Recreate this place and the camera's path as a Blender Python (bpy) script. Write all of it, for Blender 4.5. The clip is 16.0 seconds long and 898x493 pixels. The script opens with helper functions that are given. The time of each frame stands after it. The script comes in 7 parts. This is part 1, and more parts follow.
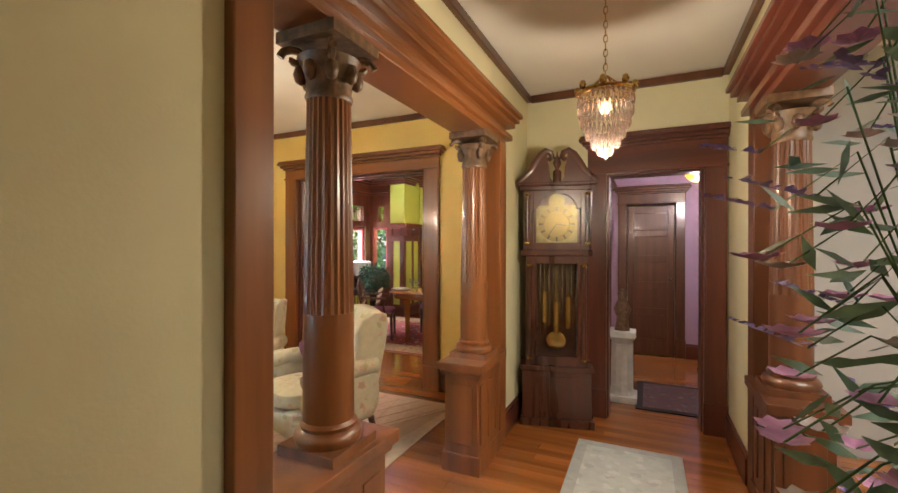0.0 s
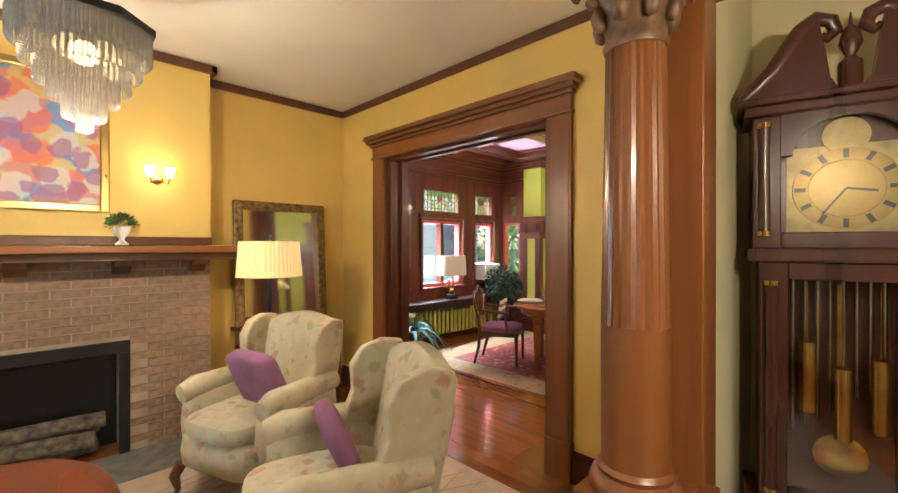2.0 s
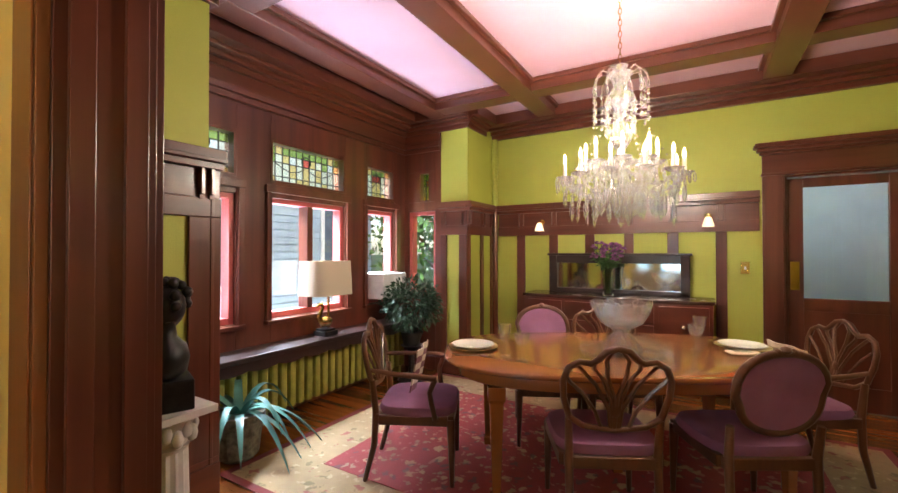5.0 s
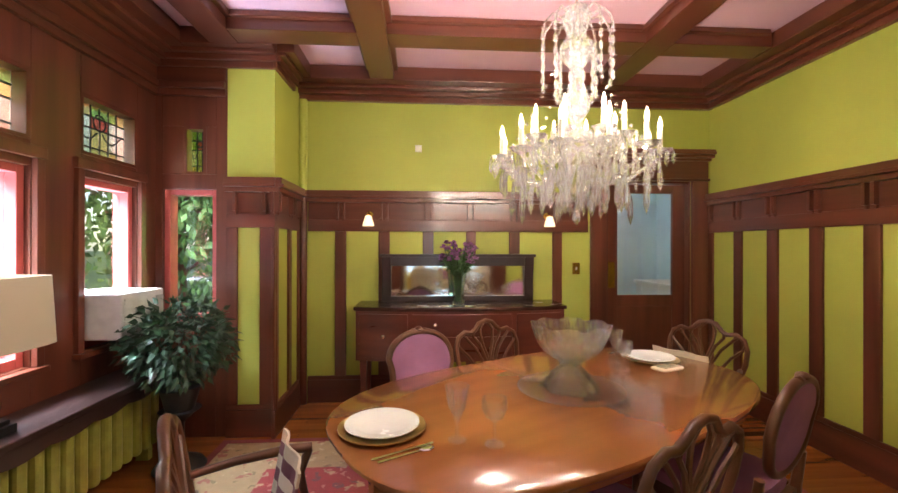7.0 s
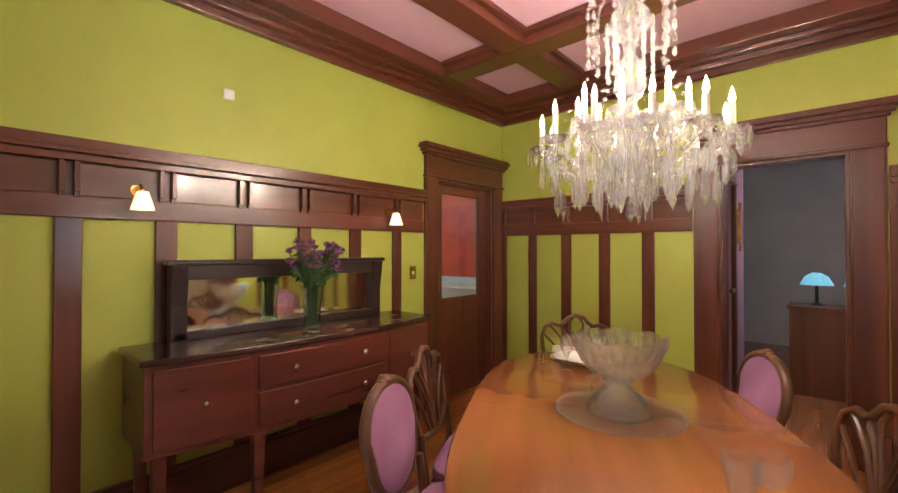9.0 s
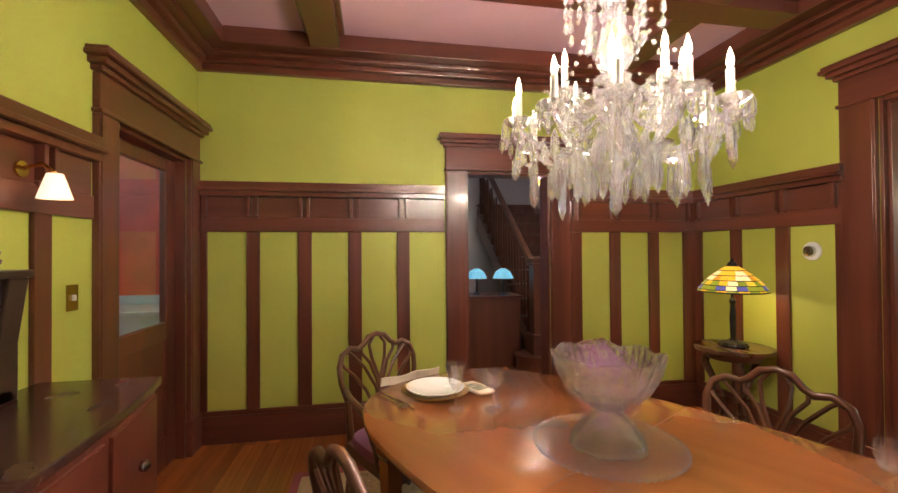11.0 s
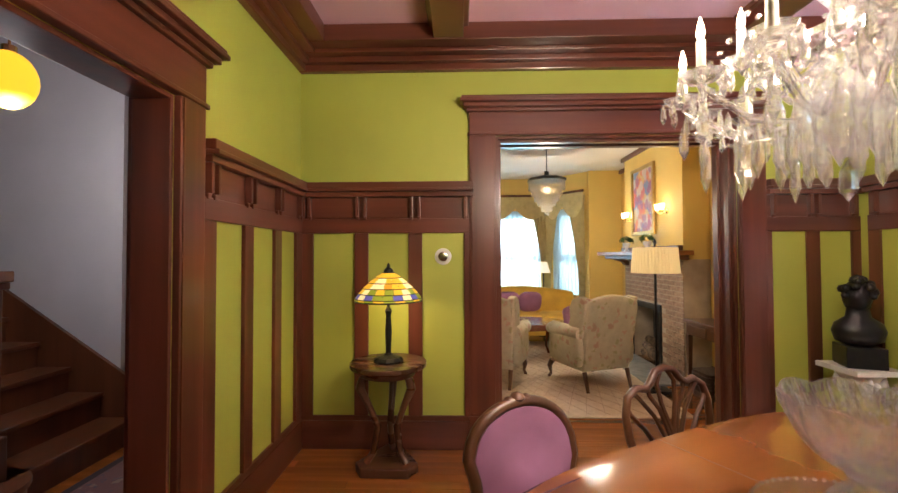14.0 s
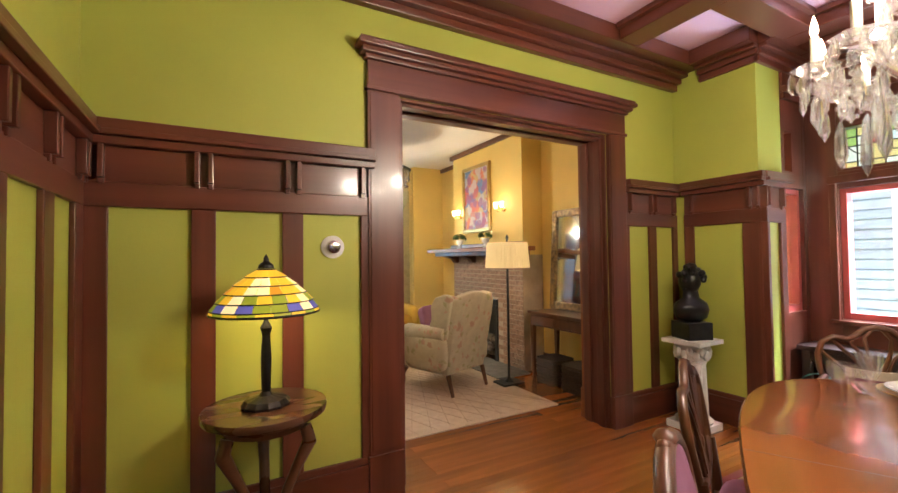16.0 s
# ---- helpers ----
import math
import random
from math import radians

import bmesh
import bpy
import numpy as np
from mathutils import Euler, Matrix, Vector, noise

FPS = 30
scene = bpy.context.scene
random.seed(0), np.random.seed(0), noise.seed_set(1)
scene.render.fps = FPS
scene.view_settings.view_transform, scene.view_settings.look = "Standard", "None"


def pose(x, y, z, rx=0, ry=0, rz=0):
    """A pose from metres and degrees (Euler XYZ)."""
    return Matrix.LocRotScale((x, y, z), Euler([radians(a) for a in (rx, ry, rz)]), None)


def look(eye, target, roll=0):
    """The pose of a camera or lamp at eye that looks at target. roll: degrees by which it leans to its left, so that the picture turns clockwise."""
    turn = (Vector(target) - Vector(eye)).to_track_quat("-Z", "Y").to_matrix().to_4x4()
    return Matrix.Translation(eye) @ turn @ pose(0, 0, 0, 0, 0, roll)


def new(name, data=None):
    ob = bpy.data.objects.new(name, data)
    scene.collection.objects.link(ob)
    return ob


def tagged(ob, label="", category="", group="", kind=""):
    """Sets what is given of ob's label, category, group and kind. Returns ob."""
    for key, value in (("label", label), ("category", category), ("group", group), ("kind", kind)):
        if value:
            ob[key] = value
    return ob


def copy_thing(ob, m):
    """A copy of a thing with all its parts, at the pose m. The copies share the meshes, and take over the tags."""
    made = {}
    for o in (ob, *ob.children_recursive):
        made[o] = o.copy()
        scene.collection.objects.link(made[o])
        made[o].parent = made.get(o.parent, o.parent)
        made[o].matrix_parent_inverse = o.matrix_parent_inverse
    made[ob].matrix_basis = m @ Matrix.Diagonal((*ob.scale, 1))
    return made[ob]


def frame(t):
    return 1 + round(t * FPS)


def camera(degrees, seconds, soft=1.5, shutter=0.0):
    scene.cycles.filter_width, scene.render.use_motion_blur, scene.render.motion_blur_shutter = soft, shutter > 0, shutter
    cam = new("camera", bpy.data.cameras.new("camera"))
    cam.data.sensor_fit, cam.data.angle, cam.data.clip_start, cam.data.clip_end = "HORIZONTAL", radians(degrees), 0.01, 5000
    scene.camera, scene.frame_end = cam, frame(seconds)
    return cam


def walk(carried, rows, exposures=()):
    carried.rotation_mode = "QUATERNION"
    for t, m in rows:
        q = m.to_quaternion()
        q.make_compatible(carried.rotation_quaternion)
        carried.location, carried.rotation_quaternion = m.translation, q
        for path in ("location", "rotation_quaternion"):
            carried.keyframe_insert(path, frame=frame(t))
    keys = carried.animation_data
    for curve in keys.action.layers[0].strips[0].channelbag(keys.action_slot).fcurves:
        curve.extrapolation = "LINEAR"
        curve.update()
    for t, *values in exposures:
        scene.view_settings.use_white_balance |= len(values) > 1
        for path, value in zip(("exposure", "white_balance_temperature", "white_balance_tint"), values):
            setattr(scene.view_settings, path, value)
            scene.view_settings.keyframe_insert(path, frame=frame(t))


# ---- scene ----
cam = camera(93.2, 16.0)
PATH = [
    (0, (0.19, 0.215, 1.444), (-0.65, 2.029, 1.441), 0.1),
    (0.2, (0.128, 0.365, 1.438), (-0.779, 2.147, 1.435), 0.1),
    (0.5, (0.041, 0.6, 1.439), (-0.977, 2.322, 1.435), 0.3),
    (1, (-0.052, 0.955, 1.437), (-1.245, 2.56, 1.435), 0.2),
    (1.2, (-0.088, 1.139, 1.424), (-1.347, 2.693, 1.423), 0.0),
    (1.5, (-0.17, 1.358, 1.419), (-1.502, 2.849, 1.416), 0.2),
    (2, (-0.394, 1.697, 1.423), (-1.811, 3.109, 1.419), 0.0),
    (2.2, (-0.493, 1.831, 1.422), (-1.93, 3.222, 1.42), 0.0),
    (2.5, (-0.654, 2.016, 1.411), (-2.105, 3.393, 1.412), 0.1),
    (2.8, (-0.833, 2.169, 1.401), (-2.286, 3.543, 1.4), 0.0),
    (3, (-0.947, 2.26, 1.392), (-2.393, 3.642, 1.393), -0.1),
    (3.2, (-1.041, 2.346, 1.39), (-2.467, 3.749, 1.383), -0.1),
    (4.1, (-1.42, 3.27, 1.4), (-2.809, 4.709, 1.42), 0.0),
    (4.7, (-1.86, 3.55, 1.37), (-3.036, 5.168, 1.3900000000000001), 0.0),
    (5.3, (-2.292, 3.683, 1.346), (-3.152, 5.489, 1.369), -0.1),
    (5.5, (-2.418, 3.749, 1.37), (-3.166, 5.604, 1.383), -0.1),
    (6, (-2.709, 3.929, 1.4), (-3.172, 5.874, 1.403), -0.0),
    (6.5, (-2.961, 4.172, 1.402), (-3.129, 6.165, 1.402), 0.0),
    (7, (-3.192, 4.471, 1.398), (-3.062, 6.467, 1.401), 0.1),
    (7.5, (-3.419, 4.802, 1.4), (-2.966, 6.75, 1.402), 0.1),
    (8, (-3.663, 5.087, 1.392), (-2.863, 6.92, 1.402), -0.0),
    (8.2, (-3.769, 5.178, 1.386), (-2.826, 6.942, 1.401), -0.2),
    (9.0, (-4.2, 5.75, 1.385), (-2.714, 7.088, 1.405), 0.0),
    (9.7, (-4.24, 6.35, 1.383), (-2.386, 7.099, 1.403), 0.0),
    (10.3, (-3.982, 6.807, 1.382), (-1.992, 6.996, 1.43), -0.4),
    (10.5, (-4.023, 6.83, 1.401), (-2.025, 6.918, 1.428), -0.4),
    (11, (-3.79, 7.128, 1.385), (-1.822, 6.773, 1.408), -0.4),
    (11.5, (-3.474, 7.34, 1.368), (-1.644, 6.532, 1.39), -0.5),
    (12, (-3.135, 7.438, 1.415), (-1.54, 6.231, 1.413), 0.0),
    (12.5, (-2.75, 7.442, 1.42), (-1.481, 5.897, 1.424), 0.1),
    (13, (-2.37, 7.424, 1.422), (-1.489, 5.628, 1.429), -0.2),
    (13.5, (-1.97, 7.357, 1.413), (-1.511, 5.411, 1.436), 0.1),
    (14, (-1.59, 7.344, 1.37), (-1.539, 5.345, 1.417), -0.2),
    (14.5, (-1.212, 7.306, 1.303), (-1.53, 5.333, 1.37), -0.3),
    (15, (-0.951, 7.128, 1.298), (-1.558, 5.223, 1.356), -0.4),
    (15.5, (-0.861, 6.887, 1.288), (-1.678, 5.062, 1.345), -0.6),
    (16, (-0.934, 6.551, 1.306), (-1.893, 4.796, 1.359), -0.7),
]
walk(cam, [(t, look(eye, target, roll)) for t, eye, target, roll in PATH], [(0.0, 1.15), (1.5, 1.1), (2.5, 0.9), (3.2, 0.8), (5.3, 0.8), (13.5, 0.85), (15.0, 0.95), (16.0, 0.95)])

# ---- light ----
world = bpy.data.worlds.new("sky")
scene.world = world
world.use_nodes = True
wn = world.node_tree.nodes
sky = wn.new("ShaderNodeTexSky")
sky.sky_type, sky.sun_disc, sky.sun_elevation, sky.sun_rotation = "NISHITA", False, radians(51.7), radians(108)
world.node_tree.links.new(sky.outputs[0], wn["Background"].inputs[0])
wn["Background"].inputs[1].default_value = 0.15


def lamp(name, kind, m, energy, color, size=0.1, size_y=None):
    d = bpy.data.lights.new(name, kind)
    d.energy, d.color = energy, color
    if kind == "AREA":
        d.shape, d.size, d.size_y = "RECTANGLE", size, size_y or size
    elif kind == "SUN":
        d.angle = radians(size)
    else:
        d.shadow_soft_size = size
    ob = new(name, d)
    ob.matrix_world = m
    return ob


lamp("sun", "SUN", look((6, -2, 8), (0, 0, 0)), 2.2, (1, 0.93, 0.82), 0.6)
WARM = (1.0, 0.80, 0.58)
# daylight through the bay windows of the dining room and of the living room
lamp("window_light", "AREA", look((-6.3, 6.3, 3.7), (-3.6, 6.3, 0.6)), 1700, (0.70, 0.83, 1.0), 3.0, 1.3)
# added upward fill for daylight thrown back by the lawn and the neighbouring wall
lamp("ground_bounce_fill", "AREA", look((-6.2, 6.3, -0.15), (-4.0, 6.3, 2.75)), 360, (0.60, 0.76, 1.0), 3.4, 0.6)
lamp("window_light", "AREA", look((-2.6, -1.9, 3.4), (-2.6, 1.0, 1.0)), 620, (0.72, 0.87, 1.0), 3.0, 1.2)
# lit lamps
for k in range(4):
    lamp("chandelier_light", "POINT", pose(-2.5 + 0.37 * math.cos(k * math.pi / 2), 6.33 + 0.37 * math.sin(k * math.pi / 2), 2.06), 21, (1.0, 0.86, 0.70), 0.02)
lamp("living_chandelier_light", "POINT", pose(-2.71, 1.87, 1.85), 27, (1.0, 0.87, 0.65), 0.012)
lamp("hall_chandelier_light", "POINT", pose(0.015, 2.36, 1.83), 21, (1.0, 0.86, 0.66), 0.012)
lamp("globe_light", "POINT", pose(0.66, 5.3, 2.0), 22, (0.9, 0.85, 0.9), 0.02)
# fill added to light the kitchen behind the door pane; no fixture
lamp("kitchen_fill", "POINT", pose(-0.9, 10.2, 2.3), 14, (0.85, 0.94, 1.0), 0.03)
# unseen fill added in the east parlor to brighten the hall; no fixture there
lamp("parlor_fill", "AREA", look((1.9, 1.6, 2.6), (1.9, 1.7, 0)), 35, (0.95, 0.92, 0.86), 1.2, 1.2)

# ---- materials ----


def mat(name, color, rough=0.5, metal=0.0, var=0.12, scale=6.0, bump=0.15, bscale=60.0, stretch=(1, 1, 1), color2=None, coat=0.0, emit=0.0, trans=0.0, randomise=0.0):
    m = bpy.data.materials.new(name)
    m.use_nodes = True
    nt = m.node_tree
    p = nt.nodes["Principled BSDF"]
    p.inputs["Roughness"].default_value = rough
    p.inputs["Metallic"].default_value = metal
    p.inputs["Coat Weight"].default_value = coat
    p.inputs["Coat Roughness"].default_value = 0.12
    p.inputs["Transmission Weight"].default_value = trans
    tc = nt.nodes.new("ShaderNodeTexCoord")
    mp = nt.nodes.new("ShaderNodeMapping")
    mp.inputs["Scale"].default_value = stretch
    nt.links.new(tc.outputs["Object"], mp.inputs[0])
    n1 = nt.nodes.new("ShaderNodeTexNoise")
    n1.inputs["Scale"].default_value, n1.inputs["Detail"].default_value = scale, 6
    nt.links.new(mp.outputs[0], n1.inputs["Vector"])
    ramp = nt.nodes.new("ShaderNodeMix")
    ramp.data_type = "RGBA"
    c2 = color2 or tuple(c * (1 - 2.2 * var) for c in color)
    ramp.inputs[6].default_value = (*c2, 1)
    ramp.inputs[7].default_value = (*color, 1)
    mr = nt.nodes.new("ShaderNodeMapRange")
    mr.inputs[1].default_value, mr.inputs[2].default_value = 0.35, 0.65
    nt.links.new(n1.outputs[0], mr.inputs[0])
    nt.links.new(mr.outputs[0], ramp.inputs[0])
    out = ramp.outputs[2]
    if randomise:
        oi = nt.nodes.new("ShaderNodeObjectInfo")
        hs = nt.nodes.new("ShaderNodeHueSaturation")
        m2 = nt.nodes.new("ShaderNodeMapRange")
        m2.inputs[3].default_value, m2.inputs[4].default_value = 1 - randomise, 1 + randomise
        nt.links.new(oi.outputs["Random"], m2.inputs[0])
        nt.links.new(m2.outputs[0], hs.inputs["Value"])
        nt.links.new(out, hs.inputs["Color"])
        out = hs.outputs[0]
    nt.links.new(out, p.inputs["Base Color"])
    if emit:
        nt.links.new(out, p.inputs["Emission Color"])
        p.inputs["Emission Strength"].default_value = emit
    n2 = nt.nodes.new("ShaderNodeTexNoise")
    n2.inputs["Scale"].default_value, n2.inputs["Detail"].default_value = bscale, 4
    nt.links.new(mp.outputs[0], n2.inputs["Vector"])
    b = nt.nodes.new("ShaderNodeBump")
    b.inputs["Strength"].default_value, b.inputs["Distance"].default_value = bump, 0.004
    nt.links.new(n2.outputs[0], b.inputs["Height"])
    nt.links.new(b.outputs[0], p.inputs["Normal"])
    r2 = nt.nodes.new("ShaderNodeMapRange")
    r2.inputs[3].default_value, r2.inputs[4].default_value = max(0.02, rough - 0.08), rough + 0.08
    nt.links.new(n1.outputs[0], r2.inputs[0])
    nt.links.new(r2.outputs[0], p.inputs["Roughness"])
    return m


def glass(name, color=(1, 1, 1), rough=0.0, ior=1.5):
    m = bpy.data.materials.new(name)
    m.use_nodes = True
    p = m.node_tree.nodes["Principled BSDF"]
    p.inputs["Base Color"].default_value = (*color, 1)
    p.inputs["Transmission Weight"].default_value = 1
    p.inputs["Roughness"].default_value = rough
    p.inputs["IOR"].default_value = ior
    return m


def pattern(name, ground, colors, scale, rough=0.9, size=0.22, stretch=(1, 1, 1)):
    """Woven or printed cloth: scattered motifs of several colours over a ground."""
    m = mat(name, ground, rough, var=0.06, scale=14, bump=0.3, bscale=400)
    nt = m.node_tree
    p = nt.nodes["Principled BSDF"]
    last = p.inputs["Base Color"].links[0].from_socket
    tc = nt.nodes.new("ShaderNodeTexCoord")
    for i, c in enumerate(colors):
        mp = nt.nodes.new("ShaderNodeMapping")
        mp.inputs["Location"].default_value = (i * 3.7, i * 1.3, i * 2.1)
        mp.inputs["Scale"].default_value = stretch
        nz = nt.nodes.new("ShaderNodeTexNoise")
        nz.inputs["Scale"].default_value = scale * 2.2
        add = nt.nodes.new("ShaderNodeMixRGB")
        add.inputs[0].default_value = 0.10
        nt.links.new(tc.outputs["Object"], mp.inputs[0])
        nt.links.new(mp.outputs[0], nz.inputs["Vector"])
        nt.links.new(mp.outputs[0], add.inputs[1])
        nt.links.new(nz.outputs[1], add.inputs[2])
        v = nt.nodes.new("ShaderNodeTexVoronoi")
        v.inputs["Scale"].default_value = scale * (1 + 0.25 * i)
        nt.links.new(add.outputs[0], v.inputs["Vector"])
        lt = nt.nodes.new("ShaderNodeMapRange")
        lt.inputs[1].default_value, lt.inputs[2].default_value = size, size + 0.07
        lt.inputs[3].default_value, lt.inputs[4].default_value = 0.75, 0.0
        nt.links.new(v.outputs[0], lt.inputs[0])
        mx = nt.nodes.new("ShaderNodeMixRGB")
        mx.inputs[2].default_value = (*c, 1)
        nt.links.new(lt.outputs[0], mx.inputs[0])
        nt.links.new(last, mx.inputs[1])
        last = mx.outputs[0]
    nt.links.new(last, p.inputs["Base Color"])
    return m


GRAIN = (1, 1, 0.06)
GREEN = mat("lime_wall_paint", (0.41, 0.43, 0.07), 0.6, var=0.05, scale=1.5, bump=0.12, bscale=90)
YELLOW = mat("golden_wall_paint", (0.76, 0.53, 0.15), 0.6, var=0.05, scale=1.5, bump=0.12, bscale=90)
CREAM = mat("cream_wall_paint", (0.72, 0.66, 0.42), 0.6, var=0.05, scale=1.5, bump=0.12, bscale=90)
MAUVE = mat("mauve_wall_paint", (0.42, 0.26, 0.36), 0.65, var=0.05, scale=1.5, bump=0.12, bscale=90)
GREYW = mat("grey_wall_paint", (0.46, 0.45, 0.45), 0.65, var=0.05, scale=1.5, bump=0.12, bscale=90)
PINKC = mat("mauve_ceiling_paint", (0.62, 0.36, 0.42), 0.7, var=0.04, scale=1.5, bump=0.1, bscale=90)
WHITEC = mat("white_ceiling_paint", (0.76, 0.70, 0.62), 0.75, var=0.04, scale=1.5, bump=0.1, bscale=90)
DARK = mat("mahogany_stained_wood", (0.14, 0.037, 0.020), 0.32, var=0.22, scale=9, bump=0.10, bscale=40, stretch=GRAIN, coat=0.35)
DARKH = mat("mahogany_wood_level_grain", (0.14, 0.037, 0.020), 0.32, var=0.22, scale=9, bump=0.10, bscale=40, stretch=(0.06, 0.06, 1), coat=0.35)
OAK = mat("golden_oak_wood", (0.27, 0.092, 0.026), 0.35, var=0.2, scale=9, bump=0.10, bscale=40, stretch=GRAIN, coat=0.3)
OAKH = mat("golden_oak_level_grain", (0.27, 0.092, 0.026), 0.35, var=0.2, scale=9, bump=0.10, bscale=40, stretch=(0.06, 0.06, 1), coat=0.3)
BROWN = mat("brown_oak_wood", (0.135, 0.045, 0.018), 0.35, var=0.2, scale=9, bump=0.10, bscale=40, stretch=GRAIN, coat=0.3)
CHERRY = mat("cherry_table_wood", (0.27, 0.092, 0.027), 0.2, var=0.07, scale=9, bump=0.03, bscale=40, stretch=(0.08, 1, 1), coat=0.5)
CHAIRW = mat("walnut_chair_wood", (0.115, 0.043, 0.018), 0.33, var=0.2, scale=12, bump=0.08, bscale=60, stretch=GRAIN, coat=0.3)
FLOORM = mat("oiled_fir_floor", (0.36, 0.118, 0.026), 0.17, var=0.2, scale=7, bump=0.06, bscale=50, stretch=(0.08, 1, 1), coat=0.45, randomise=0.16)
JOINT = mat("dark_floor_joint", (0.07, 0.025, 0.01), 0.6)
PURPLE = mat("mauve_velvet", (0.30, 0.12, 0.22), 0.85, var=0.1, scale=5, bump=0.3, bscale=300)
CREAMF = pattern("floral_cream_upholstery", (0.54, 0.47, 0.32), [(0.42, 0.22, 0.16), (0.34, 0.32, 0.15), (0.52, 0.30, 0.22)], 7.0, size=0.17)
BLACK = mat("black_paint", (0.012, 0.012, 0.013), 0.4)
BRONZE = mat("dark_bronze", (0.018, 0.017, 0.018), 0.38, metal=0.3, var=0.25, scale=20, bump=0.3)
BRASS = mat("polished_brass", (0.75, 0.5, 0.16), 0.22, metal=1.0)
SILVER = mat("silver_metal", (0.7, 0.68, 0.64), 0.18, metal=1.0)
WHITE = mat("white_glaze", (0.8, 0.79, 0.75), 0.25, coat=0.4, var=0.03)
PLASTER = mat("white_plaster", (0.70, 0.69, 0.66), 0.7, var=0.08, scale=12)
BRICK = mat("buff_brick", (0.35, 0.22, 0.145), 0.85, var=0.15, scale=30, bump=0.5, bscale=120, randomise=0.14)
MORTAR = mat("pale_mortar", (0.47, 0.37, 0.27), 0.9)
PINKF = mat("red_painted_frame", (0.50, 0.10, 0.09), 0.4, var=0.08)
CLEAR = glass("clear_glass")


def crystal(name, color, clear=0.35):
    """Bright cut crystal that lets part of the light straight through."""
    m = glass(name, color, 0.06, 1.45)
    nt = m.node_tree
    p = nt.nodes["Principled BSDF"]
    p.inputs["Transmission Weight"].default_value = 0.86
    t = nt.nodes.new("ShaderNodeBsdfTransparent")
    x = nt.nodes.new("ShaderNodeMixShader")
    x.inputs[0].default_value = 1 - clear
    nt.links.new(t.outputs[0], x.inputs[1])
    nt.links.new(p.outputs[0], x.inputs[2])
    nt.links.new(x.outputs[0], nt.nodes["Material Output"].inputs[0])
    return m


CRYSTAL = crystal("cut_crystal", (0.95, 0.94, 0.92))
STEMWARE = crystal("thin_stemware", (0.95, 0.95, 0.95), 0.75)
MIRROR = mat("silvered_mirror", (0.85, 0.86, 0.85), 0.02, metal=1.0, var=0.0, bump=0.0)


def glow(name, color, strength):
    m = bpy.data.materials.new(name)
    m.use_nodes = True
    p = m.node_tree.nodes["Principled BSDF"]
    p.inputs["Base Color"].default_value = (*color, 1)
    p.inputs["Emission Color"].default_value = (*color, 1)
    p.inputs["Emission Strength"].default_value = strength
    return m


FLAME = glow("lit_bulb", (1.0, 0.84, 0.6), 4.5)

# ---- mesh tools ----


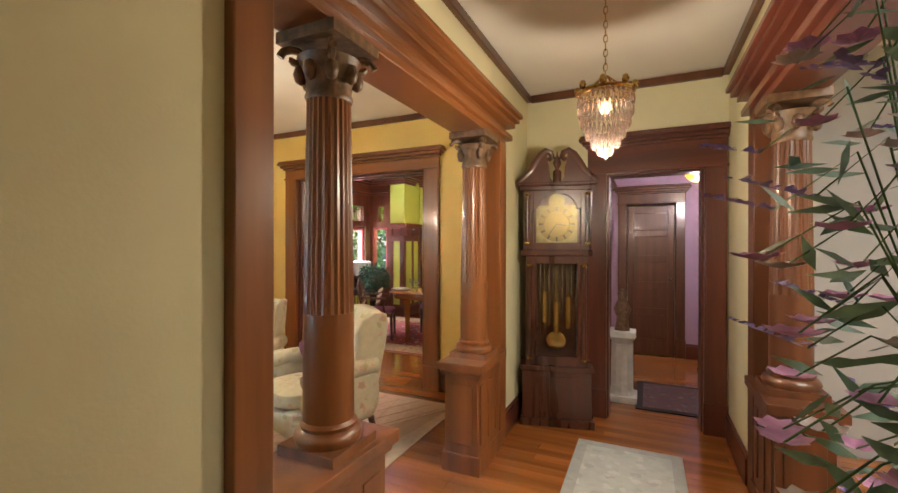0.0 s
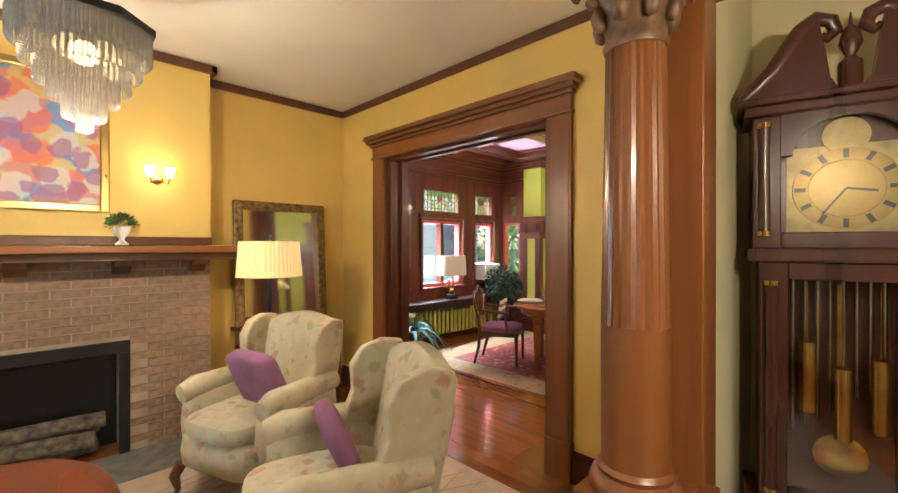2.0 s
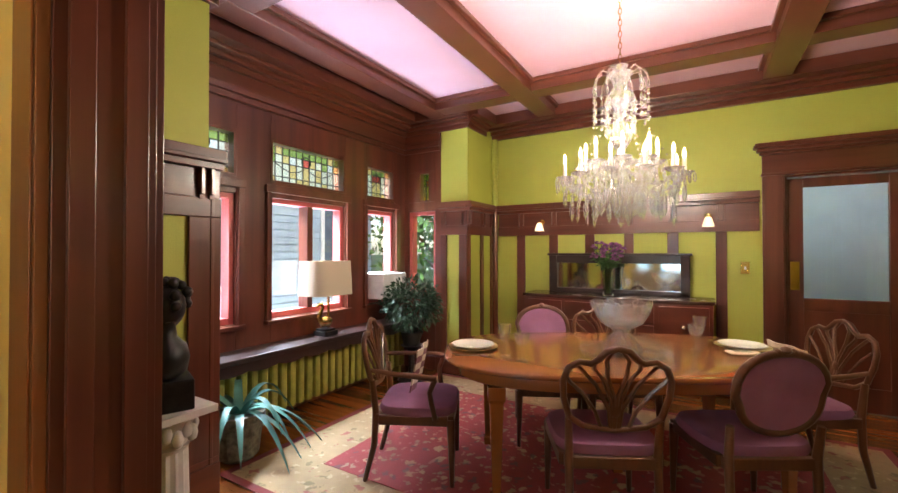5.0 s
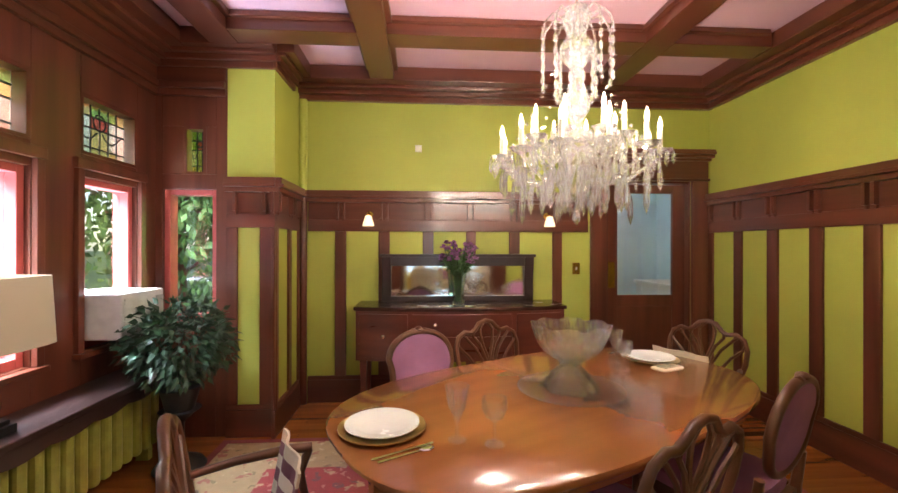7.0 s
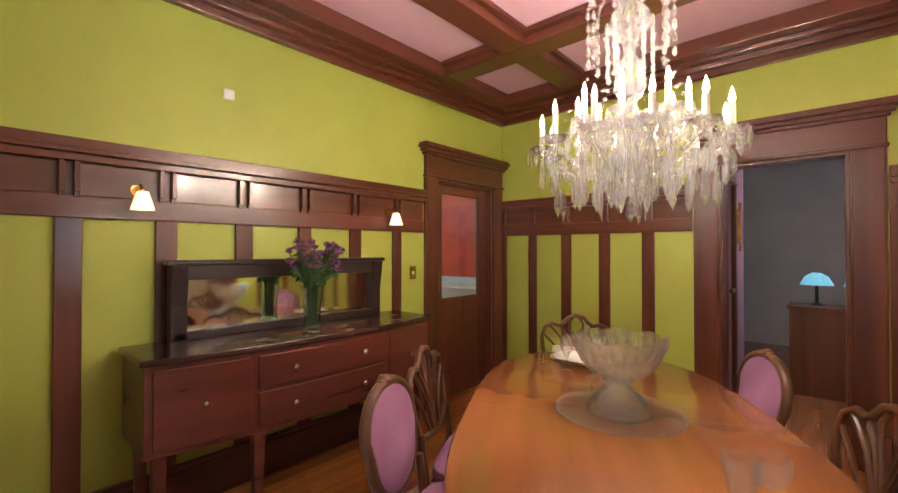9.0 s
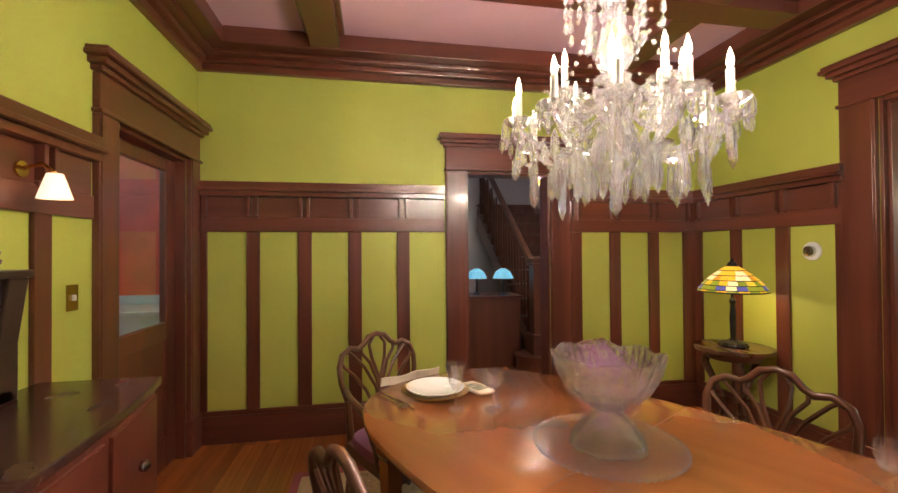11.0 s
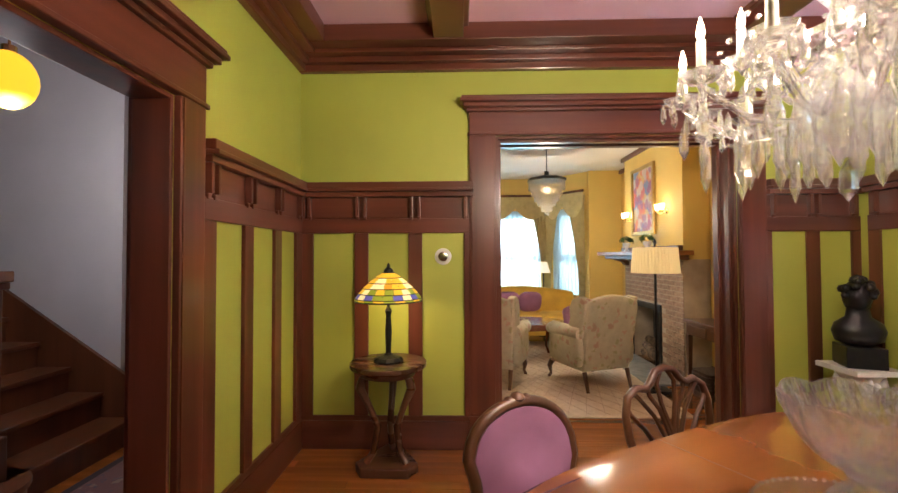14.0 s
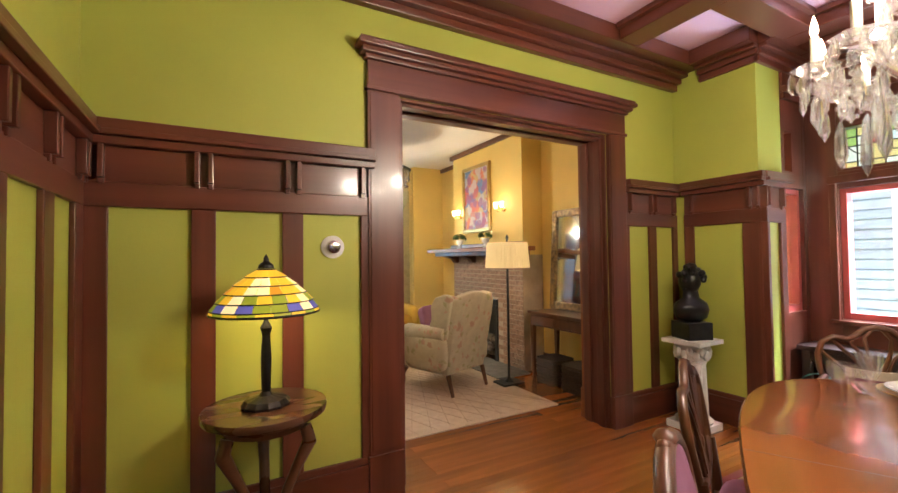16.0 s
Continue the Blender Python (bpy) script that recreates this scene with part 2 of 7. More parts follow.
class B:
    """Gathers shapes into one mesh."""

    def __init__(self):
        self.bm = bmesh.new()

    def box(self, x0, x1, y0, y1, z0, z1, m=None):
        v = [self.bm.verts.new(p) for p in ((x0, y0, z0), (x1, y0, z0), (x1, y1, z0), (x0, y1, z0), (x0, y0, z1), (x1, y0, z1), (x1, y1, z1), (x0, y1, z1))]
        for f in ((3, 2, 1, 0), (4, 5, 6, 7), (0, 1, 5, 4), (1, 2, 6, 5), (2, 3, 7, 6), (3, 0, 4, 7)):
            self.bm.faces.new([v[i] for i in f])
        if m:
            for w in v:
                w.co = m @ w.co
        return self

    def rings(self, rings, cap=True, closed=False):
        vs = [[self.bm.verts.new(p) for p in r] for r in rings]
        n = len(vs[0])
        pairs = list(zip(vs, vs[1:])) + ([(vs[-1], vs[0])] if closed else [])
        for a, b in pairs:
            for i in range(n):
                j = (i + 1) % n
                self.bm.faces.new((a[i], a[j], b[j], b[i]))
        if cap and not closed:
            self.bm.faces.new(list(reversed(vs[0])))
            self.bm.faces.new(vs[-1])
        return self

    def lathe(self, prof, at=(0, 0, 0), seg=24, sx=1, sy=1, flute=0.0, m=None):
        rs = []
        for r, z in prof:
            ring = []
            for i in range(seg):
                a = 2 * math.pi * i / seg
                k = r * (1 - flute * (i % 2))
                p = Vector((at[0] + k * sx * math.cos(a), at[1] + k * sy * math.sin(a), at[2] + z))
                ring.append(m @ p if m else p)
            rs.append(ring)
        return self.rings(rs)

    def tube(self, pts, rad, seg=8, closed=False, flat=1.0):
        pts = [Vector(p) for p in pts]
        n = len(pts)
        rs = []
        up = Vector((0.13, 0.21, 0.97)).normalized()
        for i, p in enumerate(pts):
            a = pts[(i - 1) % n] if closed or i else pts[0]
            b = pts[(i + 1) % n] if closed or i < n - 1 else pts[-1]
            d = (b - a).normalized()
            if abs(d.dot(up)) > 0.97:
                up = Vector((1, 0.1, 0)).normalized()
            s = d.cross(up).normalized()
            u = s.cross(d)
            up = u
            r = rad[i] if isinstance(rad, (list, tuple)) else rad
            rs.append([p + s * (r * math.cos(2 * math.pi * k / seg)) + u * (r * flat * math.sin(2 * math.pi * k / seg)) for k in range(seg)])
        return self.rings(rs, closed=closed)

    def prism(self, poly, a, b, axis="y"):
        """A flat outline pushed along an axis: outline in xz for y, yz for x, xy for z."""
        f = {"y": lambda p, t: (p[0], t, p[1]), "x": lambda p, t: (t, p[0], p[1]), "z": lambda p, t: (p[0], p[1], t)}[axis]
        return self.rings([[f(p, a) for p in poly], [f(p, b) for p in poly]])

    def ball(self, at, r, seg=10, sx=1, sy=1, sz=1):
        n = max(4, seg // 2)
        prof = [(max(1e-4, r * math.sin(math.pi * k / n)), -r * sz * math.cos(math.pi * k / n)) for k in range(n + 1)]
        return self.lathe(prof, at, seg, sx, sy)

    def blob(self, x0, x1, y0, y1, z0, z1, k=3.0, seg=16, m=None):
        """A cushion: a rounded block."""
        cx, cy, cz, hx, hy, hz = (x0 + x1) / 2, (y0 + y1) / 2, (z0 + z1) / 2, (x1 - x0) / 2, (y1 - y0) / 2, (z1 - z0) / 2
        s = lambda v: math.copysign(abs(v) ** (2 / k), v)
        rs = []
        n = 9
        for i in range(n):
            ph = -math.pi / 2 + math.pi * (i + 0.02) / (n - 1 + 0.04)
            ring = []
            for j in range(seg):
                th = 2 * math.pi * j / seg
                p = Vector((cx + hx * s(math.cos(ph)) * s(math.cos(th)), cy + hy * s(math.cos(ph)) * s(math.sin(th)), cz + hz * s(math.sin(ph))))
                ring.append(m @ p if m else p)
            rs.append(ring)
        return self.rings(rs)

    def put(self, name, material, parent=None, smooth=False, bevel=0.0, m=None, **tags):
        bmesh.ops.recalc_face_normals(self.bm, faces=self.bm.faces)
        me = bpy.data.meshes.new(name)
        self.bm.to_mesh(me)
        self.bm.free()
        if smooth:
            me.shade_smooth()
        me.materials.append(material)
        ob = new(name, me)
        if m:
            ob.matrix_basis = m
        ob.parent = parent
        if bevel:
            b = ob.modifiers.new("bevel", "BEVEL")
            b.width, b.segments, b.limit_method = bevel, 2, "ANGLE"
        if smooth:
            w = ob.modifiers.new("edges", "EDGE_SPLIT")
            w.split_angle = radians(50)
        return tagged(ob, **tags)


def thing(name, m, label, category, group=""):
    ob = new(name)
    ob.empty_display_size = 0.1
    ob.matrix_basis = m
    return tagged(ob, label, category, group)


def structure(b, name, material, label, **k):
    return b.put(name, material, kind="structure", label=label, **k)


# ---- shell ----
H = 2.80       # ceiling of hall and living room
HD = 2.95      # ceiling of the dining room
T = 0.13


def wall_with_holes(axis, at0, at1, a0, a1, z0, z1, holes):
    """Boxes that leave holes (u0, u1, z0, z1) open. axis y: wall runs along x."""
    b = B()
    put = (lambda u0, u1, w0, w1: b.box(u0, u1, at0, at1, w0, w1)) if axis == "y" else (lambda u0, u1, w0, w1: b.box(at0, at1, u0, u1, w0, w1))
    u = a0
    for h0, h1, g0, g1 in sorted(holes):
        if h0 > u:
            put(u, h0, z0, z1)
        if g0 > z0:
            put(h0, h1, z0, g0)
        if g1 < z1:
            put(h0, h1, g1, z1)
        u = h1
    if u < a1:
        put(u, a1, z0, z1)
    return b


# dining room
W_EAST, W_SOUTH, W_NORTH, W_WEST = -0.43, 4.28, 8.38, -4.30
structure(wall_with_holes("y", 8.38, 8.54, -4.62, 3.8, 0, 3.6, [(-1.45, -0.62, 0, 2.03)]), "wall_dining_north", GREEN, "lime green plaster wall over dark wainscot")
structure(wall_with_holes("y", 4.165, 4.28, -4.45, -0.43, 0, 2.98, [(-3.56, -1.85, 0, 2.24)]), "wall_dining_south", GREEN, "lime green plaster wall with a wide cased opening")
structure(wall_with_holes("y", 4.03, 4.162, -4.45, -0.79, 0, 2.98, [(-3.56, -1.85, 0, 2.24)]), "wall_living_north", YELLOW, "golden yellow plaster wall with a wide cased opening")
structure(wall_with_holes("x", -0.43, -0.345, 4.165, 8.38, 0, 3.6, [(5.66, 6.38, 0, 2.03)]), "wall_dining_east", GREEN, "lime green plaster wall with a cased doorway")
structure(wall_with_holes("x", -0.342, -0.27, 4.19, 8.38, 0, 3.6, [(5.66, 6.38, 0, 2.03)]), "wall_stair_west", MAUVE, "mauve plaster wall of the stair hall")
# piers at either side of the bay
structure(B().box(-4.62, -4.28, 7.70, 8.378, 0, 2.98), "wall_pier_north", GREEN, "lime green plaster pier beside the bay window")
structure(B().box(-4.74, -4.40, 4.03, 4.93, 0, 2.98), "wall_pier_south", GREEN, "lime green plaster pier beside the bay window")
BAYX, BS, BN = -5.13, 4.93, 7.70
WINS = [(5.13, 5.56), (5.86, 6.71), (7.02, 7.50)]
holes = [(a, b, 0.80, 1.80) for a, b in WINS]
b = B()
# bay west wall, panelled in wood, with lower windows and leaded upper lights
for a0, a1 in ((4.78, 5.13), (5.56, 5.86), (6.71, 7.02), (7.50, 7.86)):
    b.box(BAYX - 0.16, BAYX, a0, a1, 0, 2.98)
for a0, a1 in WINS:
    b.box(BAYX - 0.16, BAYX, a0, a1, 0, 0.80).box(BAYX - 0.16, BAYX, a0, a1, 1.80, 1.93).box(BAYX - 0.16, BAYX, a0, a1, 2.28, 2.98)
structure(b, "wall_bay_west", DARK, "dark mahogany panelled bay window wall", bevel=0.004)
for nm, y0, y1, x1 in (("wall_bay_north", 7.70, 7.86, -4.62), ("wall_bay_south", 4.77, 4.93, -4.74)):
    b = B()
    b.box(BAYX, -5.08, y0, y1, 0, 2.98).box(-4.70 if x1 > -4.7 else -4.745, x1, y0, y1, 0, 2.98)
    b.box(-5.08, -4.70 if x1 > -4.7 else -4.745, y0, y1, 0, 0.85)
    xe = -4.70 if x1 > -4.7 else -4.745
    b.box(-5.08, xe, y0, y1, 1.82, 1.93).box(-5.08, xe, y0, y1, 2.28, 2.98)
    b.box(-5.08, -4.93, y0, y1, 1.93, 2.28).box(-4.77, xe, y0, y1, 1.93, 2.28)
    structure(b, nm, DARK, "dark mahogany return wall of the bay", bevel=0.004)
# hall and living room walls
structure(wall_with_holes("y", 4.03, 4.187, -0.79, 0.90, 0, 3.6, [(-0.11, 0.60, 0, 2.05)]), "wall_hall_north", CREAM, "cream plaster wall with a dark cased doorway")
b = B()
b.box(-0.92, -0.79, -0.6, 0.96, 0, H).box(-0.92, -0.79, 3.27, 4.03, 0, H).box(-0.92, -0.79, 0.96, 3.27, 2.42, H)
structure(b, "wall_hall_west", CREAM, "cream and golden plaster wall with a columned opening")
b = B()
b.box(0.76, 0.97, -0.6, 0.96, 0, H).box(0.76, 0.97, 3.27, 4.03, 0, H).box(0.76, 0.97, 0.96, 3.27, 2.42, H)
structure(b, "wall_hall_east", CREAM, "cream plaster wall with a columned opening")
structure(B().box(-1.0, 2.9, -0.75, -0.6, 0, H), "wall_hall_south", CREAM, "cream plaster wall")
structure(B().box(2.8, 2.95, -0.6, 4.03, 0, H), "wall_parlor_east", CREAM, "cream plaster wall")
structure(B().box(0.97, 2.8, 4.03, 4.187, 0, 3.6), "wall_stair_south", GREYW, "grey plaster wall beside the stairs")
structure(B().box(2.8, 3.8, 4.03, 4.187, 0, 3.6), "wall_stair_south_end", GREYW, "grey plaster wall beside the stairs")
structure(B().box(3.7, 3.85, 4.187, 8.38, 0, 3.6), "wall_stair_east", GREYW, "grey plaster wall of the stair hall")
structure(wall_with_holes("y", 6.45, 6.60, -0.27, 1.3, 0, 3.6, [(-0.04, 0.54, 0, 2.0)]), "wall_stair_north", MAUVE, "mauve plaster wall with a panelled door")
structure(B().box(-4.45, -4.29, 0.2, 4.03, 0, H), "wall_living_west", YELLOW, "golden yellow plaster wall")
b = B()
b.box(-4.45, -3.75, 0.05, 0.2, 0, H).box(-1.45, -0.92, 0.05, 0.2, 0, H)
structure(b, "wall_living_south", YELLOW, "golden yellow plaster wall beside the bay")
# ceilings
structure(B().box(-5.3, -0.27, 4.165, 7.86, HD, HD + 0.1).box(-4.62, -0.27, 7.86, 8.54, HD, HD + 0.1), "ceiling_dining", PINKC, "mauve pink painted ceiling between beams")
structure(B().box(-4.45, 2.95, -1.2, 4.03, H, H + 0.1), "ceiling_living", WHITEC, "off-white plaster ceiling")
structure(B().box(-0.34, 3.85, 4.03, 8.54, 3.6, 3.7), "ceiling_stair", GREYW, "grey plaster ceiling over the stairs")
# floor base
structure(B().box(-5.3, 3.85, -1.3, 11.2, -0.15, -0.012), "floor", JOINT, "oiled orange fir plank floor")


# ---- trim ----
def face(axis, pos, sgn):
    """Box maker for boards on a wall: along u, out from the wall by d, up z."""
    def f(b, u0, u1, d0, d1, z0, z1):
        a, c = sorted((pos + sgn * d0, pos + sgn * d1))
        return b.box(u0, u1, a, c, z0, z1) if axis == "y" else b.box(a, c, u0, u1, z0, z1)
    return f


def wainscot(name, axis, pos, sgn, u0, u1, panels):
    f = face(axis, pos, sgn)
    b = B()
    f(b, u0, u1, 0, 0.028, 0, 0.20)
    f(b, u0, u1, 0, 0.020, 0.20, 0.235)
    f(b, u0, u1, 0, 0.022, 1.54, 1.645)
    f(b, u0, u1, 0, 0.012, 1.645, 1.80)
    f(b, u0, u1, 0, 0.055, 1.80, 1.835)
    f(b, u0, u1, 0, 0.085, 1.835, 1.858)
    f(b, u0, u1, 0, 0.070, 1.858, 1.905)
    base = structure(b, name, DARKH, "dark mahogany wainscot with plate rail and baseboard", bevel=0.004)
    edges = [u0] + [e for p in sorted(panels) for e in p] + [u1]
    for a, c in zip(edges[::2], edges[1::2]):
        if c - a < 0.015:
            continue
        s = B()
        f(s, a, c, 0, 0.021, 0.235, 1.54)
        s.put("stile", DARK, base, bevel=0.004)
        k = B()
        mid = (a + c) / 2
        for o in (-0.027, 0.027):
            if u0 + 0.02 < mid + o < u1 - 0.02:
                f(k, mid + o - 0.011, mid + o + 0.011, 0.012, 0.048, 1.66, 1.80)
                f(k, mid + o - 0.011, mid + o + 0.011, 0.012, 0.030, 1.635, 1.66)
        if len(k.bm.verts):
            k.put("bracket", DARK, base, bevel=0.003)
        else:
            k.bm.free()
    return base


wainscot("wainscot_east", "x", W_EAST, -1, 6.56, 8.38, [(8.04, 8.31), (7.68, 7.95), (7.31, 7.58), (6.94, 7.21), (6.57, 6.84)])
wainscot("wainscot_east_b", "x", W_EAST, -1, 4.28, 5.48, [(5.12, 5.38), (4.75, 5.02), (4.41, 4.65)])
wainscot("wainscot_north", "y", W_NORTH, -1, -4.21, -1.63, [(-4.20, -3.97), (-3.87, -3.58), (-3.48, -3.18), (-3.08, -2.78), (-2.69, -2.38), (-2.28, -1.97), (-1.88, -1.64)])
wainscot("wainscot_south", "y", W_SOUTH, 1, -1.69, -0.43, [(-0.83, -0.53), (-1.22, -0.93), (-1.62, -1.32)])
wainscot("wainscot_south_b", "y", W_SOUTH, 1, -4.40, -3.75, [(-4.03, -3.79), (-4.34, -4.12)])
wainscot("wainscot_pier_south", "x", -4.40, 1, 4.37, 4.99, [(4.45, 4.82)])
wainscot("wainscot_pier_south_b", "y", 4.93, 1, -4.74, -4.375, [(-4.66, -4.50)])
wainscot("wainscot_pier_north", "x", -4.28, 1, 7.64, 8.28, [(7.74, 7.99), (8.06, 8.26)])
wainscot("wainscot_pier_north_b", "y", 7.70, -1, -4.62, -4.255, [(-4.54, -4.38)])


def casing(name, axis, pos, sgn, u0, u1, ztop, w, head, wood, woodh, foot=0.0):
    f = face(axis, pos, sgn)
    b = B()
    for a, c, s in ((u0 - w, u0, -1), (u1, u1 + w, 1)):
        f(b, a, c, 0, 0.030, foot, ztop)
        f(b, min(a, c) + 0.012, max(a, c) - 0.012, 0.030, 0.036, foot + 0.26, ztop)
        f(b, a - 0.006, c + 0.006, 0, 0.042, foot, foot + 0.24)
    base = structure(b, name, wood, "dark wood cased opening with a crowned head", bevel=0.004)
    h = B()
    f(h, u0 - w - 0.01, u1 + w + 0.01, 0, 0.045, ztop, ztop + 0.022)
    f(h, u0 - w, u1 + w, 0, 0.032, ztop + 0.022, ztop + head - 0.10)
    f(h, u0 - w - 0.018, u1 + w + 0.018, 0, 0.052, ztop + head - 0.10, ztop + head - 0.075)
    f(h, u0 - w - 0.040, u1 + w + 0.040, 0, 0.078, ztop + head - 0.075, ztop + head - 0.045)
    f(h, u0 - w - 0.065, u1 + w + 0.065, 0, 0.105, ztop + head - 0.045, ztop + head - 0.02)
    f(h, u0 - w - 0.055, u1 + w + 0.055, 0, 0.095, ztop + head - 0.02, ztop + head)
    h.put("crowned_head", woodh, base, bevel=0.005)
    return base


def lining(name, axis, a, c, u0, u1, ztop, wood, stops=()):
    b = B()
    t = 0.02
    k = (lambda p0, p1, z0, z1, q0=a, q1=c: b.box(p0, p1, q0, q1, z0, z1)) if axis == "y" else (lambda p0, p1, z0, z1, q0=a, q1=c: b.box(q0, q1, p0, p1, z0, z1))
    k(u0, u0 + t, 0, ztop)
    k(u1 - t, u1, 0, ztop)
    k(u0 + t, u1 - t, ztop - t, ztop)
    for s0, s1 in stops:
        k(u0 + t, u0 + 2 * t, 0, ztop - t, s0, s1)
        k(u1 - 2 * t, u1 - t, 0, ztop - t, s0, s1)
        k(u0 + 2 * t, u1 - 2 * t, ztop - 2 * t, ztop - t, s0, s1)
    return structure(b, name, wood, "dark wood door lining", bevel=0.003)


casing("trim_south_opening", "y", W_SOUTH, 1, -3.56, -1.85, 2.24, 0.19, 0.27, DARK, DARKH)
casing("trim_living_opening", "y", 4.03, -1, -3.55, -1.845, 2.22, 0.17, 0.215, OAK, OAKH)
lining("jamb_south_opening", "y", 4.03, 4.28, -3.56, -1.85, 2.24, DARK, [(4.06, 4.12), (4.19, 4.25)])
casing("trim_east_doorway", "x", W_EAST, -1, 5.66, 6.38, 2.03, 0.17, 0.29, DARK, DARKH)
lining("jamb_east_doorway", "x", -0.43, -0.27, 5.66, 6.38, 2.03, DARK)
casing("trim_stair_doorway", "x", -0.27, 1, 5.66, 6.38, 2.03, 0.15, 0.26, DARK, DARKH)
casing("trim_north_door", "y", W_NORTH, -1, -1.45, -0.62, 2.03, 0.16, 0.29, DARK, DARKH)
lining("jamb_north_door", "y", 8.38, 8.54, -1.45, -0.62, 2.03, DARK)
casing("trim_hall_doorway", "y", 4.03, -1, -0.11, 0.60, 2.05, 0.15, 0.32, DARK, DARKH)
lining("jamb_hall_doorway", "y", 4.03, 4.187, -0.11, 0.60, 2.05, DARK)
casing("trim_hall_doorway_b", "y", 4.187, 1, -0.11, 0.60, 2.05, 0.13, 0.24, DARK, DARKH)
casing("trim_panel_door", "y", 6.45, -1, -0.04, 0.54, 2.0, 0.11, 0.24, BROWN, BROWN)

# crown, frieze and beams of the dining room
b = B()
for d, z0, z1 in ((0.05, 2.71, 2.76), (0.09, 2.76, 2.80), (0.25, 2.83, 2.945), (0.15, 2.80, 2.83)):
    b.box(-4.62, W_EAST, W_NORTH - d, W_NORTH - 0.001, z0, z1)
    b.box(-4.62, W_EAST, W_SOUTH + 0.001, W_SOUTH + d, z0, z1)
    b.box(W_EAST - d, W_EAST - 0.001, W_SOUTH + d, W_NORTH - d, z0, z1)
    b.box(BAYX + 0.001, BAYX + d, BS, BN, z0 + 0.0, z1)
    b.box(-4.28, -4.28 + d * 0.6, 7.66, 8.13, z0, z1)
    b.box(-4.40, -4.40 + d * 0.6, 4.53, 4.97, z0, z1)
    b.box(BAYX + d, -4.25, BN - d * 0.6, BN - 0.001, z0, z1)
    b.box(BAYX + d, -4.37, BS + 0.001, BS + d * 0.6, z0, z1)
for z0, z1, d in ((2.50, 2.55, 0.03), (2.55, 2.60, 0.05), (2.60, 2.71, 0.02)):
    b.box(BAYX + 0.001, BAYX + d, BS, BN, z0, z1)
    b.box(BAYX + d, -4.625, BN - d, BN - 0.001, z0, z1)
    b.box(BAYX + d, -4.745, BS + 0.001, BS + d, z0, z1)
structure(b, "trim_dining_crown", DARKH, "dark mahogany crown moulding round the ceiling", bevel=0.006)
b = B()
for x in (-4.58, -3.53, -1.52):
    b.box(x - 0.10, x + 0.10, 4.54, 8.12, 2.832, 2.946)
    b.box(x - 0.135, x + 0.135, 4.54, 8.12, 2.905, 2.945)
for y in (5.15, 7.45):
    for x0, x1 in ((-4.48, -3.63), (-3.43, -1.62), (-1.42, -0.69)):
        b.box(x0, x1, y - 0.10, y + 0.10, 2.834, 2.946)
        b.box(x0 + 0.035, x1 - 0.035, y - 0.135, y + 0.135, 2.907, 2.9455)
structure(b, "ceiling_beams", DARKH, "dark mahogany box beams on the mauve ceiling", bevel=0.006)

# picture rails and baseboards of living room and hall
b = B()
P0, P1 = 2.735, 2.795
b.box(-4.0, -0.92, 4.0, 4.029, P0, P1).box(-4.289, -4.0, 4.0, 4.029, P0, P1).box(-4.289, -4.25, 2.72, 4.0, P0, P1).box(-4.289, -4.25, 0.2, 1.08, P0, P1)
b.box(-3.999, -3.96, 1.06, 2.74, P0, P1).box(-4.25, -3.96, 2.70, 2.74, P0, P1).box(-4.25, -3.96, 1.06, 1.1, P0, P1)
b.box(-0.959, -0.921, 0.2, 4.0, P0, P1)
b.box(-0.789, -0.75, -0.6, 4.0, P0, P1).box(0.72, 0.759, -0.6, 4.0, P0, P1).box(-0.75, 0.72, 3.99, 4.029, P0, P1)
structure(b, "trim_picture_rail", BROWN, "narrow dark wood ceiling moulding", bevel=0.005)
b = B()
for z0, z1, d in ((0, 0.16, 0.022), (0.16, 0.19, 0.014)):
    b.box(-4.289, -3.75, 4.029 - d, 4.029, z0, z1).box(-1.67, -0.92, 4.029 - d, 4.029, z0, z1)
    b.box(-4.289, -4.289 + d, 2.70, 4.0, z0, z1).box(-4.289, -4.289 + d, 0.2, 1.1, z0, z1)
    b.box(-0.789, -0.789 + d, 3.29, 4.0, z0, z1).box(-0.789, -0.789 + d, -0.6, 0.95, z0, z1).box(-0.76, -0.27, 4.029 - d, 4.029, z0, z1)
    b.box(0.759 - d, 0.759, 3.29, 4.029, z0, z1).box(0.759 - d, 0.759, -0.6, 0.95, z0, z1)
    b.box(0.66, 1.3, 6.449 - d, 6.449, z0, z1)
structure(b, "baseboard", DARKH, "dark stained wood baseboard", bevel=0.004)

# ---- columned openings ----


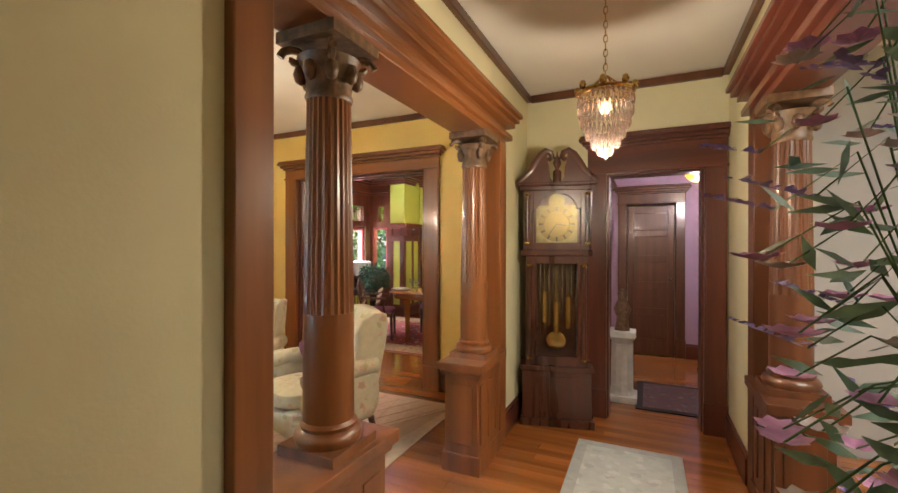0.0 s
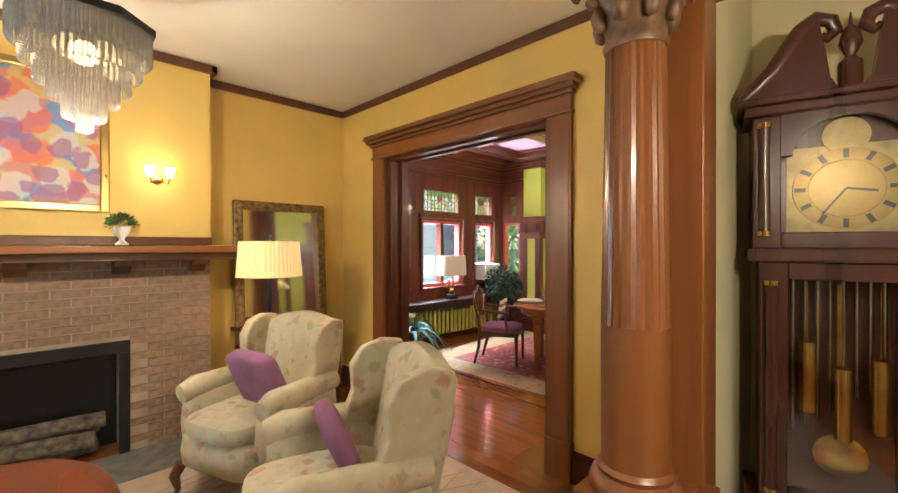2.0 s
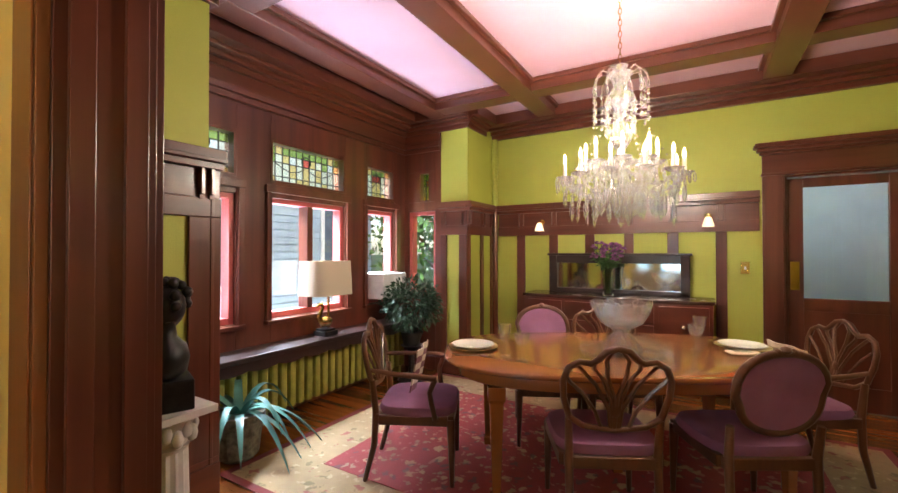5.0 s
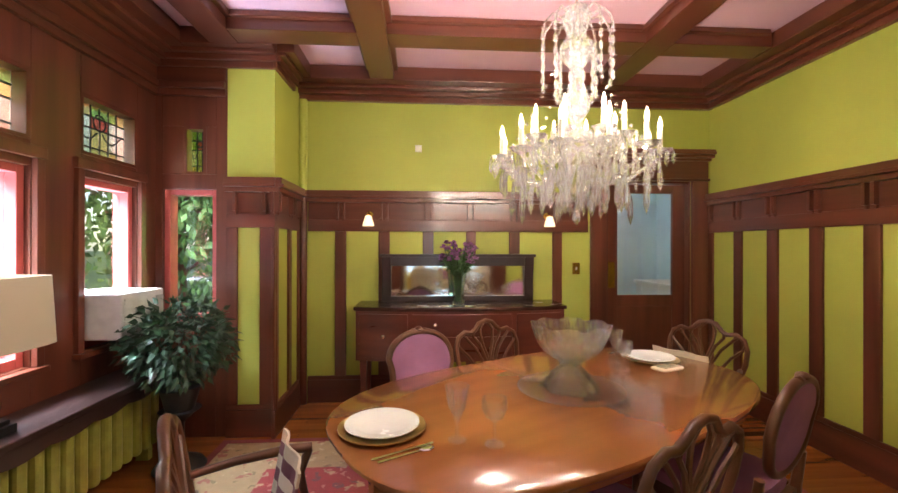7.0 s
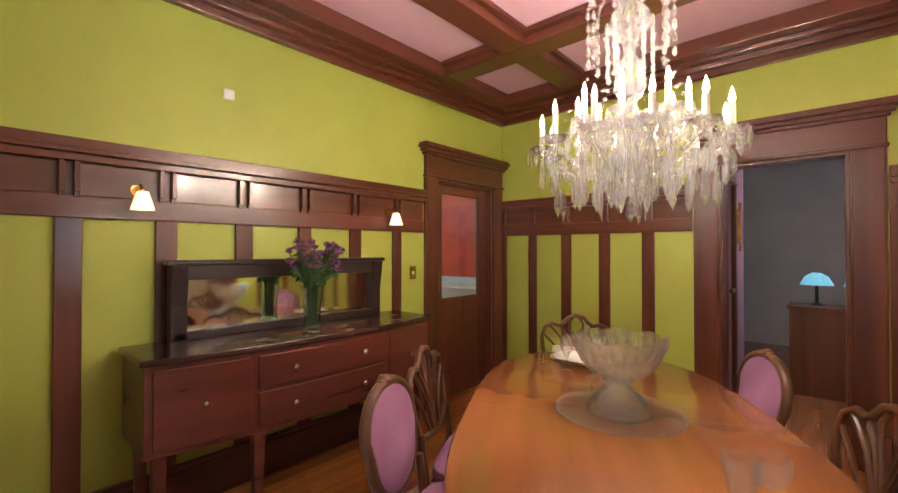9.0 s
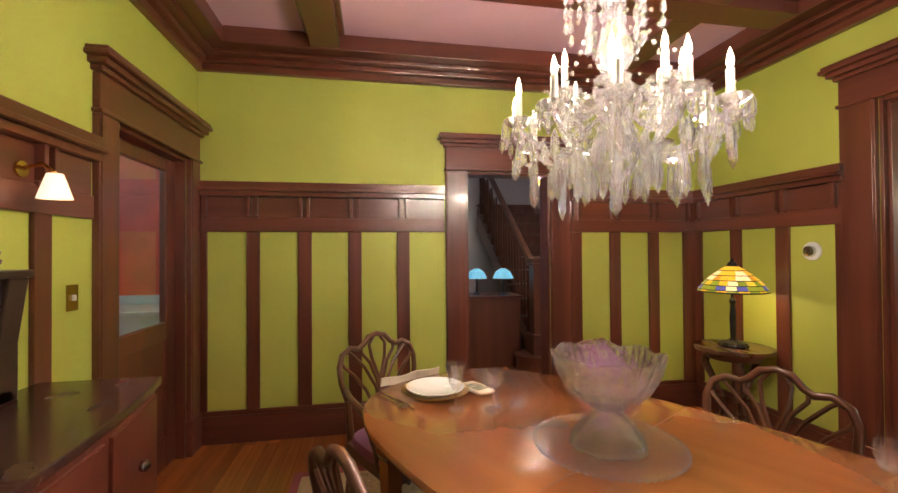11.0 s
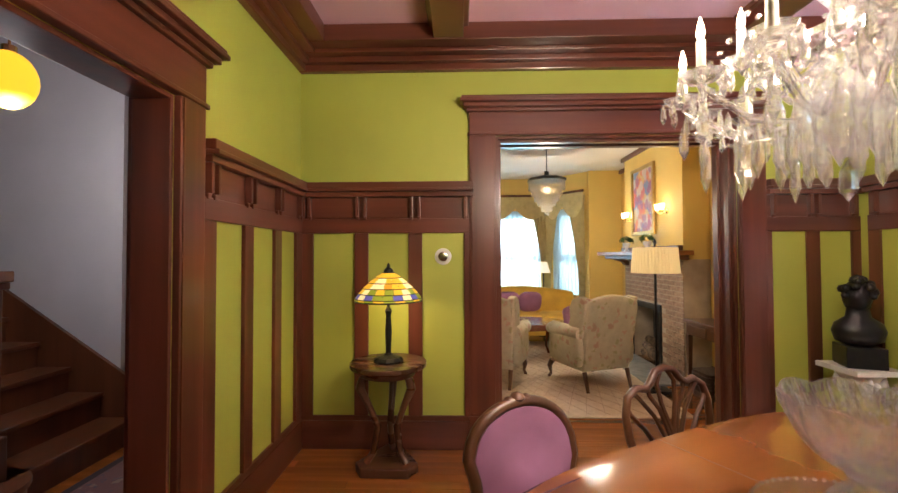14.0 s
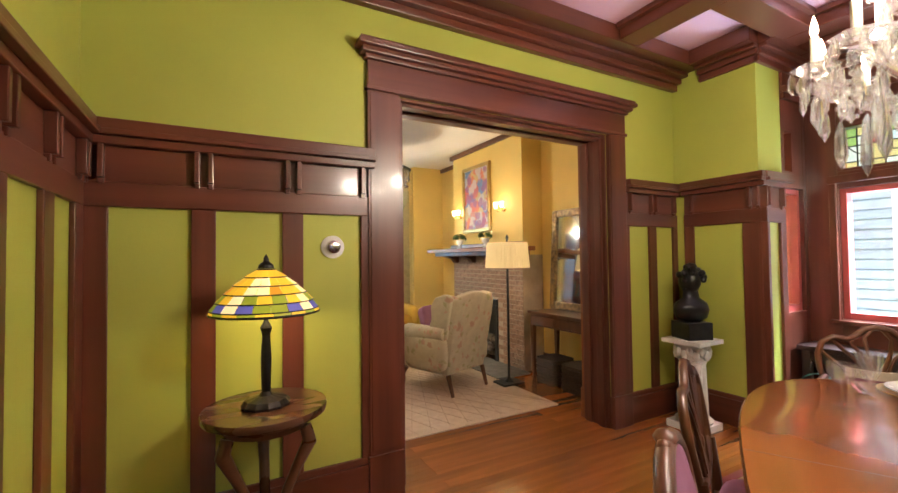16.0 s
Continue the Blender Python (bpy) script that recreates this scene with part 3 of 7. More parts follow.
def colonnade(x, s, wood):
    """Beam, pilasters, pedestals and fluted columns; s points to the hall."""
    b = B()
    xa, xb = x - 0.115, x + 0.115
    b.box(xa, xb, 0.96, 3.27, 2.20, 2.42)
    for d, z0, z1 in ((0.03, 2.24, 2.28), (0.05, 2.33, 2.365), (0.085, 2.365, 2.395), (0.11, 2.395, 2.425)):
        b.box(xa - d, xb + d, 0.96 - 0.08, 3.27 + 0.08, z0, z1)
    beam = structure(b, "trim_colonnade_beam", OAKH if wood is OAK else DARKH, "dark oak beam with a stepped cornice over columns", bevel=0.005)
    for y0, y1 in ((0.96, 1.09), (3.13, 3.27)):
        B().box(xa - 0.005, xb + 0.005, y0, y1, 0, 2.20).put("pilaster", wood, beam, bevel=0.006)
    for y, py0, py1 in ((1.455, 1.09, 1.66), (2.92, 2.70, 3.13)):
        p = thing("pedestal", pose(x, (py0 + py1) / 2, 0), "brown oak panelled pedestal under a fluted column", "pedestal", "colonnade pedestals")
        h = (py1 - py0) / 2
        q = B().box(-0.115, 0.115, -h, h, 0.0, 0.62).box(-0.13, 0.13, -h - 0.015, h + 0.015, 0, 0.12).box(-0.135, 0.135, -h - 0.02, h + 0.02, 0.62, 0.65).box(-0.155, 0.155, -h - 0.04, h + 0.04, 0.65, 0.70)
        q.put("body", wood, p, bevel=0.005)
        for sx in (-1, 1):
            for k in range(3):
                c = -h + (k + 0.5) * 2 * h / 3
                B().box(min(sx * 0.115, sx * 0.123), max(sx * 0.115, sx * 0.123), c - h / 3 + 0.035, c + h / 3 - 0.035, 0.18, 0.56).put("panel", wood, p, bevel=0.004)
        B().box(-0.08, 0.08, -h - 0.008, -h, 0.18, 0.56).put("panel", wood, p, bevel=0.004)
        c = thing("column", pose(x, y, 0.70), "brown oak fluted column with a carved scroll capital", "column", "colonnade columns")
        B().box(-0.125, 0.125, -0.125, 0.125, 0, 0.035).lathe([(0.118, 0.035), (0.125, 0.055), (0.118, 0.075), (0.098, 0.085), (0.104, 0.10), (0.094, 0.112)], seg=32).put("base", wood, c, smooth=True)
        B().lathe([(0.092, 0.112), (0.092, 0.50)], seg=40).put("lower_shaft", wood, c, smooth=True)
        B().lathe([(0.0925, 0.50), (0.091, 0.56), (0.080, 1.27)], seg=48, flute=0.055).put("fluted_shaft", wood, c)
        cap = B().lathe([(0.082, 1.27), (0.088, 1.285), (0.082, 1.30), (0.082, 1.33), (0.10, 1.38), (0.115, 1.42)], seg=24).box(-0.13, 0.13, -0.13, 0.13, 1.46, 1.50)
        for sx in (-1, 1):
            for sy in (-1, 1):
                pts = [(sx * (0.128 - 0.034 + r * math.cos(a)) * 0.9, sy * (0.128 - 0.034 + r * math.cos(a)) * 0.9, 1.415 + r * math.sin(a)) for a, r in ((k * 0.62, 0.040 - 0.0034 * k) for k in range(11))]
                cap.tube(pts, 0.014, 6)
        for k in range(8):
            a = k * math.pi / 4
            cap.ball((0.10 * math.cos(a), 0.10 * math.sin(a), 1.36), 0.026, 8, sz=1.5)
        cap.put("capital", BRONZE2, c, smooth=True)


BRONZE2 = mat("carved_dark_oak", (0.20, 0.11, 0.055), 0.45, var=0.25, scale=30, bump=0.3, bscale=80)
colonnade(-0.874, 1, OAK)
colonnade(0.865, -1, BROWN)

# ---- windows of the dining bay ----
LEAD = mat("lead_came", (0.03, 0.028, 0.026), 0.5, metal=0.5)
SG = [glass("stained_glass_" + n, c, 0.25) for n, c in (("cream", (0.98, 0.93, 0.7)), ("green", (0.45, 0.6, 0.15)), ("amber", (0.95, 0.7, 0.25)), ("red", (0.85, 0.15, 0.1)), ("pale", (0.95, 0.96, 0.85)))]


def leaded(u0, u1, place):
    """Leaded upper light: panes and cames, laid out along u from z 1.93 to 2.28. place maps (u, depth, z)."""
    w = thing("leaded_window", pose(0, 0, 0), "leaded stained glass transom with a red rose motif", "window", "leaded transoms")
    w["kind"] = "structure"
    fr = B()

    def bx(bb, a, c, z0, z1, d0=0.05, d1=0.10):
        p, q = place(a, d0, z0), place(c, d1, z1)
        bb.box(min(p[0], q[0]), max(p[0], q[0]), min(p[1], q[1]), max(p[1], q[1]), z0, z1)
    for a, c, z0, z1 in ((u0, u0 + 0.022, 1.93, 2.28), (u1 - 0.022, u1, 1.93, 2.28), (u0 + 0.022, u1 - 0.022, 1.93, 1.95), (u0 + 0.022, u1 - 0.022, 2.26, 2.28)):
        bx(fr, a, c, z0, z1, 0.0, 0.12)
    fr.put("frame", DARK, w)
    A, C = u0 + 0.022, u1 - 0.022
    n = max(3, round((C - A) / 0.075))
    us = [A + (C - A) * k / n for k in range(n + 1)]
    zs = [1.95, 2.0, 2.12, 2.19, 2.26]
    cm = B()
    for k, u in enumerate(us[1:-1]):
        bx(cm, u - 0.004, u + 0.004, 1.95, 2.26, 0.068, 0.08)
    for z in zs[1:-1]:
        bx(cm, A, C, z - 0.004, z + 0.004, 0.067, 0.081)
    mid = (A + C) / 2
    r = min(0.05, (C - A) * 0.2)
    pts = [place(mid + r * math.cos(k * math.pi / 8), 0.072, 2.165 + r * math.sin(k * math.pi / 8)) for k in range(16)]
    cm.tube(pts, 0.006, 5, closed=True)
    for sgn in (-1, 1):
        cm.tube([place(mid + sgn * (0.02 + 0.1 * k * (C - A)), 0.072, 2.10 - 0.05 * math.sin(k * 0.9)) for k in range(5)], 0.005, 5)
    cm.put("came", LEAD, w)
    rnd = random.Random(7)
    for i in range(n):
        for j in range(4):
            g = 0 if j in (0, 1) else (1 if j == 3 else rnd.choice((0, 1, 4)))
            if abs(i - (n - 1) / 2) < 0.6:
                g = (2, 2, 3, 1)[j]
            elif (i + j) % 4 == 0:
                g = 2
            p = B()
            bx(p, us[i] + 0.003, us[i + 1] - 0.003, zs[j] + 0.003, zs[j + 1] - 0.003, 0.071, 0.077)
            p.put("pane", SG[g], w)


for a, c in WINS:
    leaded(a, c, lambda u, d, z: (BAYX - d, u, z))
leaded(-4.93, -4.77, lambda u, d, z: (u, 7.70 + d, z))
leaded(-4.93, -4.77, lambda u, d, z: (u, 4.93 - d, z))


def sash(u0, u1, z0, z1, place, material, split=0.0, name="window"):
    w = thing(name, pose(0, 0, 0), "red-edged casement window in a dark wood frame", "window", "bay windows")
    w["kind"] = "structure"

    def bx(a, c, e0, e1, d0, d1):
        p, q = place(a, d0, e0), place(c, d1, e1)
        return B().box(min(p[0], q[0]), max(p[0], q[0]), min(p[1], q[1]), max(p[1], q[1]), e0, e1)
    t = 0.04
    for a, c, e0, e1 in ((u0, u0 + t, z0, z1), (u1 - t, u1, z0, z1), (u0 + t, u1 - t, z0, z0 + 0.05), (u0 + t, u1 - t, z1 - t, z1)):
        bx(a, c, e0, e1, 0.03, 0.13).put("frame", material, w, bevel=0.003)
    cuts = [u0 + t, u1 - t]
    if split:
        bx(split - 0.03, split + 0.03, z0 + 0.05, z1 - t, 0.01, 0.13).put("mullion", DARK, w, bevel=0.003)
        cuts = [u0 + t, split - 0.03, split + 0.03, u1 - t]
    for a, c in zip(cuts[::2], cuts[1::2]):
        g = bx(a, c, z0 + 0.05, z1 - t, 0.085, 0.09).put("pane", CLEAR, w)
        g.visible_shadow = False


sash(5.13, 5.56, 0.80, 1.80, lambda u, d, z: (BAYX - d, u, z), PINKF)
sash(5.86, 6.71, 0.80, 1.80, lambda u, d, z: (BAYX - d, u, z), PINKF, split=6.28)
sash(7.02, 7.50, 0.80, 1.80, lambda u, d, z: (BAYX - d, u, z), PINKF)
sash(-5.08, -4.745, 0.85, 1.82, lambda u, d, z: (u, 4.93 - d, z), PINKF)
sash(-5.08, -4.70, 0.85, 1.82, lambda u, d, z: (u, 7.70 + d, z), PINKF)
b = B()
for a, c in WINS:
    b.box(BAYX, BAYX + 0.05, a - 0.06, c + 0.06, 0.765, 0.795)
    b.box(BAYX, BAYX + 0.03, a - 0.05, a - 0.005, 0.795, 1.84).box(BAYX, BAYX + 0.03, c + 0.005, c + 0.05, 0.795, 1.84).box(BAYX, BAYX + 0.034, a - 0.06, c + 0.06, 1.84, 1.90)
structure(b, "trim_bay_windows", DARK, "dark mahogany window casings and sills", bevel=0.004)

# ---- living room bay with curtained windows ----
SHEER = mat("sheer_white_curtain", (0.72, 0.84, 0.9), 0.8, trans=0.0)
_p = SHEER.node_tree
_t = _p.nodes.new("ShaderNodeBsdfTranslucent")
_t.inputs[0].default_value = (0.62, 0.85, 0.95, 1)
_m = _p.nodes.new("ShaderNodeMixShader")
_m.inputs[0].default_value = 0.7
_p.links.new(_p.nodes["Principled BSDF"].outputs[0], _m.inputs[1])
_p.links.new(_t.outputs[0], _m.inputs[2])
_p.links.new(_m.outputs[0], _p.nodes["Material Output"].inputs[0])
DRAPE = pattern("gold_damask_drape", (0.50, 0.40, 0.19), [(0.40, 0.32, 0.13)], 9)
bay = [((-3.75, 0.13), (-3.22, -0.55)), ((-3.22, -0.55), (-1.98, -0.55)), ((-1.98, -0.55), (-1.45, 0.13))]
for i, (p, q) in enumerate(bay):
    L = math.dist(p, q)
    m = pose(p[0], p[1], 0, 0, 0, math.degrees(math.atan2(q[1] - p[1], q[0] - p[0])))
    o0, o1 = (0.14, L - 0.14)
    structure(B().box(0, o0, -0.12, 0, 0, H).box(o1, L, -0.12, 0, 0, H).box(o0, o1, -0.12, 0, 0, 0.72).box(o0, o1, -0.12, 0, 2.2, H), "wall_bay_%d" % (i + 1), YELLOW, "golden yellow wall of the curtained bay", m=m)
    w = thing("window", m, "tall sash window behind a sheer white curtain", "window", "living room windows")
    w["kind"] = "structure"
    B().box(o0, o0 + 0.05, -0.11, -0.03, 0.72, 2.2).box(o1 - 0.05, o1, -0.11, -0.03, 0.72, 2.2).box(o0 + 0.05, o1 - 0.05, -0.11, -0.03, 0.72, 0.78).box(o0 + 0.05, o1 - 0.05, -0.11, -0.03, 2.14, 2.2).box(o0 + 0.05, o1 - 0.05, -0.10, -0.04, 1.44, 1.48).put("frame", BROWN, w, bevel=0.004)
    g = B().box(o0 + 0.05, o1 - 0.05, -0.075, -0.07, 0.78, 2.14).put("pane", CLEAR, w)
    g.visible_shadow = False
    c = thing("sheer_curtain", m, "sheer white curtain hanging in soft folds at the window", "curtain", "sheer curtains")
    n = int(L / 0.02)
    sh = B()
    rs = [[(o0 + (o1 - o0) * k / n, 0.03 + 0.012 * math.sin(k * 1.25), z) for k in range(n + 1)] for z in (0.70, 2.2)]
    vs = [[sh.bm.verts.new(v) for v in r] for r in rs]
    for k in range(n):
        sh.bm.faces.new((vs[0][k], vs[0][k + 1], vs[1][k + 1], vs[1][k]))
    sh.put("cloth", SHEER, c, smooth=True)
    d = thing("drape", m, "gold damask swag and side drapes over the window", "curtain", "gold drapes")
    for u0, u1, sg in ((0.0, 0.34, 1), (L, L - 0.34, -1)):
        dr = B()
        rs = []
        for z in (0.1, 0.9, 1.2, 1.6, 2.0, 2.4):
            k = 0.35 + 0.65 * min(1, max(0, (z - 0.9) / 1.4)) ** 1.5
            rs.append([(u0 + (u1 - u0) * k * j / 20, 0.09 + 0.025 * math.sin(j * 1.6), z) for j in range(21)])
        vs = [[dr.bm.verts.new(v) for v in r] for r in rs]
        for a, e in zip(vs, vs[1:]):
            for j in range(20):
                dr.bm.faces.new((a[j], a[j + 1], e[j + 1], e[j]))
        dr.put("side_drape", DRAPE, d, smooth=True)
    sw = B()
    rs = [[(L * j / 24, 0.12 + 0.012 * math.sin(zz * 9 + j * 0.4), 2.45 - zz * (0.22 + 0.20 * abs(math.sin(math.pi * j / 12)))) for j in range(25)] for zz in (0, 0.33, 0.66, 1.0)]
    vs = [[sw.bm.verts.new(v) for v in r] for r in rs]
    for a, e in zip(vs, vs[1:]):
        for j in range(24):
            sw.bm.faces.new((a[j], a[j + 1], e[j + 1], e[j]))
    sw.put("swag", DRAPE, d, smooth=True)
    r = B()
    r.tube([(0, 0.12, 2.47), (L, 0.12, 2.47)], 0.022, 10)
    r.put("pole", BROWN, d, smooth=True)

# ---- doors ----
d = thing("door", pose(-1.43, 8.44, 0.01), "dark mahogany swing door with a glass pane", "door")
B().box(0, 0.12, 0, 0.04, 0, 1.99).box(0.67, 0.79, 0, 0.04, 0, 1.99).box(0.12, 0.67, 0, 0.04, 0, 0.20).box(0.12, 0.67, 0, 0.04, 0.82, 0.93).box(0.12, 0.67, 0, 0.04, 1.91, 1.99).put("frame", DARK, d, bevel=0.004)
B().box(0.12, 0.67, 0.012, 0.028, 0.20, 0.82).put("panel", DARK, d, bevel=0.004)
B().box(0.12, 0.67, 0.017, 0.022, 0.93, 1.91).put("pane", CLEAR, d).visible_shadow = False
B().box(0.025, 0.09, -0.004, 0, 1.0, 1.25).put("push_plate", BRASS, d)
d = thing("panel_door", pose(-0.03, 6.47, 0.01) @ Matrix.Diagonal((0.757, 1, 1, 1)), "dark brown wooden door with five level panels", "door")
fr = B().box(0, 0.10, 0, 0.04, 0, 1.97).box(0.64, 0.74, 0, 0.04, 0, 1.97)
zz = [0, 0.20, 0.52, 0.61, 0.87, 0.96, 1.22, 1.31, 1.56, 1.65, 1.87, 1.97]
for z0, z1 in zip(zz[::2], zz[1::2]):
    fr.box(0.10, 0.64, 0, 0.04, z0, z1)
fr.put("frame", BROWN, d, bevel=0.005)
for z0, z1 in zip(zz[1::2], zz[2::2]):
    B().box(0.10, 0.64, 0.014, 0.026, z0, z1).put("panel", BROWN, d)
B().ball((0.68, -0.04, 1.0), 0.028, 12).put("knob", SILVER, d, smooth=True)

# ---- stairs ----
st = thing("staircase", pose(0.85, 4.19, 0), "dark wooden staircase rising beside a grey wall", "staircase")
RISE, RUN = 0.185, 0.245
for k in range(12):
    B().box(k * RUN + 0.0, (k + 1) * RUN, 0.03, 1.05, 0 if k == 0 else (k) * RISE - 0.05, (k + 1) * RISE - 0.03).put("riser", BROWN, st)
    B().box(k * RUN - 0.03, (k + 1) * RUN - 0.001, 0.03, 1.08, (k + 1) * RISE - 0.03, (k + 1) * RISE).put("tread", BROWN, st, bevel=0.006)
    for o in (0.06, 0.18):
        B().lathe([(0.018, 0), (0.024, 0.1), (0.014, 0.2), (0.02, 0.45), (0.013, 0.75)], (k * RUN + o, 1.02, (k + 1) * RISE), 8).put("baluster", BROWN, st, smooth=True)
sl = RISE / RUN
B().prism([(-0.05, 0.0), (2.94, 0.0), (2.94, 12 * RISE + 0.22), (-0.05, 0.42)], 0.0, 0.028).put("wall_stringer", BROWN, st)
B().prism([(0.0, 0.0), (2.94, 12 * RISE - 0.4), (2.94, 12 * RISE - 0.01), (0.0, RISE - 0.01)], 1.05, 1.07).put("side_stringer", BROWN, st)
B().prism([(0.05, 1.02), (2.94, 1.02 + 2.89 * sl), (2.94, 1.09 + 2.89 * sl), (0.05, 1.09)], 0.985, 1.055).put("handrail", BROWN, st, bevel=0.01)
B().box(0.0, 0.17, 0.94, 1.11, 0.185, 1.20).box(-0.02, 0.19, 0.92, 1.13, 1.20, 1.24).box(-0.03, 0.20, 0.91, 1.14, 1.24, 1.30).box(-0.02, 0.19, 0.92, 1.13, 0.185, 0.42).put("newel_post", BROWN, st, bevel=0.008)
B().lathe([(0.24, 0.0), (0.24, 0.155), (0.26, 0.155), (0.26, 0.185)], (0.08, 1.05, 0), 24).put("bullnose_step", BROWN, st, smooth=True)

# ---- outside ----
SIDING = mat("grey_blue_siding", (0.32, 0.40, 0.47), 0.7, var=0.06)
LEAF = mat("tree_leaves", (0.10, 0.19, 0.04), 0.6, var=0.3, scale=3)
LAWN = mat("lawn", (0.06, 0.11, 0.025), 0.9, var=0.3, scale=2, bump=0.6)
structure(B().box(-200, -5.35, -200, 200, -0.9, -0.6).box(-5.35, 200, -200, -1.35, -0.9, -0.6).box(-5.35, 200, 11.3, 200, -0.9, -0.6).box(3.9, 200, -1.35, 11.3, -0.9, -0.6), "ground", LAWN, "green lawn round the house")
nb = thing("neighbour_house", pose(-9.0, 4.2, -0.6), "neighbouring house with pale lap siding and white windows", "house")
b = B()
for k in range(42):
    z = k * 0.14
    b.prism([(0, z), (0.03, z), (0.012, z + 0.14), (0, z + 0.14)], -6, 7.3)
b.box(-5, 0, -6, 7.3, 0, 5.9)
b.put("wall", SIDING, nb)
for y in (-3.6, 0.7, 3.4, 6.2):
    B().box(0.03, 0.07, y - 0.5, y + 0.5, 1.3, 3.0).put("window_frame", PLASTER, nb, bevel=0.01)
    B().box(0.071, 0.075, y - 0.42, y + 0.42, 1.38, 2.92).put("window_pane", mat("dark_window_glass", (0.12, 0.15, 0.19), 0.08), nb)
B().prism([(-5.3, 5.9), (0.5, 5.9), (-2.4, 8.2)], -6.3, 7.6).put("roof", mat("grey_shingle", (0.12, 0.11, 0.11), 0.9), nb)


def tree(x, y, h, seed):
    rnd = random.Random(seed)
    t = thing("tree", pose(x, y, -0.6), "leafy green garden tree beyond the bay window", "tree", "garden trees")
    tr = B()
    tr.tube([(0, 0, 0), (0.05, 0.02, h * 0.3), (-0.05, 0.06, h * 0.55), (0.02, 0, h * 0.85)], [0.16, 0.12, 0.08, 0.03], 8)
    tips = []
    for k in range(9):
        a, z = rnd.uniform(0, 6.28), h * rnd.uniform(0.25, 0.7)
        L = h * rnd.uniform(0.2, 0.35)
        e = (L * math.cos(a), L * math.sin(a), z + L * 0.6)
        tr.tube([(0, 0, z), (e[0] * 0.5, e[1] * 0.5, z + L * 0.4), e], [0.06, 0.04, 0.015], 6)
        tips.append(e)
    tr.put("trunk", BROWN, t, smooth=True)
    lf = B()
    for k in range(4200):
        c = Vector(rnd.choice(tips)) if k % 3 else Vector((0, 0, h * 0.75))
        p = c + Vector((rnd.gauss(0, 1), rnd.gauss(0, 1), rnd.gauss(0, 0.8))) * h * 0.13
        q = Euler((rnd.uniform(0, 6), rnd.uniform(0, 6), rnd.uniform(0, 6))).to_matrix()
        s = rnd.uniform(0.06, 0.12)
        lf.bm.faces.new([lf.bm.verts.new(p + q @ Vector(v) * s) for v in ((-1, 0, 0), (0, -0.5, 0.1), (1, 0, 0), (0, 0.5, 0.1))])
    lf.put("leaves", LEAF, t, kind="stuff")


tree(-8.0, 13.2, 4.6, 1)
tree(-5.6, 12.4, 4.6, 2)
tree(-10.2, 16.5, 6.5, 3)
tree(-6.6, 16.0, 6.0, 4)

# kitchen behind the swing door
KW = mat("pale_blue_paint", (0.55, 0.70, 0.76), 0.6, var=0.04)
structure(B().box(-2.2, -2.1, 8.54, 11.2, 0, 2.9).box(-2.1, 1.2, 11.1, 11.2, 0, 2.9).box(0.6, 0.7, 8.54, 11.1, 0, 2.9), "wall_kitchen", KW, "pale blue kitchen walls")
structure(B().box(-2.2, 1.2, 8.54, 11.2, 2.8, 2.9), "ceiling_kitchen", WHITEC, "white kitchen ceiling")
structure(B().box(0.58, 0.597, 8.6, 10.6, 1.0, 2.7), "trim_red_panel", mat("red_wall_paint", (0.65, 0.06, 0.03), 0.5), "bright red painted wall above the counter")
k = thing("kitchen_counter", pose(0.3, 9.7, 0), "white kitchen counter with a pale worktop", "counter")
B().box(-0.3, 0.27, -0.9, 0.9, 0, 0.88).put("body", WHITE, k, bevel=0.005)
B().box(-0.33, 0.27, -0.92, 0.92, 0.88, 0.92).put("worktop", PLASTER, k, bevel=0.005)
k = thing("kitchen_cupboard", pose(-1.3, 10.85, 0), "tall grey-blue kitchen cupboard", "cabinet")
B().box(-0.5, 0.3, -0.3, 0.24, 0, 2.2).put("body", mat("slate_paint", (0.16, 0.24, 0.3), 0.4), k, bevel=0.006)
for x in (-0.3, 0.1):
    B().box(x - 0.18, x + 0.18, -0.32, -0.3, 0.1, 2.1).put("door", mat("slate_door_paint", (0.22, 0.31, 0.38), 0.35), k, bevel=0.006)


# ---- dining room things ----
def arc(cx, cy, r, a0, a1, n):
    return [(cx + r * math.cos(a0 + (a1 - a0) * k / n), cy + r * math.sin(a0 + (a1 - a0) * k / n)) for k in range(n + 1)]


def oval(a, c, n=56, k=2.35):
    s = lambda v: math.copysign(abs(v) ** (2 / k), v)
    return [(a * s(math.cos(2 * math.pi * i / n)), c * s(math.sin(2 * math.pi * i / n))) for i in range(n)]


def slab(b, outline, z0, z1, soft=0.008):
    def ring(s, z):
        return [(x * s, y * s, z) for x, y in outline]
    return b.rings([ring(0.985, z0), ring(1, z0 + soft), ring(1, z1 - soft), ring(0.99, z1)])


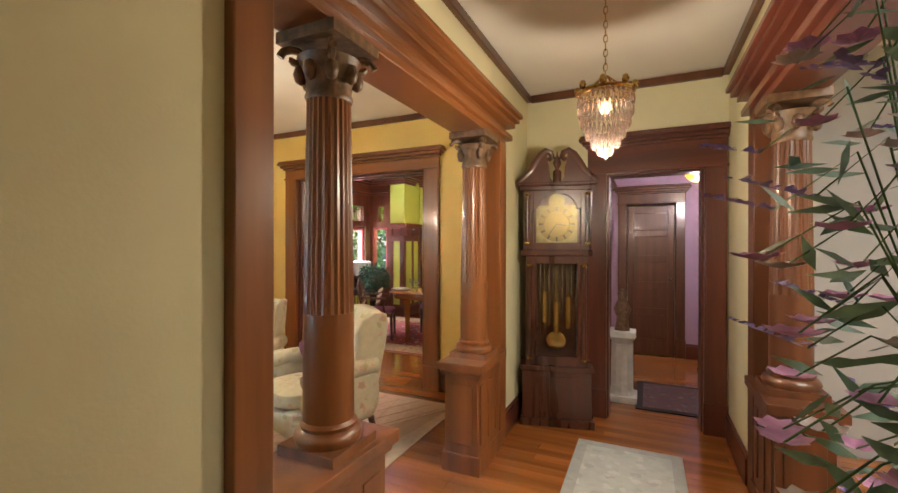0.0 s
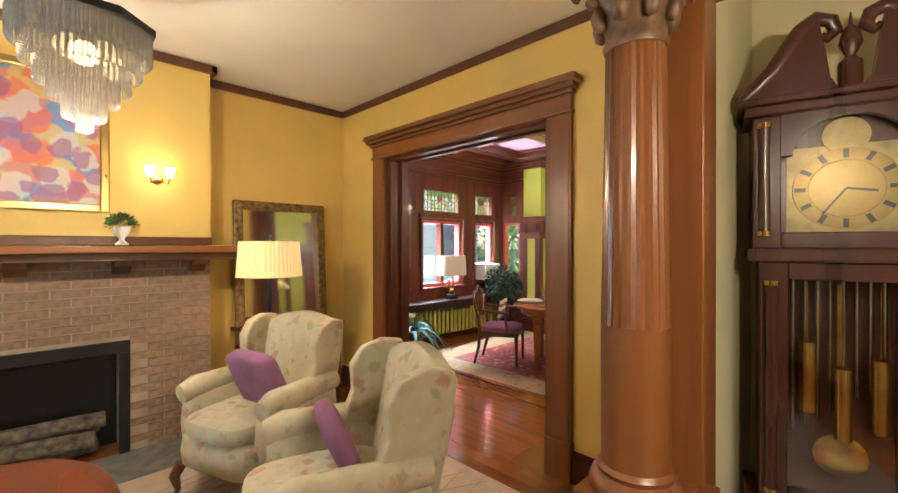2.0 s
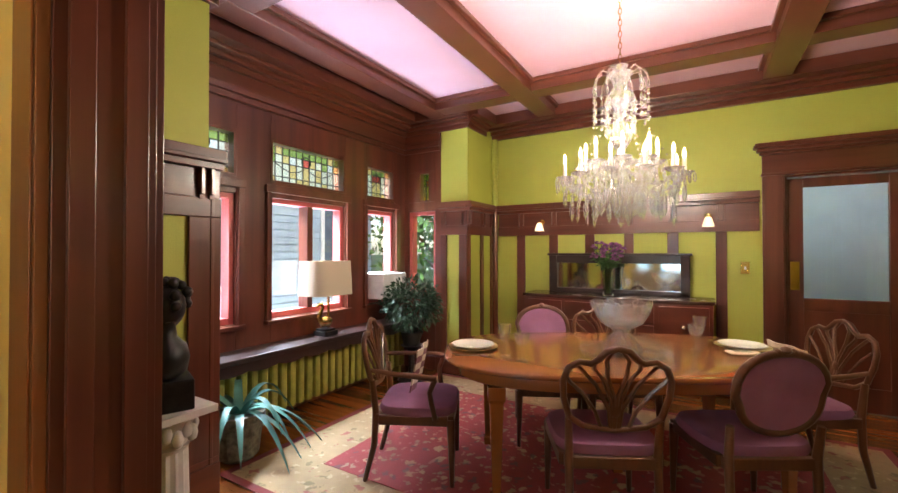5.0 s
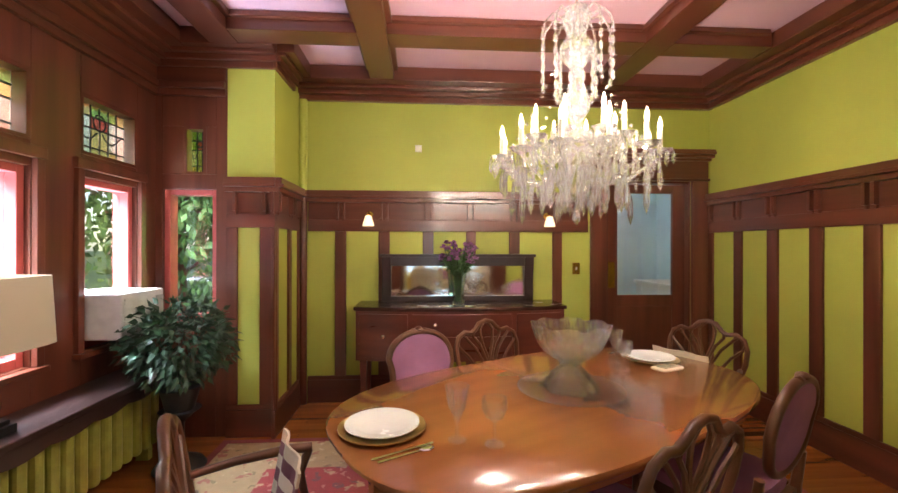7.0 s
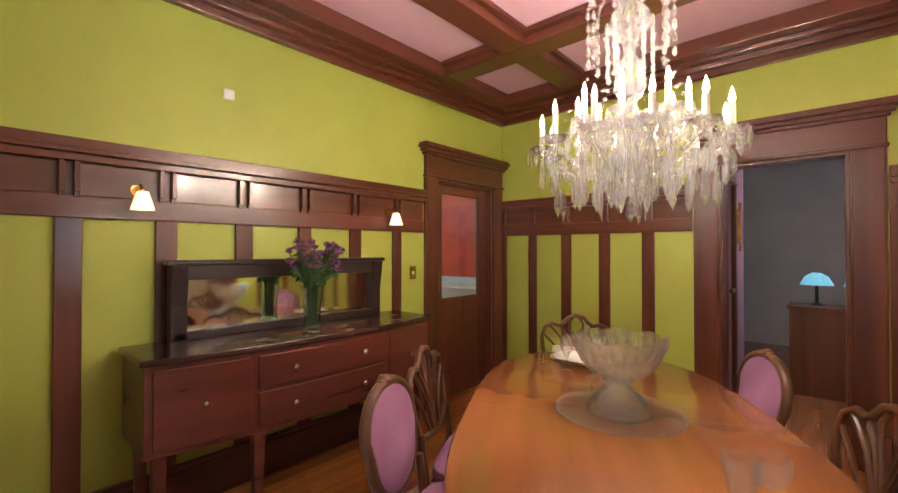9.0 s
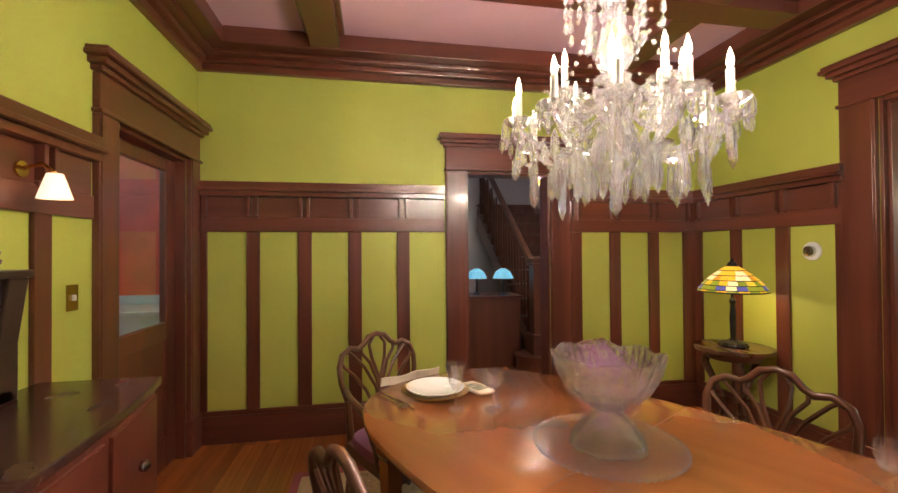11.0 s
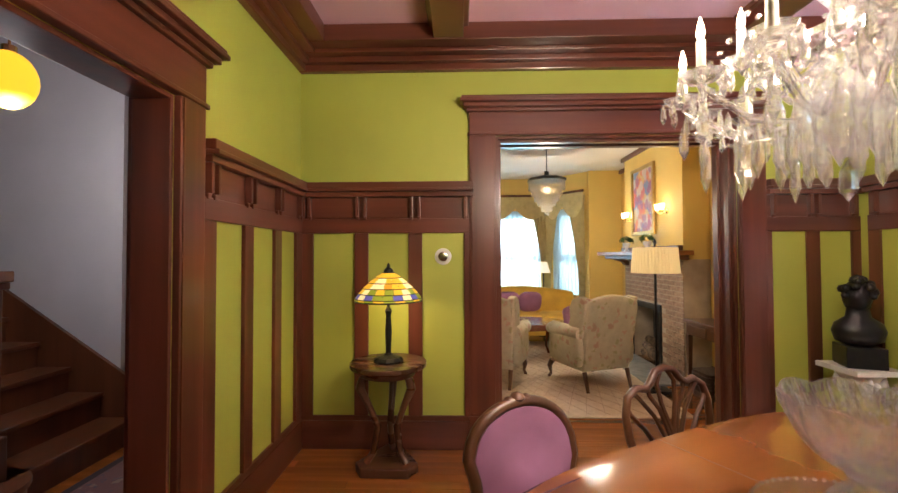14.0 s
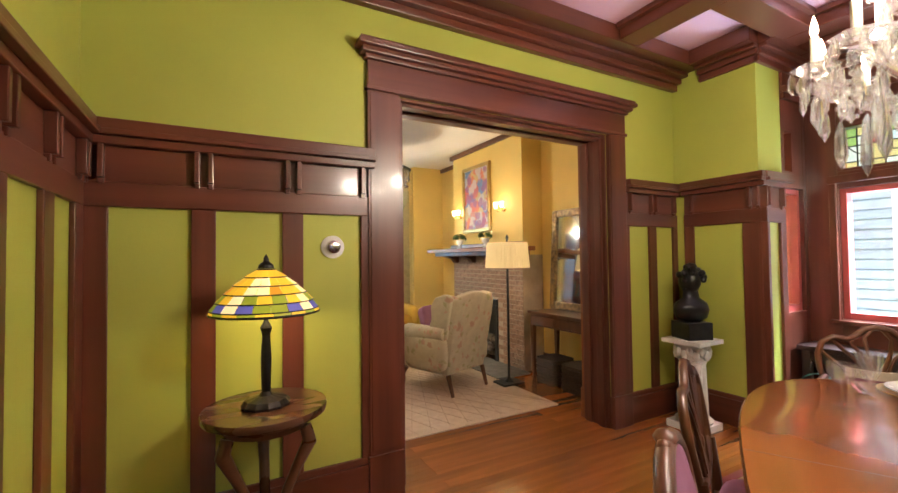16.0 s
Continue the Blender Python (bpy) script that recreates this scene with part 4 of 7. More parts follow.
RUGRED = pattern("red_oriental_field", (0.30, 0.045, 0.045), [(0.50, 0.36, 0.2), (0.12, 0.07, 0.07), (0.34, 0.26, 0.16), (0.45, 0.20, 0.15)], 8.0, size=0.19)
RUGTAN = pattern("tan_oriental_border", (0.36, 0.25, 0.13), [(0.26, 0.05, 0.05), (0.16, 0.13, 0.06), (0.5, 0.38, 0.22)], 9.0, size=0.17)
rug = thing("oriental_rug", pose(-2.75, 6.33, 0), "red and tan oriental rug with a floral border", "rug")
B().box(-1.85, 1.75, -1.22, 1.28, 0.0005, 0.010).put("border", RUGTAN, rug, bevel=0.004)
B().box(-1.40, 1.30, -0.80, 0.86, 0.0105, 0.0125).put("field", RUGRED, rug)
for x0, x1, y0, y1 in ((-1.85, 1.75, -1.22, -1.17), (-1.85, 1.75, 1.23, 1.28), (-1.85, -1.80, -1.17, 1.23), (1.70, 1.75, -1.17, 1.23)):
    B().box(x0, x1, y0, y1, 0.0101, 0.012).put("edging", mat("dark_red_edging", (0.20, 0.03, 0.03), 0.9, bump=0.3), rug)

tb = thing("dining_table", pose(-2.54, 6.375, 0.012, 0, 0, 29), "polished cherry oval dining table set for a meal", "table")
slab(B(), oval(1.05, 0.585, 64, 2.8), 0.708, 0.735).put("top", CHERRY, tb, smooth=True)
slab(B(), oval(0.97, 0.505, 64, 2.8), 0.628, 0.708).put("apron", CHERRY, tb, smooth=True)
for x, y in ((-0.76, -0.36), (0.76, -0.36), (-0.76, 0.36), (0.76, 0.36), (0, 0)):
    b = B()
    s = 0.035
    b.rings([[(x + dx * k, y + dy * k, z) for dx, dy in ((-1, -1), (1, -1), (1, 1), (-1, 1))] for z, k in ((0, 0.026), (0.05, 0.032), (0.06, 0.022), (0.54, 0.036), (0.56, 0.046), (0.628, 0.046))])
    b.put("leg", CHERRY, tb, bevel=0.004)
B().box(-0.001, 0.001, -0.58, 0.58, 0.7351, 0.7355).put("leaf_joint", BROWN, tb)

TT = 0.7475


def chair(kind, arms, m, label, group):
    c = thing("dining_chair", m, label, "chair", group)
    # faces +y; seat centre at the origin
    B().blob(-0.25, 0.25, -0.22, 0.25, 0.395, 0.485, 4, 24).put("seat", PURPLE, c, smooth=True)
    b = B()
    b.box(-0.235, 0.235, 0.20, 0.235, 0.36, 0.42).box(-0.22, 0.22, -0.235, -0.20, 0.36, 0.42).box(-0.24, -0.205, -0.2, 0.2, 0.36, 0.42).box(0.205, 0.24, -0.2, 0.2, 0.36, 0.42)
    b.put("seat_rail", CHAIRW, c, bevel=0.006)
    for s in (-1, 1):
        B().tube([(s * 0.22, 0.215, 0.40), (s * 0.222, 0.22, 0.25), (s * 0.225, 0.225, 0.0)], [0.026, 0.021, 0.013], 8).put("front_leg", CHAIRW, c, smooth=True)
        top = 0.62 if kind == "shield" else 0.58
        B().tube([(s * 0.20, -0.29, 0.0), (s * 0.20, -0.235, 0.22), (s * 0.20, -0.225, 0.42), (s * 0.205, -0.245, top)], [0.014, 0.019, 0.021, 0.017], 8).put("back_leg", CHAIRW, c, smooth=True)
    lean = lambda z: -0.235 - (z - 0.5) * 0.16
    if kind == "shield":
        W, Z0, Z1 = 0.235, 0.55, 0.955
        out = []
        n = 14
        right = [(0.205, 0.62), (0.232, 0.72), (0.236, 0.80), (0.215, 0.865), (0.165, 0.895), (0.115, 0.885), (0.085, 0.905), (0.05, 0.945), (0.0, 0.958)]
        pts = [(x, z) for x, z in right] + [(-x, z) for x, z in reversed(right[:-1])]
        B().tube([(x, lean(z), z) for x, z in pts], 0.0155, 8).put("top_rail", CHAIRW, c, smooth=True)
        lo = [(0.205, 0.62), (0.14, 0.575), (0.0, 0.555), (-0.14, 0.575), (-0.205, 0.62)]
        B().tube([(x, lean(z), z) for x, z in lo], 0.0145, 8).put("lower_rail", CHAIRW, c, smooth=True)
        sp = B()
        for s in (-1, 1):
            for loop in ([(0.02, 0.56), (0.03, 0.66), (0.09, 0.78), (0.16, 0.86), (0.19, 0.885)], [(0.015, 0.56), (0.02, 0.70), (0.055, 0.80), (0.10, 0.86), (0.10, 0.885)], [(0.0, 0.56), (0.008, 0.72), (0.04, 0.82), (0.05, 0.90), (0.02, 0.945)], [(0.06, 0.565), (0.09, 0.65), (0.15, 0.74), (0.21, 0.80), (0.226, 0.83)]):
                sp.tube([(s * x, lean(z), z) for x, z in loop], 0.0095, 6)
        sp.ball((0, lean(0.66), 0.66), 0.026, 10, sy=0.5, sz=1.6)
        sp.put("pierced_splat", CHAIRW, c, smooth=True)
    else:
        ring = [(0.20 * math.cos(a) * (1 if math.sin(a) > 0 else 0.9), 0.74 + (0.20 if math.sin(a) > 0 else 0.19) * math.copysign(abs(math.sin(a)) ** 0.75, math.sin(a))) for a in (2 * math.pi * k / 30 for k in range(30))]
        B().tube([(x, lean(z), z) for x, z in ring], 0.02, 8, closed=True).put("back_frame", CHAIRW, c, smooth=True)
        b = B()
        b.rings([[(x * s, lean(z) + d, 0.74 + (z - 0.74) * s) for x, z in ring] for s, d in ((0.5, -0.016), (0.93, -0.012), (0.95, 0.0), (0.93, 0.016), (0.6, 0.032), (0.2, 0.036))])
        b.put("padded_back", PURPLE, c, smooth=True)
        b = B()
        b.ball((0, lean(0.95), 0.953), 0.026, 8, sz=0.8).ball((-0.035, lean(0.95), 0.945), 0.018, 8).ball((0.035, lean(0.95), 0.945), 0.018, 8)
        b.put("carved_crest", CHAIRW, c, smooth=True)
    if arms:
        for s in (-1, 1):
            B().tube([(s * 0.21, -0.255, 0.68), (s * 0.25, -0.12, 0.675), (s * 0.275, 0.06, 0.665), (s * 0.27, 0.14, 0.655)], [0.014, 0.016, 0.019, 0.02], 8).put("arm", CHAIRW, c, smooth=True)
            B().tube([(s * 0.27, 0.13, 0.65), (s * 0.262, 0.10, 0.57), (s * 0.24, 0.11, 0.49), (s * 0.235, 0.13, 0.40)], [0.018, 0.015, 0.016, 0.018], 8).put("arm_support", CHAIRW, c, smooth=True)
    return c


def seat_pose(bx, by, face_deg):
    """Pose of a chair whose back stands at bx, by and which faces the compass angle (0 = +y, positive to -x)."""
    a = radians(face_deg)
    return pose(bx - 0.27 * math.sin(a), by + 0.27 * math.cos(a), 0.0125, 0, 0, face_deg)


LOW = Matrix.Diagonal((1, 1, 0.95, 1))
G = "chairs round the dining table"
SH = "carved walnut shield-back chair with mauve velvet seat"
chair("shield", True, seat_pose(-3.86, 5.70, -64) @ LOW, "carved walnut armchair with mauve seat and striped cloth", G)
chair("shield", False, seat_pose(-2.42, 5.64, 27) @ LOW, SH, G)
chair("oval", False, seat_pose(-1.79, 6.0, 30) @ LOW, "walnut chair with oval mauve velvet back", G)
chair("shield", True, seat_pose(-1.37, 7.09, 119) @ LOW, "carved walnut armchair beside the table's end", G)
chair("oval", False, seat_pose(-3.19, 6.93, 206) @ LOW, "walnut chair with oval mauve velvet back", G)
chair("shield", False, seat_pose(-2.76, 7.17, 207) @ LOW, SH, G)

STRIPE = mat("striped_napkin_cream", (0.68, 0.58, 0.44), 0.9, bump=0.3, bscale=300)
STRIPD = mat("striped_napkin_plum", (0.20, 0.08, 0.10), 0.9, bump=0.3, bscale=300)


def cloth(m):
    c = thing("striped_cloth", m, "cream and plum striped cloth hung over a chair", "cloth", "striped cloths")
    for k in range(6):
        b = B()
        z0, z1 = k * 0.042, (k + 1) * 0.042 - 0.001
        b.rings([[(-0.17 + 0.34 * j / 10, 0.010 * math.sin(j * 1.1 + 0.3) + 0.05 * z + d, z) for j in range(11)] + [(0.17 - 0.34 * j / 10, 0.010 * math.sin((10 - j) * 1.1 + 0.3) + 0.05 * z + d + 0.008, z) for j in range(11)] for z, d in ((z0, 0), (z1, 0))])
        b.put("stripe", STRIPE if k % 2 else STRIPD, c)


cloth(pose(-1.60, 6.96, 0.53, -8, 0, 119))
cloth(pose(-3.64, 5.81, 0.52, -8, 0, -64))

# table setting
CUTGLASS = crystal("clear_cut_glass", (0.98, 0.99, 0.98), 0.35)
_c = CUTGLASS.node_tree.nodes["Principled BSDF"]
_c.inputs["Transmission Weight"].default_value, _c.inputs["Roughness"].default_value, _c.inputs["IOR"].default_value = 0.95, 0.02, 1.5


def punch_bowl(m):
    """Scalloped bowl with slanting cuts and fans, on a lobed foot."""
    t = thing("punch_bowl", m, "clear cut glass punch bowl on a lobed foot", "bowl")
    seg = 96
    foot = [(0.125, 0.0), (0.127, 0.006), (0.118, 0.022), (0.088, 0.068), (0.056, 0.098), (0.046, 0.108), (0.048, 0.114), (0.02, 0.113), (0.03, 0.098), (0.07, 0.062), (0.105, 0.016), (0.112, 0.001)]
    rs = []
    for i, (r, z) in enumerate(foot):
        lobe = min(1.0, r / 0.12)
        rs.append([(r * (1 - 0.10 * lobe * (1 - abs(math.sin(3 * a)) ** 0.6)) * math.cos(a), r * (1 - 0.10 * lobe * (1 - abs(math.sin(3 * a)) ** 0.6)) * math.sin(a), z) for a in (2 * math.pi * k / seg for k in range(seg))])
    B().rings(rs, cap=False, closed=True).put("foot", CUTGLASS, t, smooth=True)
    prof = [(0.048, 0.115), (0.056, 0.120), (0.054, 0.128), (0.085, 0.142), (0.118, 0.165), (0.142, 0.195), (0.158, 0.228), (0.169, 0.262), (0.176, 0.292), (0.170, 0.293), (0.161, 0.262), (0.149, 0.228), (0.132, 0.196), (0.105, 0.168), (0.06, 0.147), (0.004, 0.140)]
    rs = []
    for i, (r, z) in enumerate(prof):
        ring = []
        for k in range(seg):
            a = 2 * math.pi * k / seg
            cut = 0.0
            if 3 <= i <= 7:
                cut = 0.010 * math.sin(16 * a + 2.2 * i) + 0.006 * (1 if k % 4 == 0 else -1) * (1 if i > 5 else 0)
            rim = (0.016 * abs(math.sin(4 * a)) - 0.010) if i in (8, 9) else (0.5 * (0.016 * abs(math.sin(4 * a)) - 0.010) if i in (7, 10) else 0)
            q = r * (1 + cut) * (1 + 0.03 * abs(math.sin(4 * a)) * (1 if i in (7, 8, 9, 10) else 0))
            ring.append((q * math.cos(a), q * math.sin(a), z + rim))
        rs.append(ring)
    B().rings(rs).put("bowl", CUTGLASS, t)
    return t


pl = thing("glass_platter", pose(-2.51, 6.375, TT), "clear glass platter with a beaded rim under the bowl", "platter")
b = B().lathe([(0.02, 0.0), (0.20, 0.001), (0.235, 0.008), (0.235, 0.013), (0.20, 0.007), (0.02, 0.006)], seg=48)
b.put("dish", STEMWARE, pl, smooth=True)
b = B()
for k in range(64):
    a = 2 * math.pi * k / 64
    b.ball((0.236 * math.cos(a), 0.236 * math.sin(a), 0.011), 0.006, 6)
b.put("beaded_rim", CRYSTAL, pl, smooth=True)
punch_bowl(pose(-2.51, 6.375, TT + 0.0075))

GOLD = mat("gold_charger", (0.55, 0.36, 0.12), 0.3, metal=0.8)


def setting(x, y, rot):
    for nm, r, z, mt, lab in (("charger_plate", 0.155, 0.0, GOLD, "gold rimmed charger plate on the table"), ("dinner_plate", 0.132, 0.012, WHITE, "white dinner plate on a gold charger")):
        t = thing(nm, pose(x, y, TT + z), lab, "plate", nm + "s")
        B().lathe([(0.01, 0.0), (r * 0.6, 0.0), (r * 0.72, 0.006), (r, 0.012), (r, 0.016), (r * 0.72, 0.010), (r * 0.6, 0.005), (0.01, 0.004)], seg=40).put("plate", mt, t, smooth=True)
    for k, (o, L) in enumerate(((-0.205, 0.20), (-0.185, 0.19), (0.19, 0.22), (0.215, 0.20))):
        t = thing("fork" if o < 0 else ("knife" if k == 2 else "spoon"), pose(x, y, TT, 0, 0, rot) @ pose(o, -0.01, 0), "polished silver piece of cutlery on the table", "cutlery", "table cutlery")
        b = B()
        b.box(-0.005, 0.005, -L / 2, L / 4, 0.001, 0.004)
        if k == 3:
            b.ball((0, L / 4 + 0.02, 0.004), 0.02, 8, sy=1.4, sz=0.2)
        elif k == 2:
            b.box(-0.008, 0.006, L / 4, L / 2, 0.001, 0.003)
        else:
            for q in (-0.009, -0.003, 0.003, 0.009):
                b.box(q - 0.0018, q + 0.0018, L / 4, L / 2, 0.002, 0.004)
        b.put("blade", SILVER, t)


def goblet(x, y, wide):
    t = thing("wine_goblet", pose(x, y, TT), "clear stemmed goblet beside a plate", "glass", "stemmed goblets")
    if wide:
        p = [(0.033, 0), (0.033, 0.003), (0.006, 0.008), (0.005, 0.075), (0.03, 0.09), (0.044, 0.12), (0.043, 0.155), (0.041, 0.155), (0.041, 0.12), (0.028, 0.093), (0.003, 0.084)]
    else:
        p = [(0.033, 0), (0.033, 0.003), (0.007, 0.01), (0.006, 0.06), (0.012, 0.075), (0.03, 0.11), (0.043, 0.185), (0.041, 0.185), (0.028, 0.112), (0.01, 0.08), (0.002, 0.078)]
    B().lathe(p, seg=20, flute=0.0 if wide else 0.06).put("bowl_and_stem", STEMWARE, t, smooth=wide)


setting(-3.33, 6.0, -61)
setting(-1.87, 6.85, 119)
goblet(-3.07, 5.90, False)
goblet(-2.95, 5.86, True)
goblet(-2.10, 6.80, False)
goblet(-2.12, 6.65, True)
nk = thing("napkin", pose(-1.88, 6.66, TT + 0.001, 0, 0, 25), "folded printed napkin and card on the table", "napkin")
B().blob(-0.09, 0.09, -0.05, 0.05, 0, 0.014, 5, 16).put("fold", STRIPE, nk, smooth=True)
B().box(-0.05, 0.04, -0.03, 0.03, 0.0145, 0.017).put("card", mat("printed_card", (0.35, 0.33, 0.2), 0.5, var=0.35, scale=40), nk)

# chandelier
CX, CY = -2.5, 6.33
ch = thing("crystal_chandelier", pose(CX, CY, 0), "lit crystal chandelier with candle bulbs and hanging prisms", "chandelier")
b = B().lathe([(0.16, 2.949), (0.16, 2.94), (0.13, 2.925), (0.06, 2.915), (0.03, 2.90)], seg=32)
b.put("ceiling_medallion", PLASTER, ch, smooth=True)
b = B()
for k in range(12):
    z = 2.49 + k * 0.035
    b.tube([((0.010 if k % 2 else 0) * math.cos(a), (0 if k % 2 else 0.010) * math.cos(a), z + 0.022 * math.sin(a)) for a in (2 * math.pi * j / 8 for j in range(8))], 0.0028, 4, closed=True)
b.put("chain", BRASS, ch)
B().lathe([(0.006, 2.49), (0.05, 2.47), (0.035, 2.45), (0.07, 2.43), (0.02, 2.41), (0.03, 2.36), (0.075, 2.30), (0.08, 2.26), (0.03, 2.20), (0.022, 2.15), (0.055, 2.08), (0.065, 2.02), (0.025, 1.96), (0.04, 1.92), (0.12, 1.89), (0.13, 1.87), (0.05, 1.84), (0.06, 1.78), (0.085, 1.70), (0.05, 1.63), (0.012, 1.60)], seg=16, flute=0.10).put("stem", CRYSTAL, ch)
pr_b, bead_b = B(), B()
IVORY = mat("ivory_candle_sleeve", (0.8, 0.74, 0.6), 0.5)


def prism(bb, x, y, z, L, r):
    bb.lathe([(0.0008, -L), (r * 0.9, -L * 0.72), (r * 0.75, -L * 0.25), (0.002, 0.0)], (x, y, z), 6)


rnd = random.Random(4)
TIERS = ((12, 0.335, 1.775, 0.0), (8, 0.20, 1.86, 0.2))
for n, R, zc, ph in TIERS:
    for k in range(n):
        a = 2 * math.pi * k / n + ph
        ca, sa = math.cos(a), math.sin(a)
        prof = [(0.04, zc - 0.02), (0.12, zc - 0.09), (R * 0.65, zc - 0.085), (R * 0.9, zc - 0.03), (R, zc)]
        B().tube([(r * ca, r * sa, z) for r, z in prof], 0.0085, 6).put("arm", CRYSTAL, ch, smooth=True)
        B().lathe([(0.008, 0.0), (0.030, 0.006), (0.05, 0.022), (0.055, 0.026), (0.03, 0.018), (0.012, 0.02), (0.014, 0.04), (0.004, 0.042)], (R * ca, R * sa, zc), 12, flute=0.12).put("drip_pan", CRYSTAL, ch)
        B().lathe([(0.011, 0.03), (0.011, 0.105)], (R * ca, R * sa, zc), 8).put("candle_sleeve", IVORY, ch, smooth=True)
        B().lathe([(0.005, 0.105), (0.0105, 0.122), (0.0075, 0.142), (0.001, 0.164)], (R * ca, R * sa, zc), 8).put("candle_bulb", FLAME, ch, smooth=True)
        for j in range(6):
            e = a + j * math.pi / 3
            prism(pr_b, R * ca + 0.05 * math.cos(e), R * sa + 0.05 * math.sin(e), zc + 0.02, rnd.uniform(0.055, 0.075), 0.011)
        prism(pr_b, R * ca, R * sa, zc - 0.045, 0.10, 0.016)
        prism(pr_b, R * 0.62 * ca, R * 0.62 * sa, zc - 0.095, 0.13, 0.017)
        # bead swag to the next arm
        a2 = a + 2 * math.pi / n
        for j in range(1, 9):
            u = j / 9
            p = Vector((R * ca, R * sa, zc + 0.01)).lerp(Vector((R * math.cos(a2), R * math.sin(a2), zc + 0.01)), u)
            bead_b.ball((p.x * 0.97, p.y * 0.97, p.z - 0.16 * u * (1 - u) * 2), 0.008, 6)
        for j in range(1, 12):
            u = j / 12
            p = Vector((0.07 * ca, 0.07 * sa, 2.28)).lerp(Vector((R * ca, R * sa, zc + 0.03)), u)
            if n == 12 and k % 2 == 0:
                bead_b.ball((p.x, p.y, p.z - 0.12 * u * (1 - u) * 4 * 0.5), 0.0075, 6)
for n, R, z, L, r in ((18, 0.28, 1.71, 0.065, 0.010), (14, 0.20, 1.70, 0.075, 0.012), (10, 0.13, 1.67, 0.10, 0.015), (7, 0.07, 1.64, 0.10, 0.015), (1, 0.0, 1.61, 0.11, 0.022), (9, 0.285, 1.665, 0.135, 0.017)):
    for k in range(n):
        a = 2 * math.pi * (k + 0.37 * rnd.random()) / n
        prism(pr_b, R * math.cos(a), R * math.sin(a), z + rnd.uniform(-0.02, 0.02), L * rnd.uniform(0.85, 1.15), r)
# top crown of curved arms with drops
for k in range(10):
    a = 2 * math.pi * k / 10
    ca, sa = math.cos(a), math.sin(a)
    B().tube([(r * ca, r * sa, z) for r, z in ((0.03, 2.34), (0.06, 2.42), (0.11, 2.44), (0.145, 2.40), (0.155, 2.36))], 0.006, 6).put("crown_arm", CRYSTAL, ch, smooth=True)
    for j in range(5):
        prism(pr_b, 0.155 * ca, 0.155 * sa, 2.36 - j * 0.05, 0.046, 0.011)
    for j in range(4):
        prism(pr_b, 0.085 * math.cos(a + 0.3), 0.085 * math.sin(a + 0.3), 2.28 - j * 0.06, 0.055, 0.010)
for bb, nm, mt in ((pr_b, "prisms", CRYSTAL), (bead_b, "bead_swags", CRYSTAL)):
    o = bb.put(nm, mt, ch, kind="stuff" if nm in ("prisms", "bead_swags") else "")

# sideboard
sb = thing("sideboard", pose(-2.86, 8.10, 0), "red mahogany bow-front sideboard with a mirrored back", "sideboard")
REDW = mat("red_mahogany", (0.125, 0.030, 0.017), 0.3, var=0.2, scale=9, bump=0.06, bscale=40, stretch=(0.08, 1, 1), coat=0.4)


def bow(y0, k):
    return [(-0.86, 0.24), (0.86, 0.24), (0.86, y0 + 0.10)] + [(0.86 - 1.72 * j / 16, y0 + k * abs(2 * j / 16 - 1) ** 2.2) for j in range(0, 17)] + [(-0.86, y0 + 0.10)]


B().prism(bow(-0.25, 0.09), 0.48, 0.885, "z").put("body", REDW, sb, bevel=0.004)
B().prism([(x * 1.02, y - 0.015 if y < 0.2 else y) for x, y in bow(-0.25, 0.09)], 0.885, 0.915, "z").put("top", mat("dark_mahogany_top", (0.05, 0.02, 0.015), 0.25, coat=0.4), sb, bevel=0.006)
for x0, x1, z0, z1 in ((-0.40, 0.40, 0.70, 0.86), (-0.40, 0.40, 0.51, 0.68), (-0.83, -0.44, 0.51, 0.86), (0.44, 0.83, 0.51, 0.86)):
    b = B()
    f = lambda x: -0.25 + 0.09 * abs(x / 0.86) ** 2.2
    xs = [x0 + (x1 - x0) * j / 8 for j in range(9)]
    b.rings([[(x, f(x) - 0.012, z) for x in xs] + [(x, f(x) + 0.004, z) for x in reversed(xs)] for z in (z0, z1)])
    d = b.put("drawer" if z1 - z0 < 0.2 else "door", REDW, sb, bevel=0.003)
    kn = [((x0 + x1) / 2, (z0 + z1) / 2)] if z1 - z0 > 0.2 else [(-0.22, (z0 + z1) / 2), (0.22, (z0 + z1) / 2)]
    for x, z in kn:
        B().ball((x, f(x) - 0.025, z), 0.019, 10).put("knob", SILVER, d, smooth=True)
for x, y in ((-0.80, -0.13), (0.80, -0.13), (-0.80, 0.18), (0.80, 0.18), (-0.40, -0.22), (0.40, -0.22)):
    B().rings([[(x + dx * k, y + dy * k, z) for dx, dy in ((-1, -1), (1, -1), (1, 1), (-1, 1))] for z, k in ((0, 0.015), (0.06, 0.019), (0.48, 0.028))]).put("leg", REDW, sb, bevel=0.003)
DKF = mat("dark_mirror_frame", (0.035, 0.017, 0.015), 0.35, coat=0.3)
b = B().box(-0.66, 0.66, 0.16, 0.22, 0.915, 0.96).box(-0.66, 0.66, 0.15, 0.22, 1.23, 1.31).box(-0.70, 0.70, 0.13, 0.22, 1.31, 1.335)
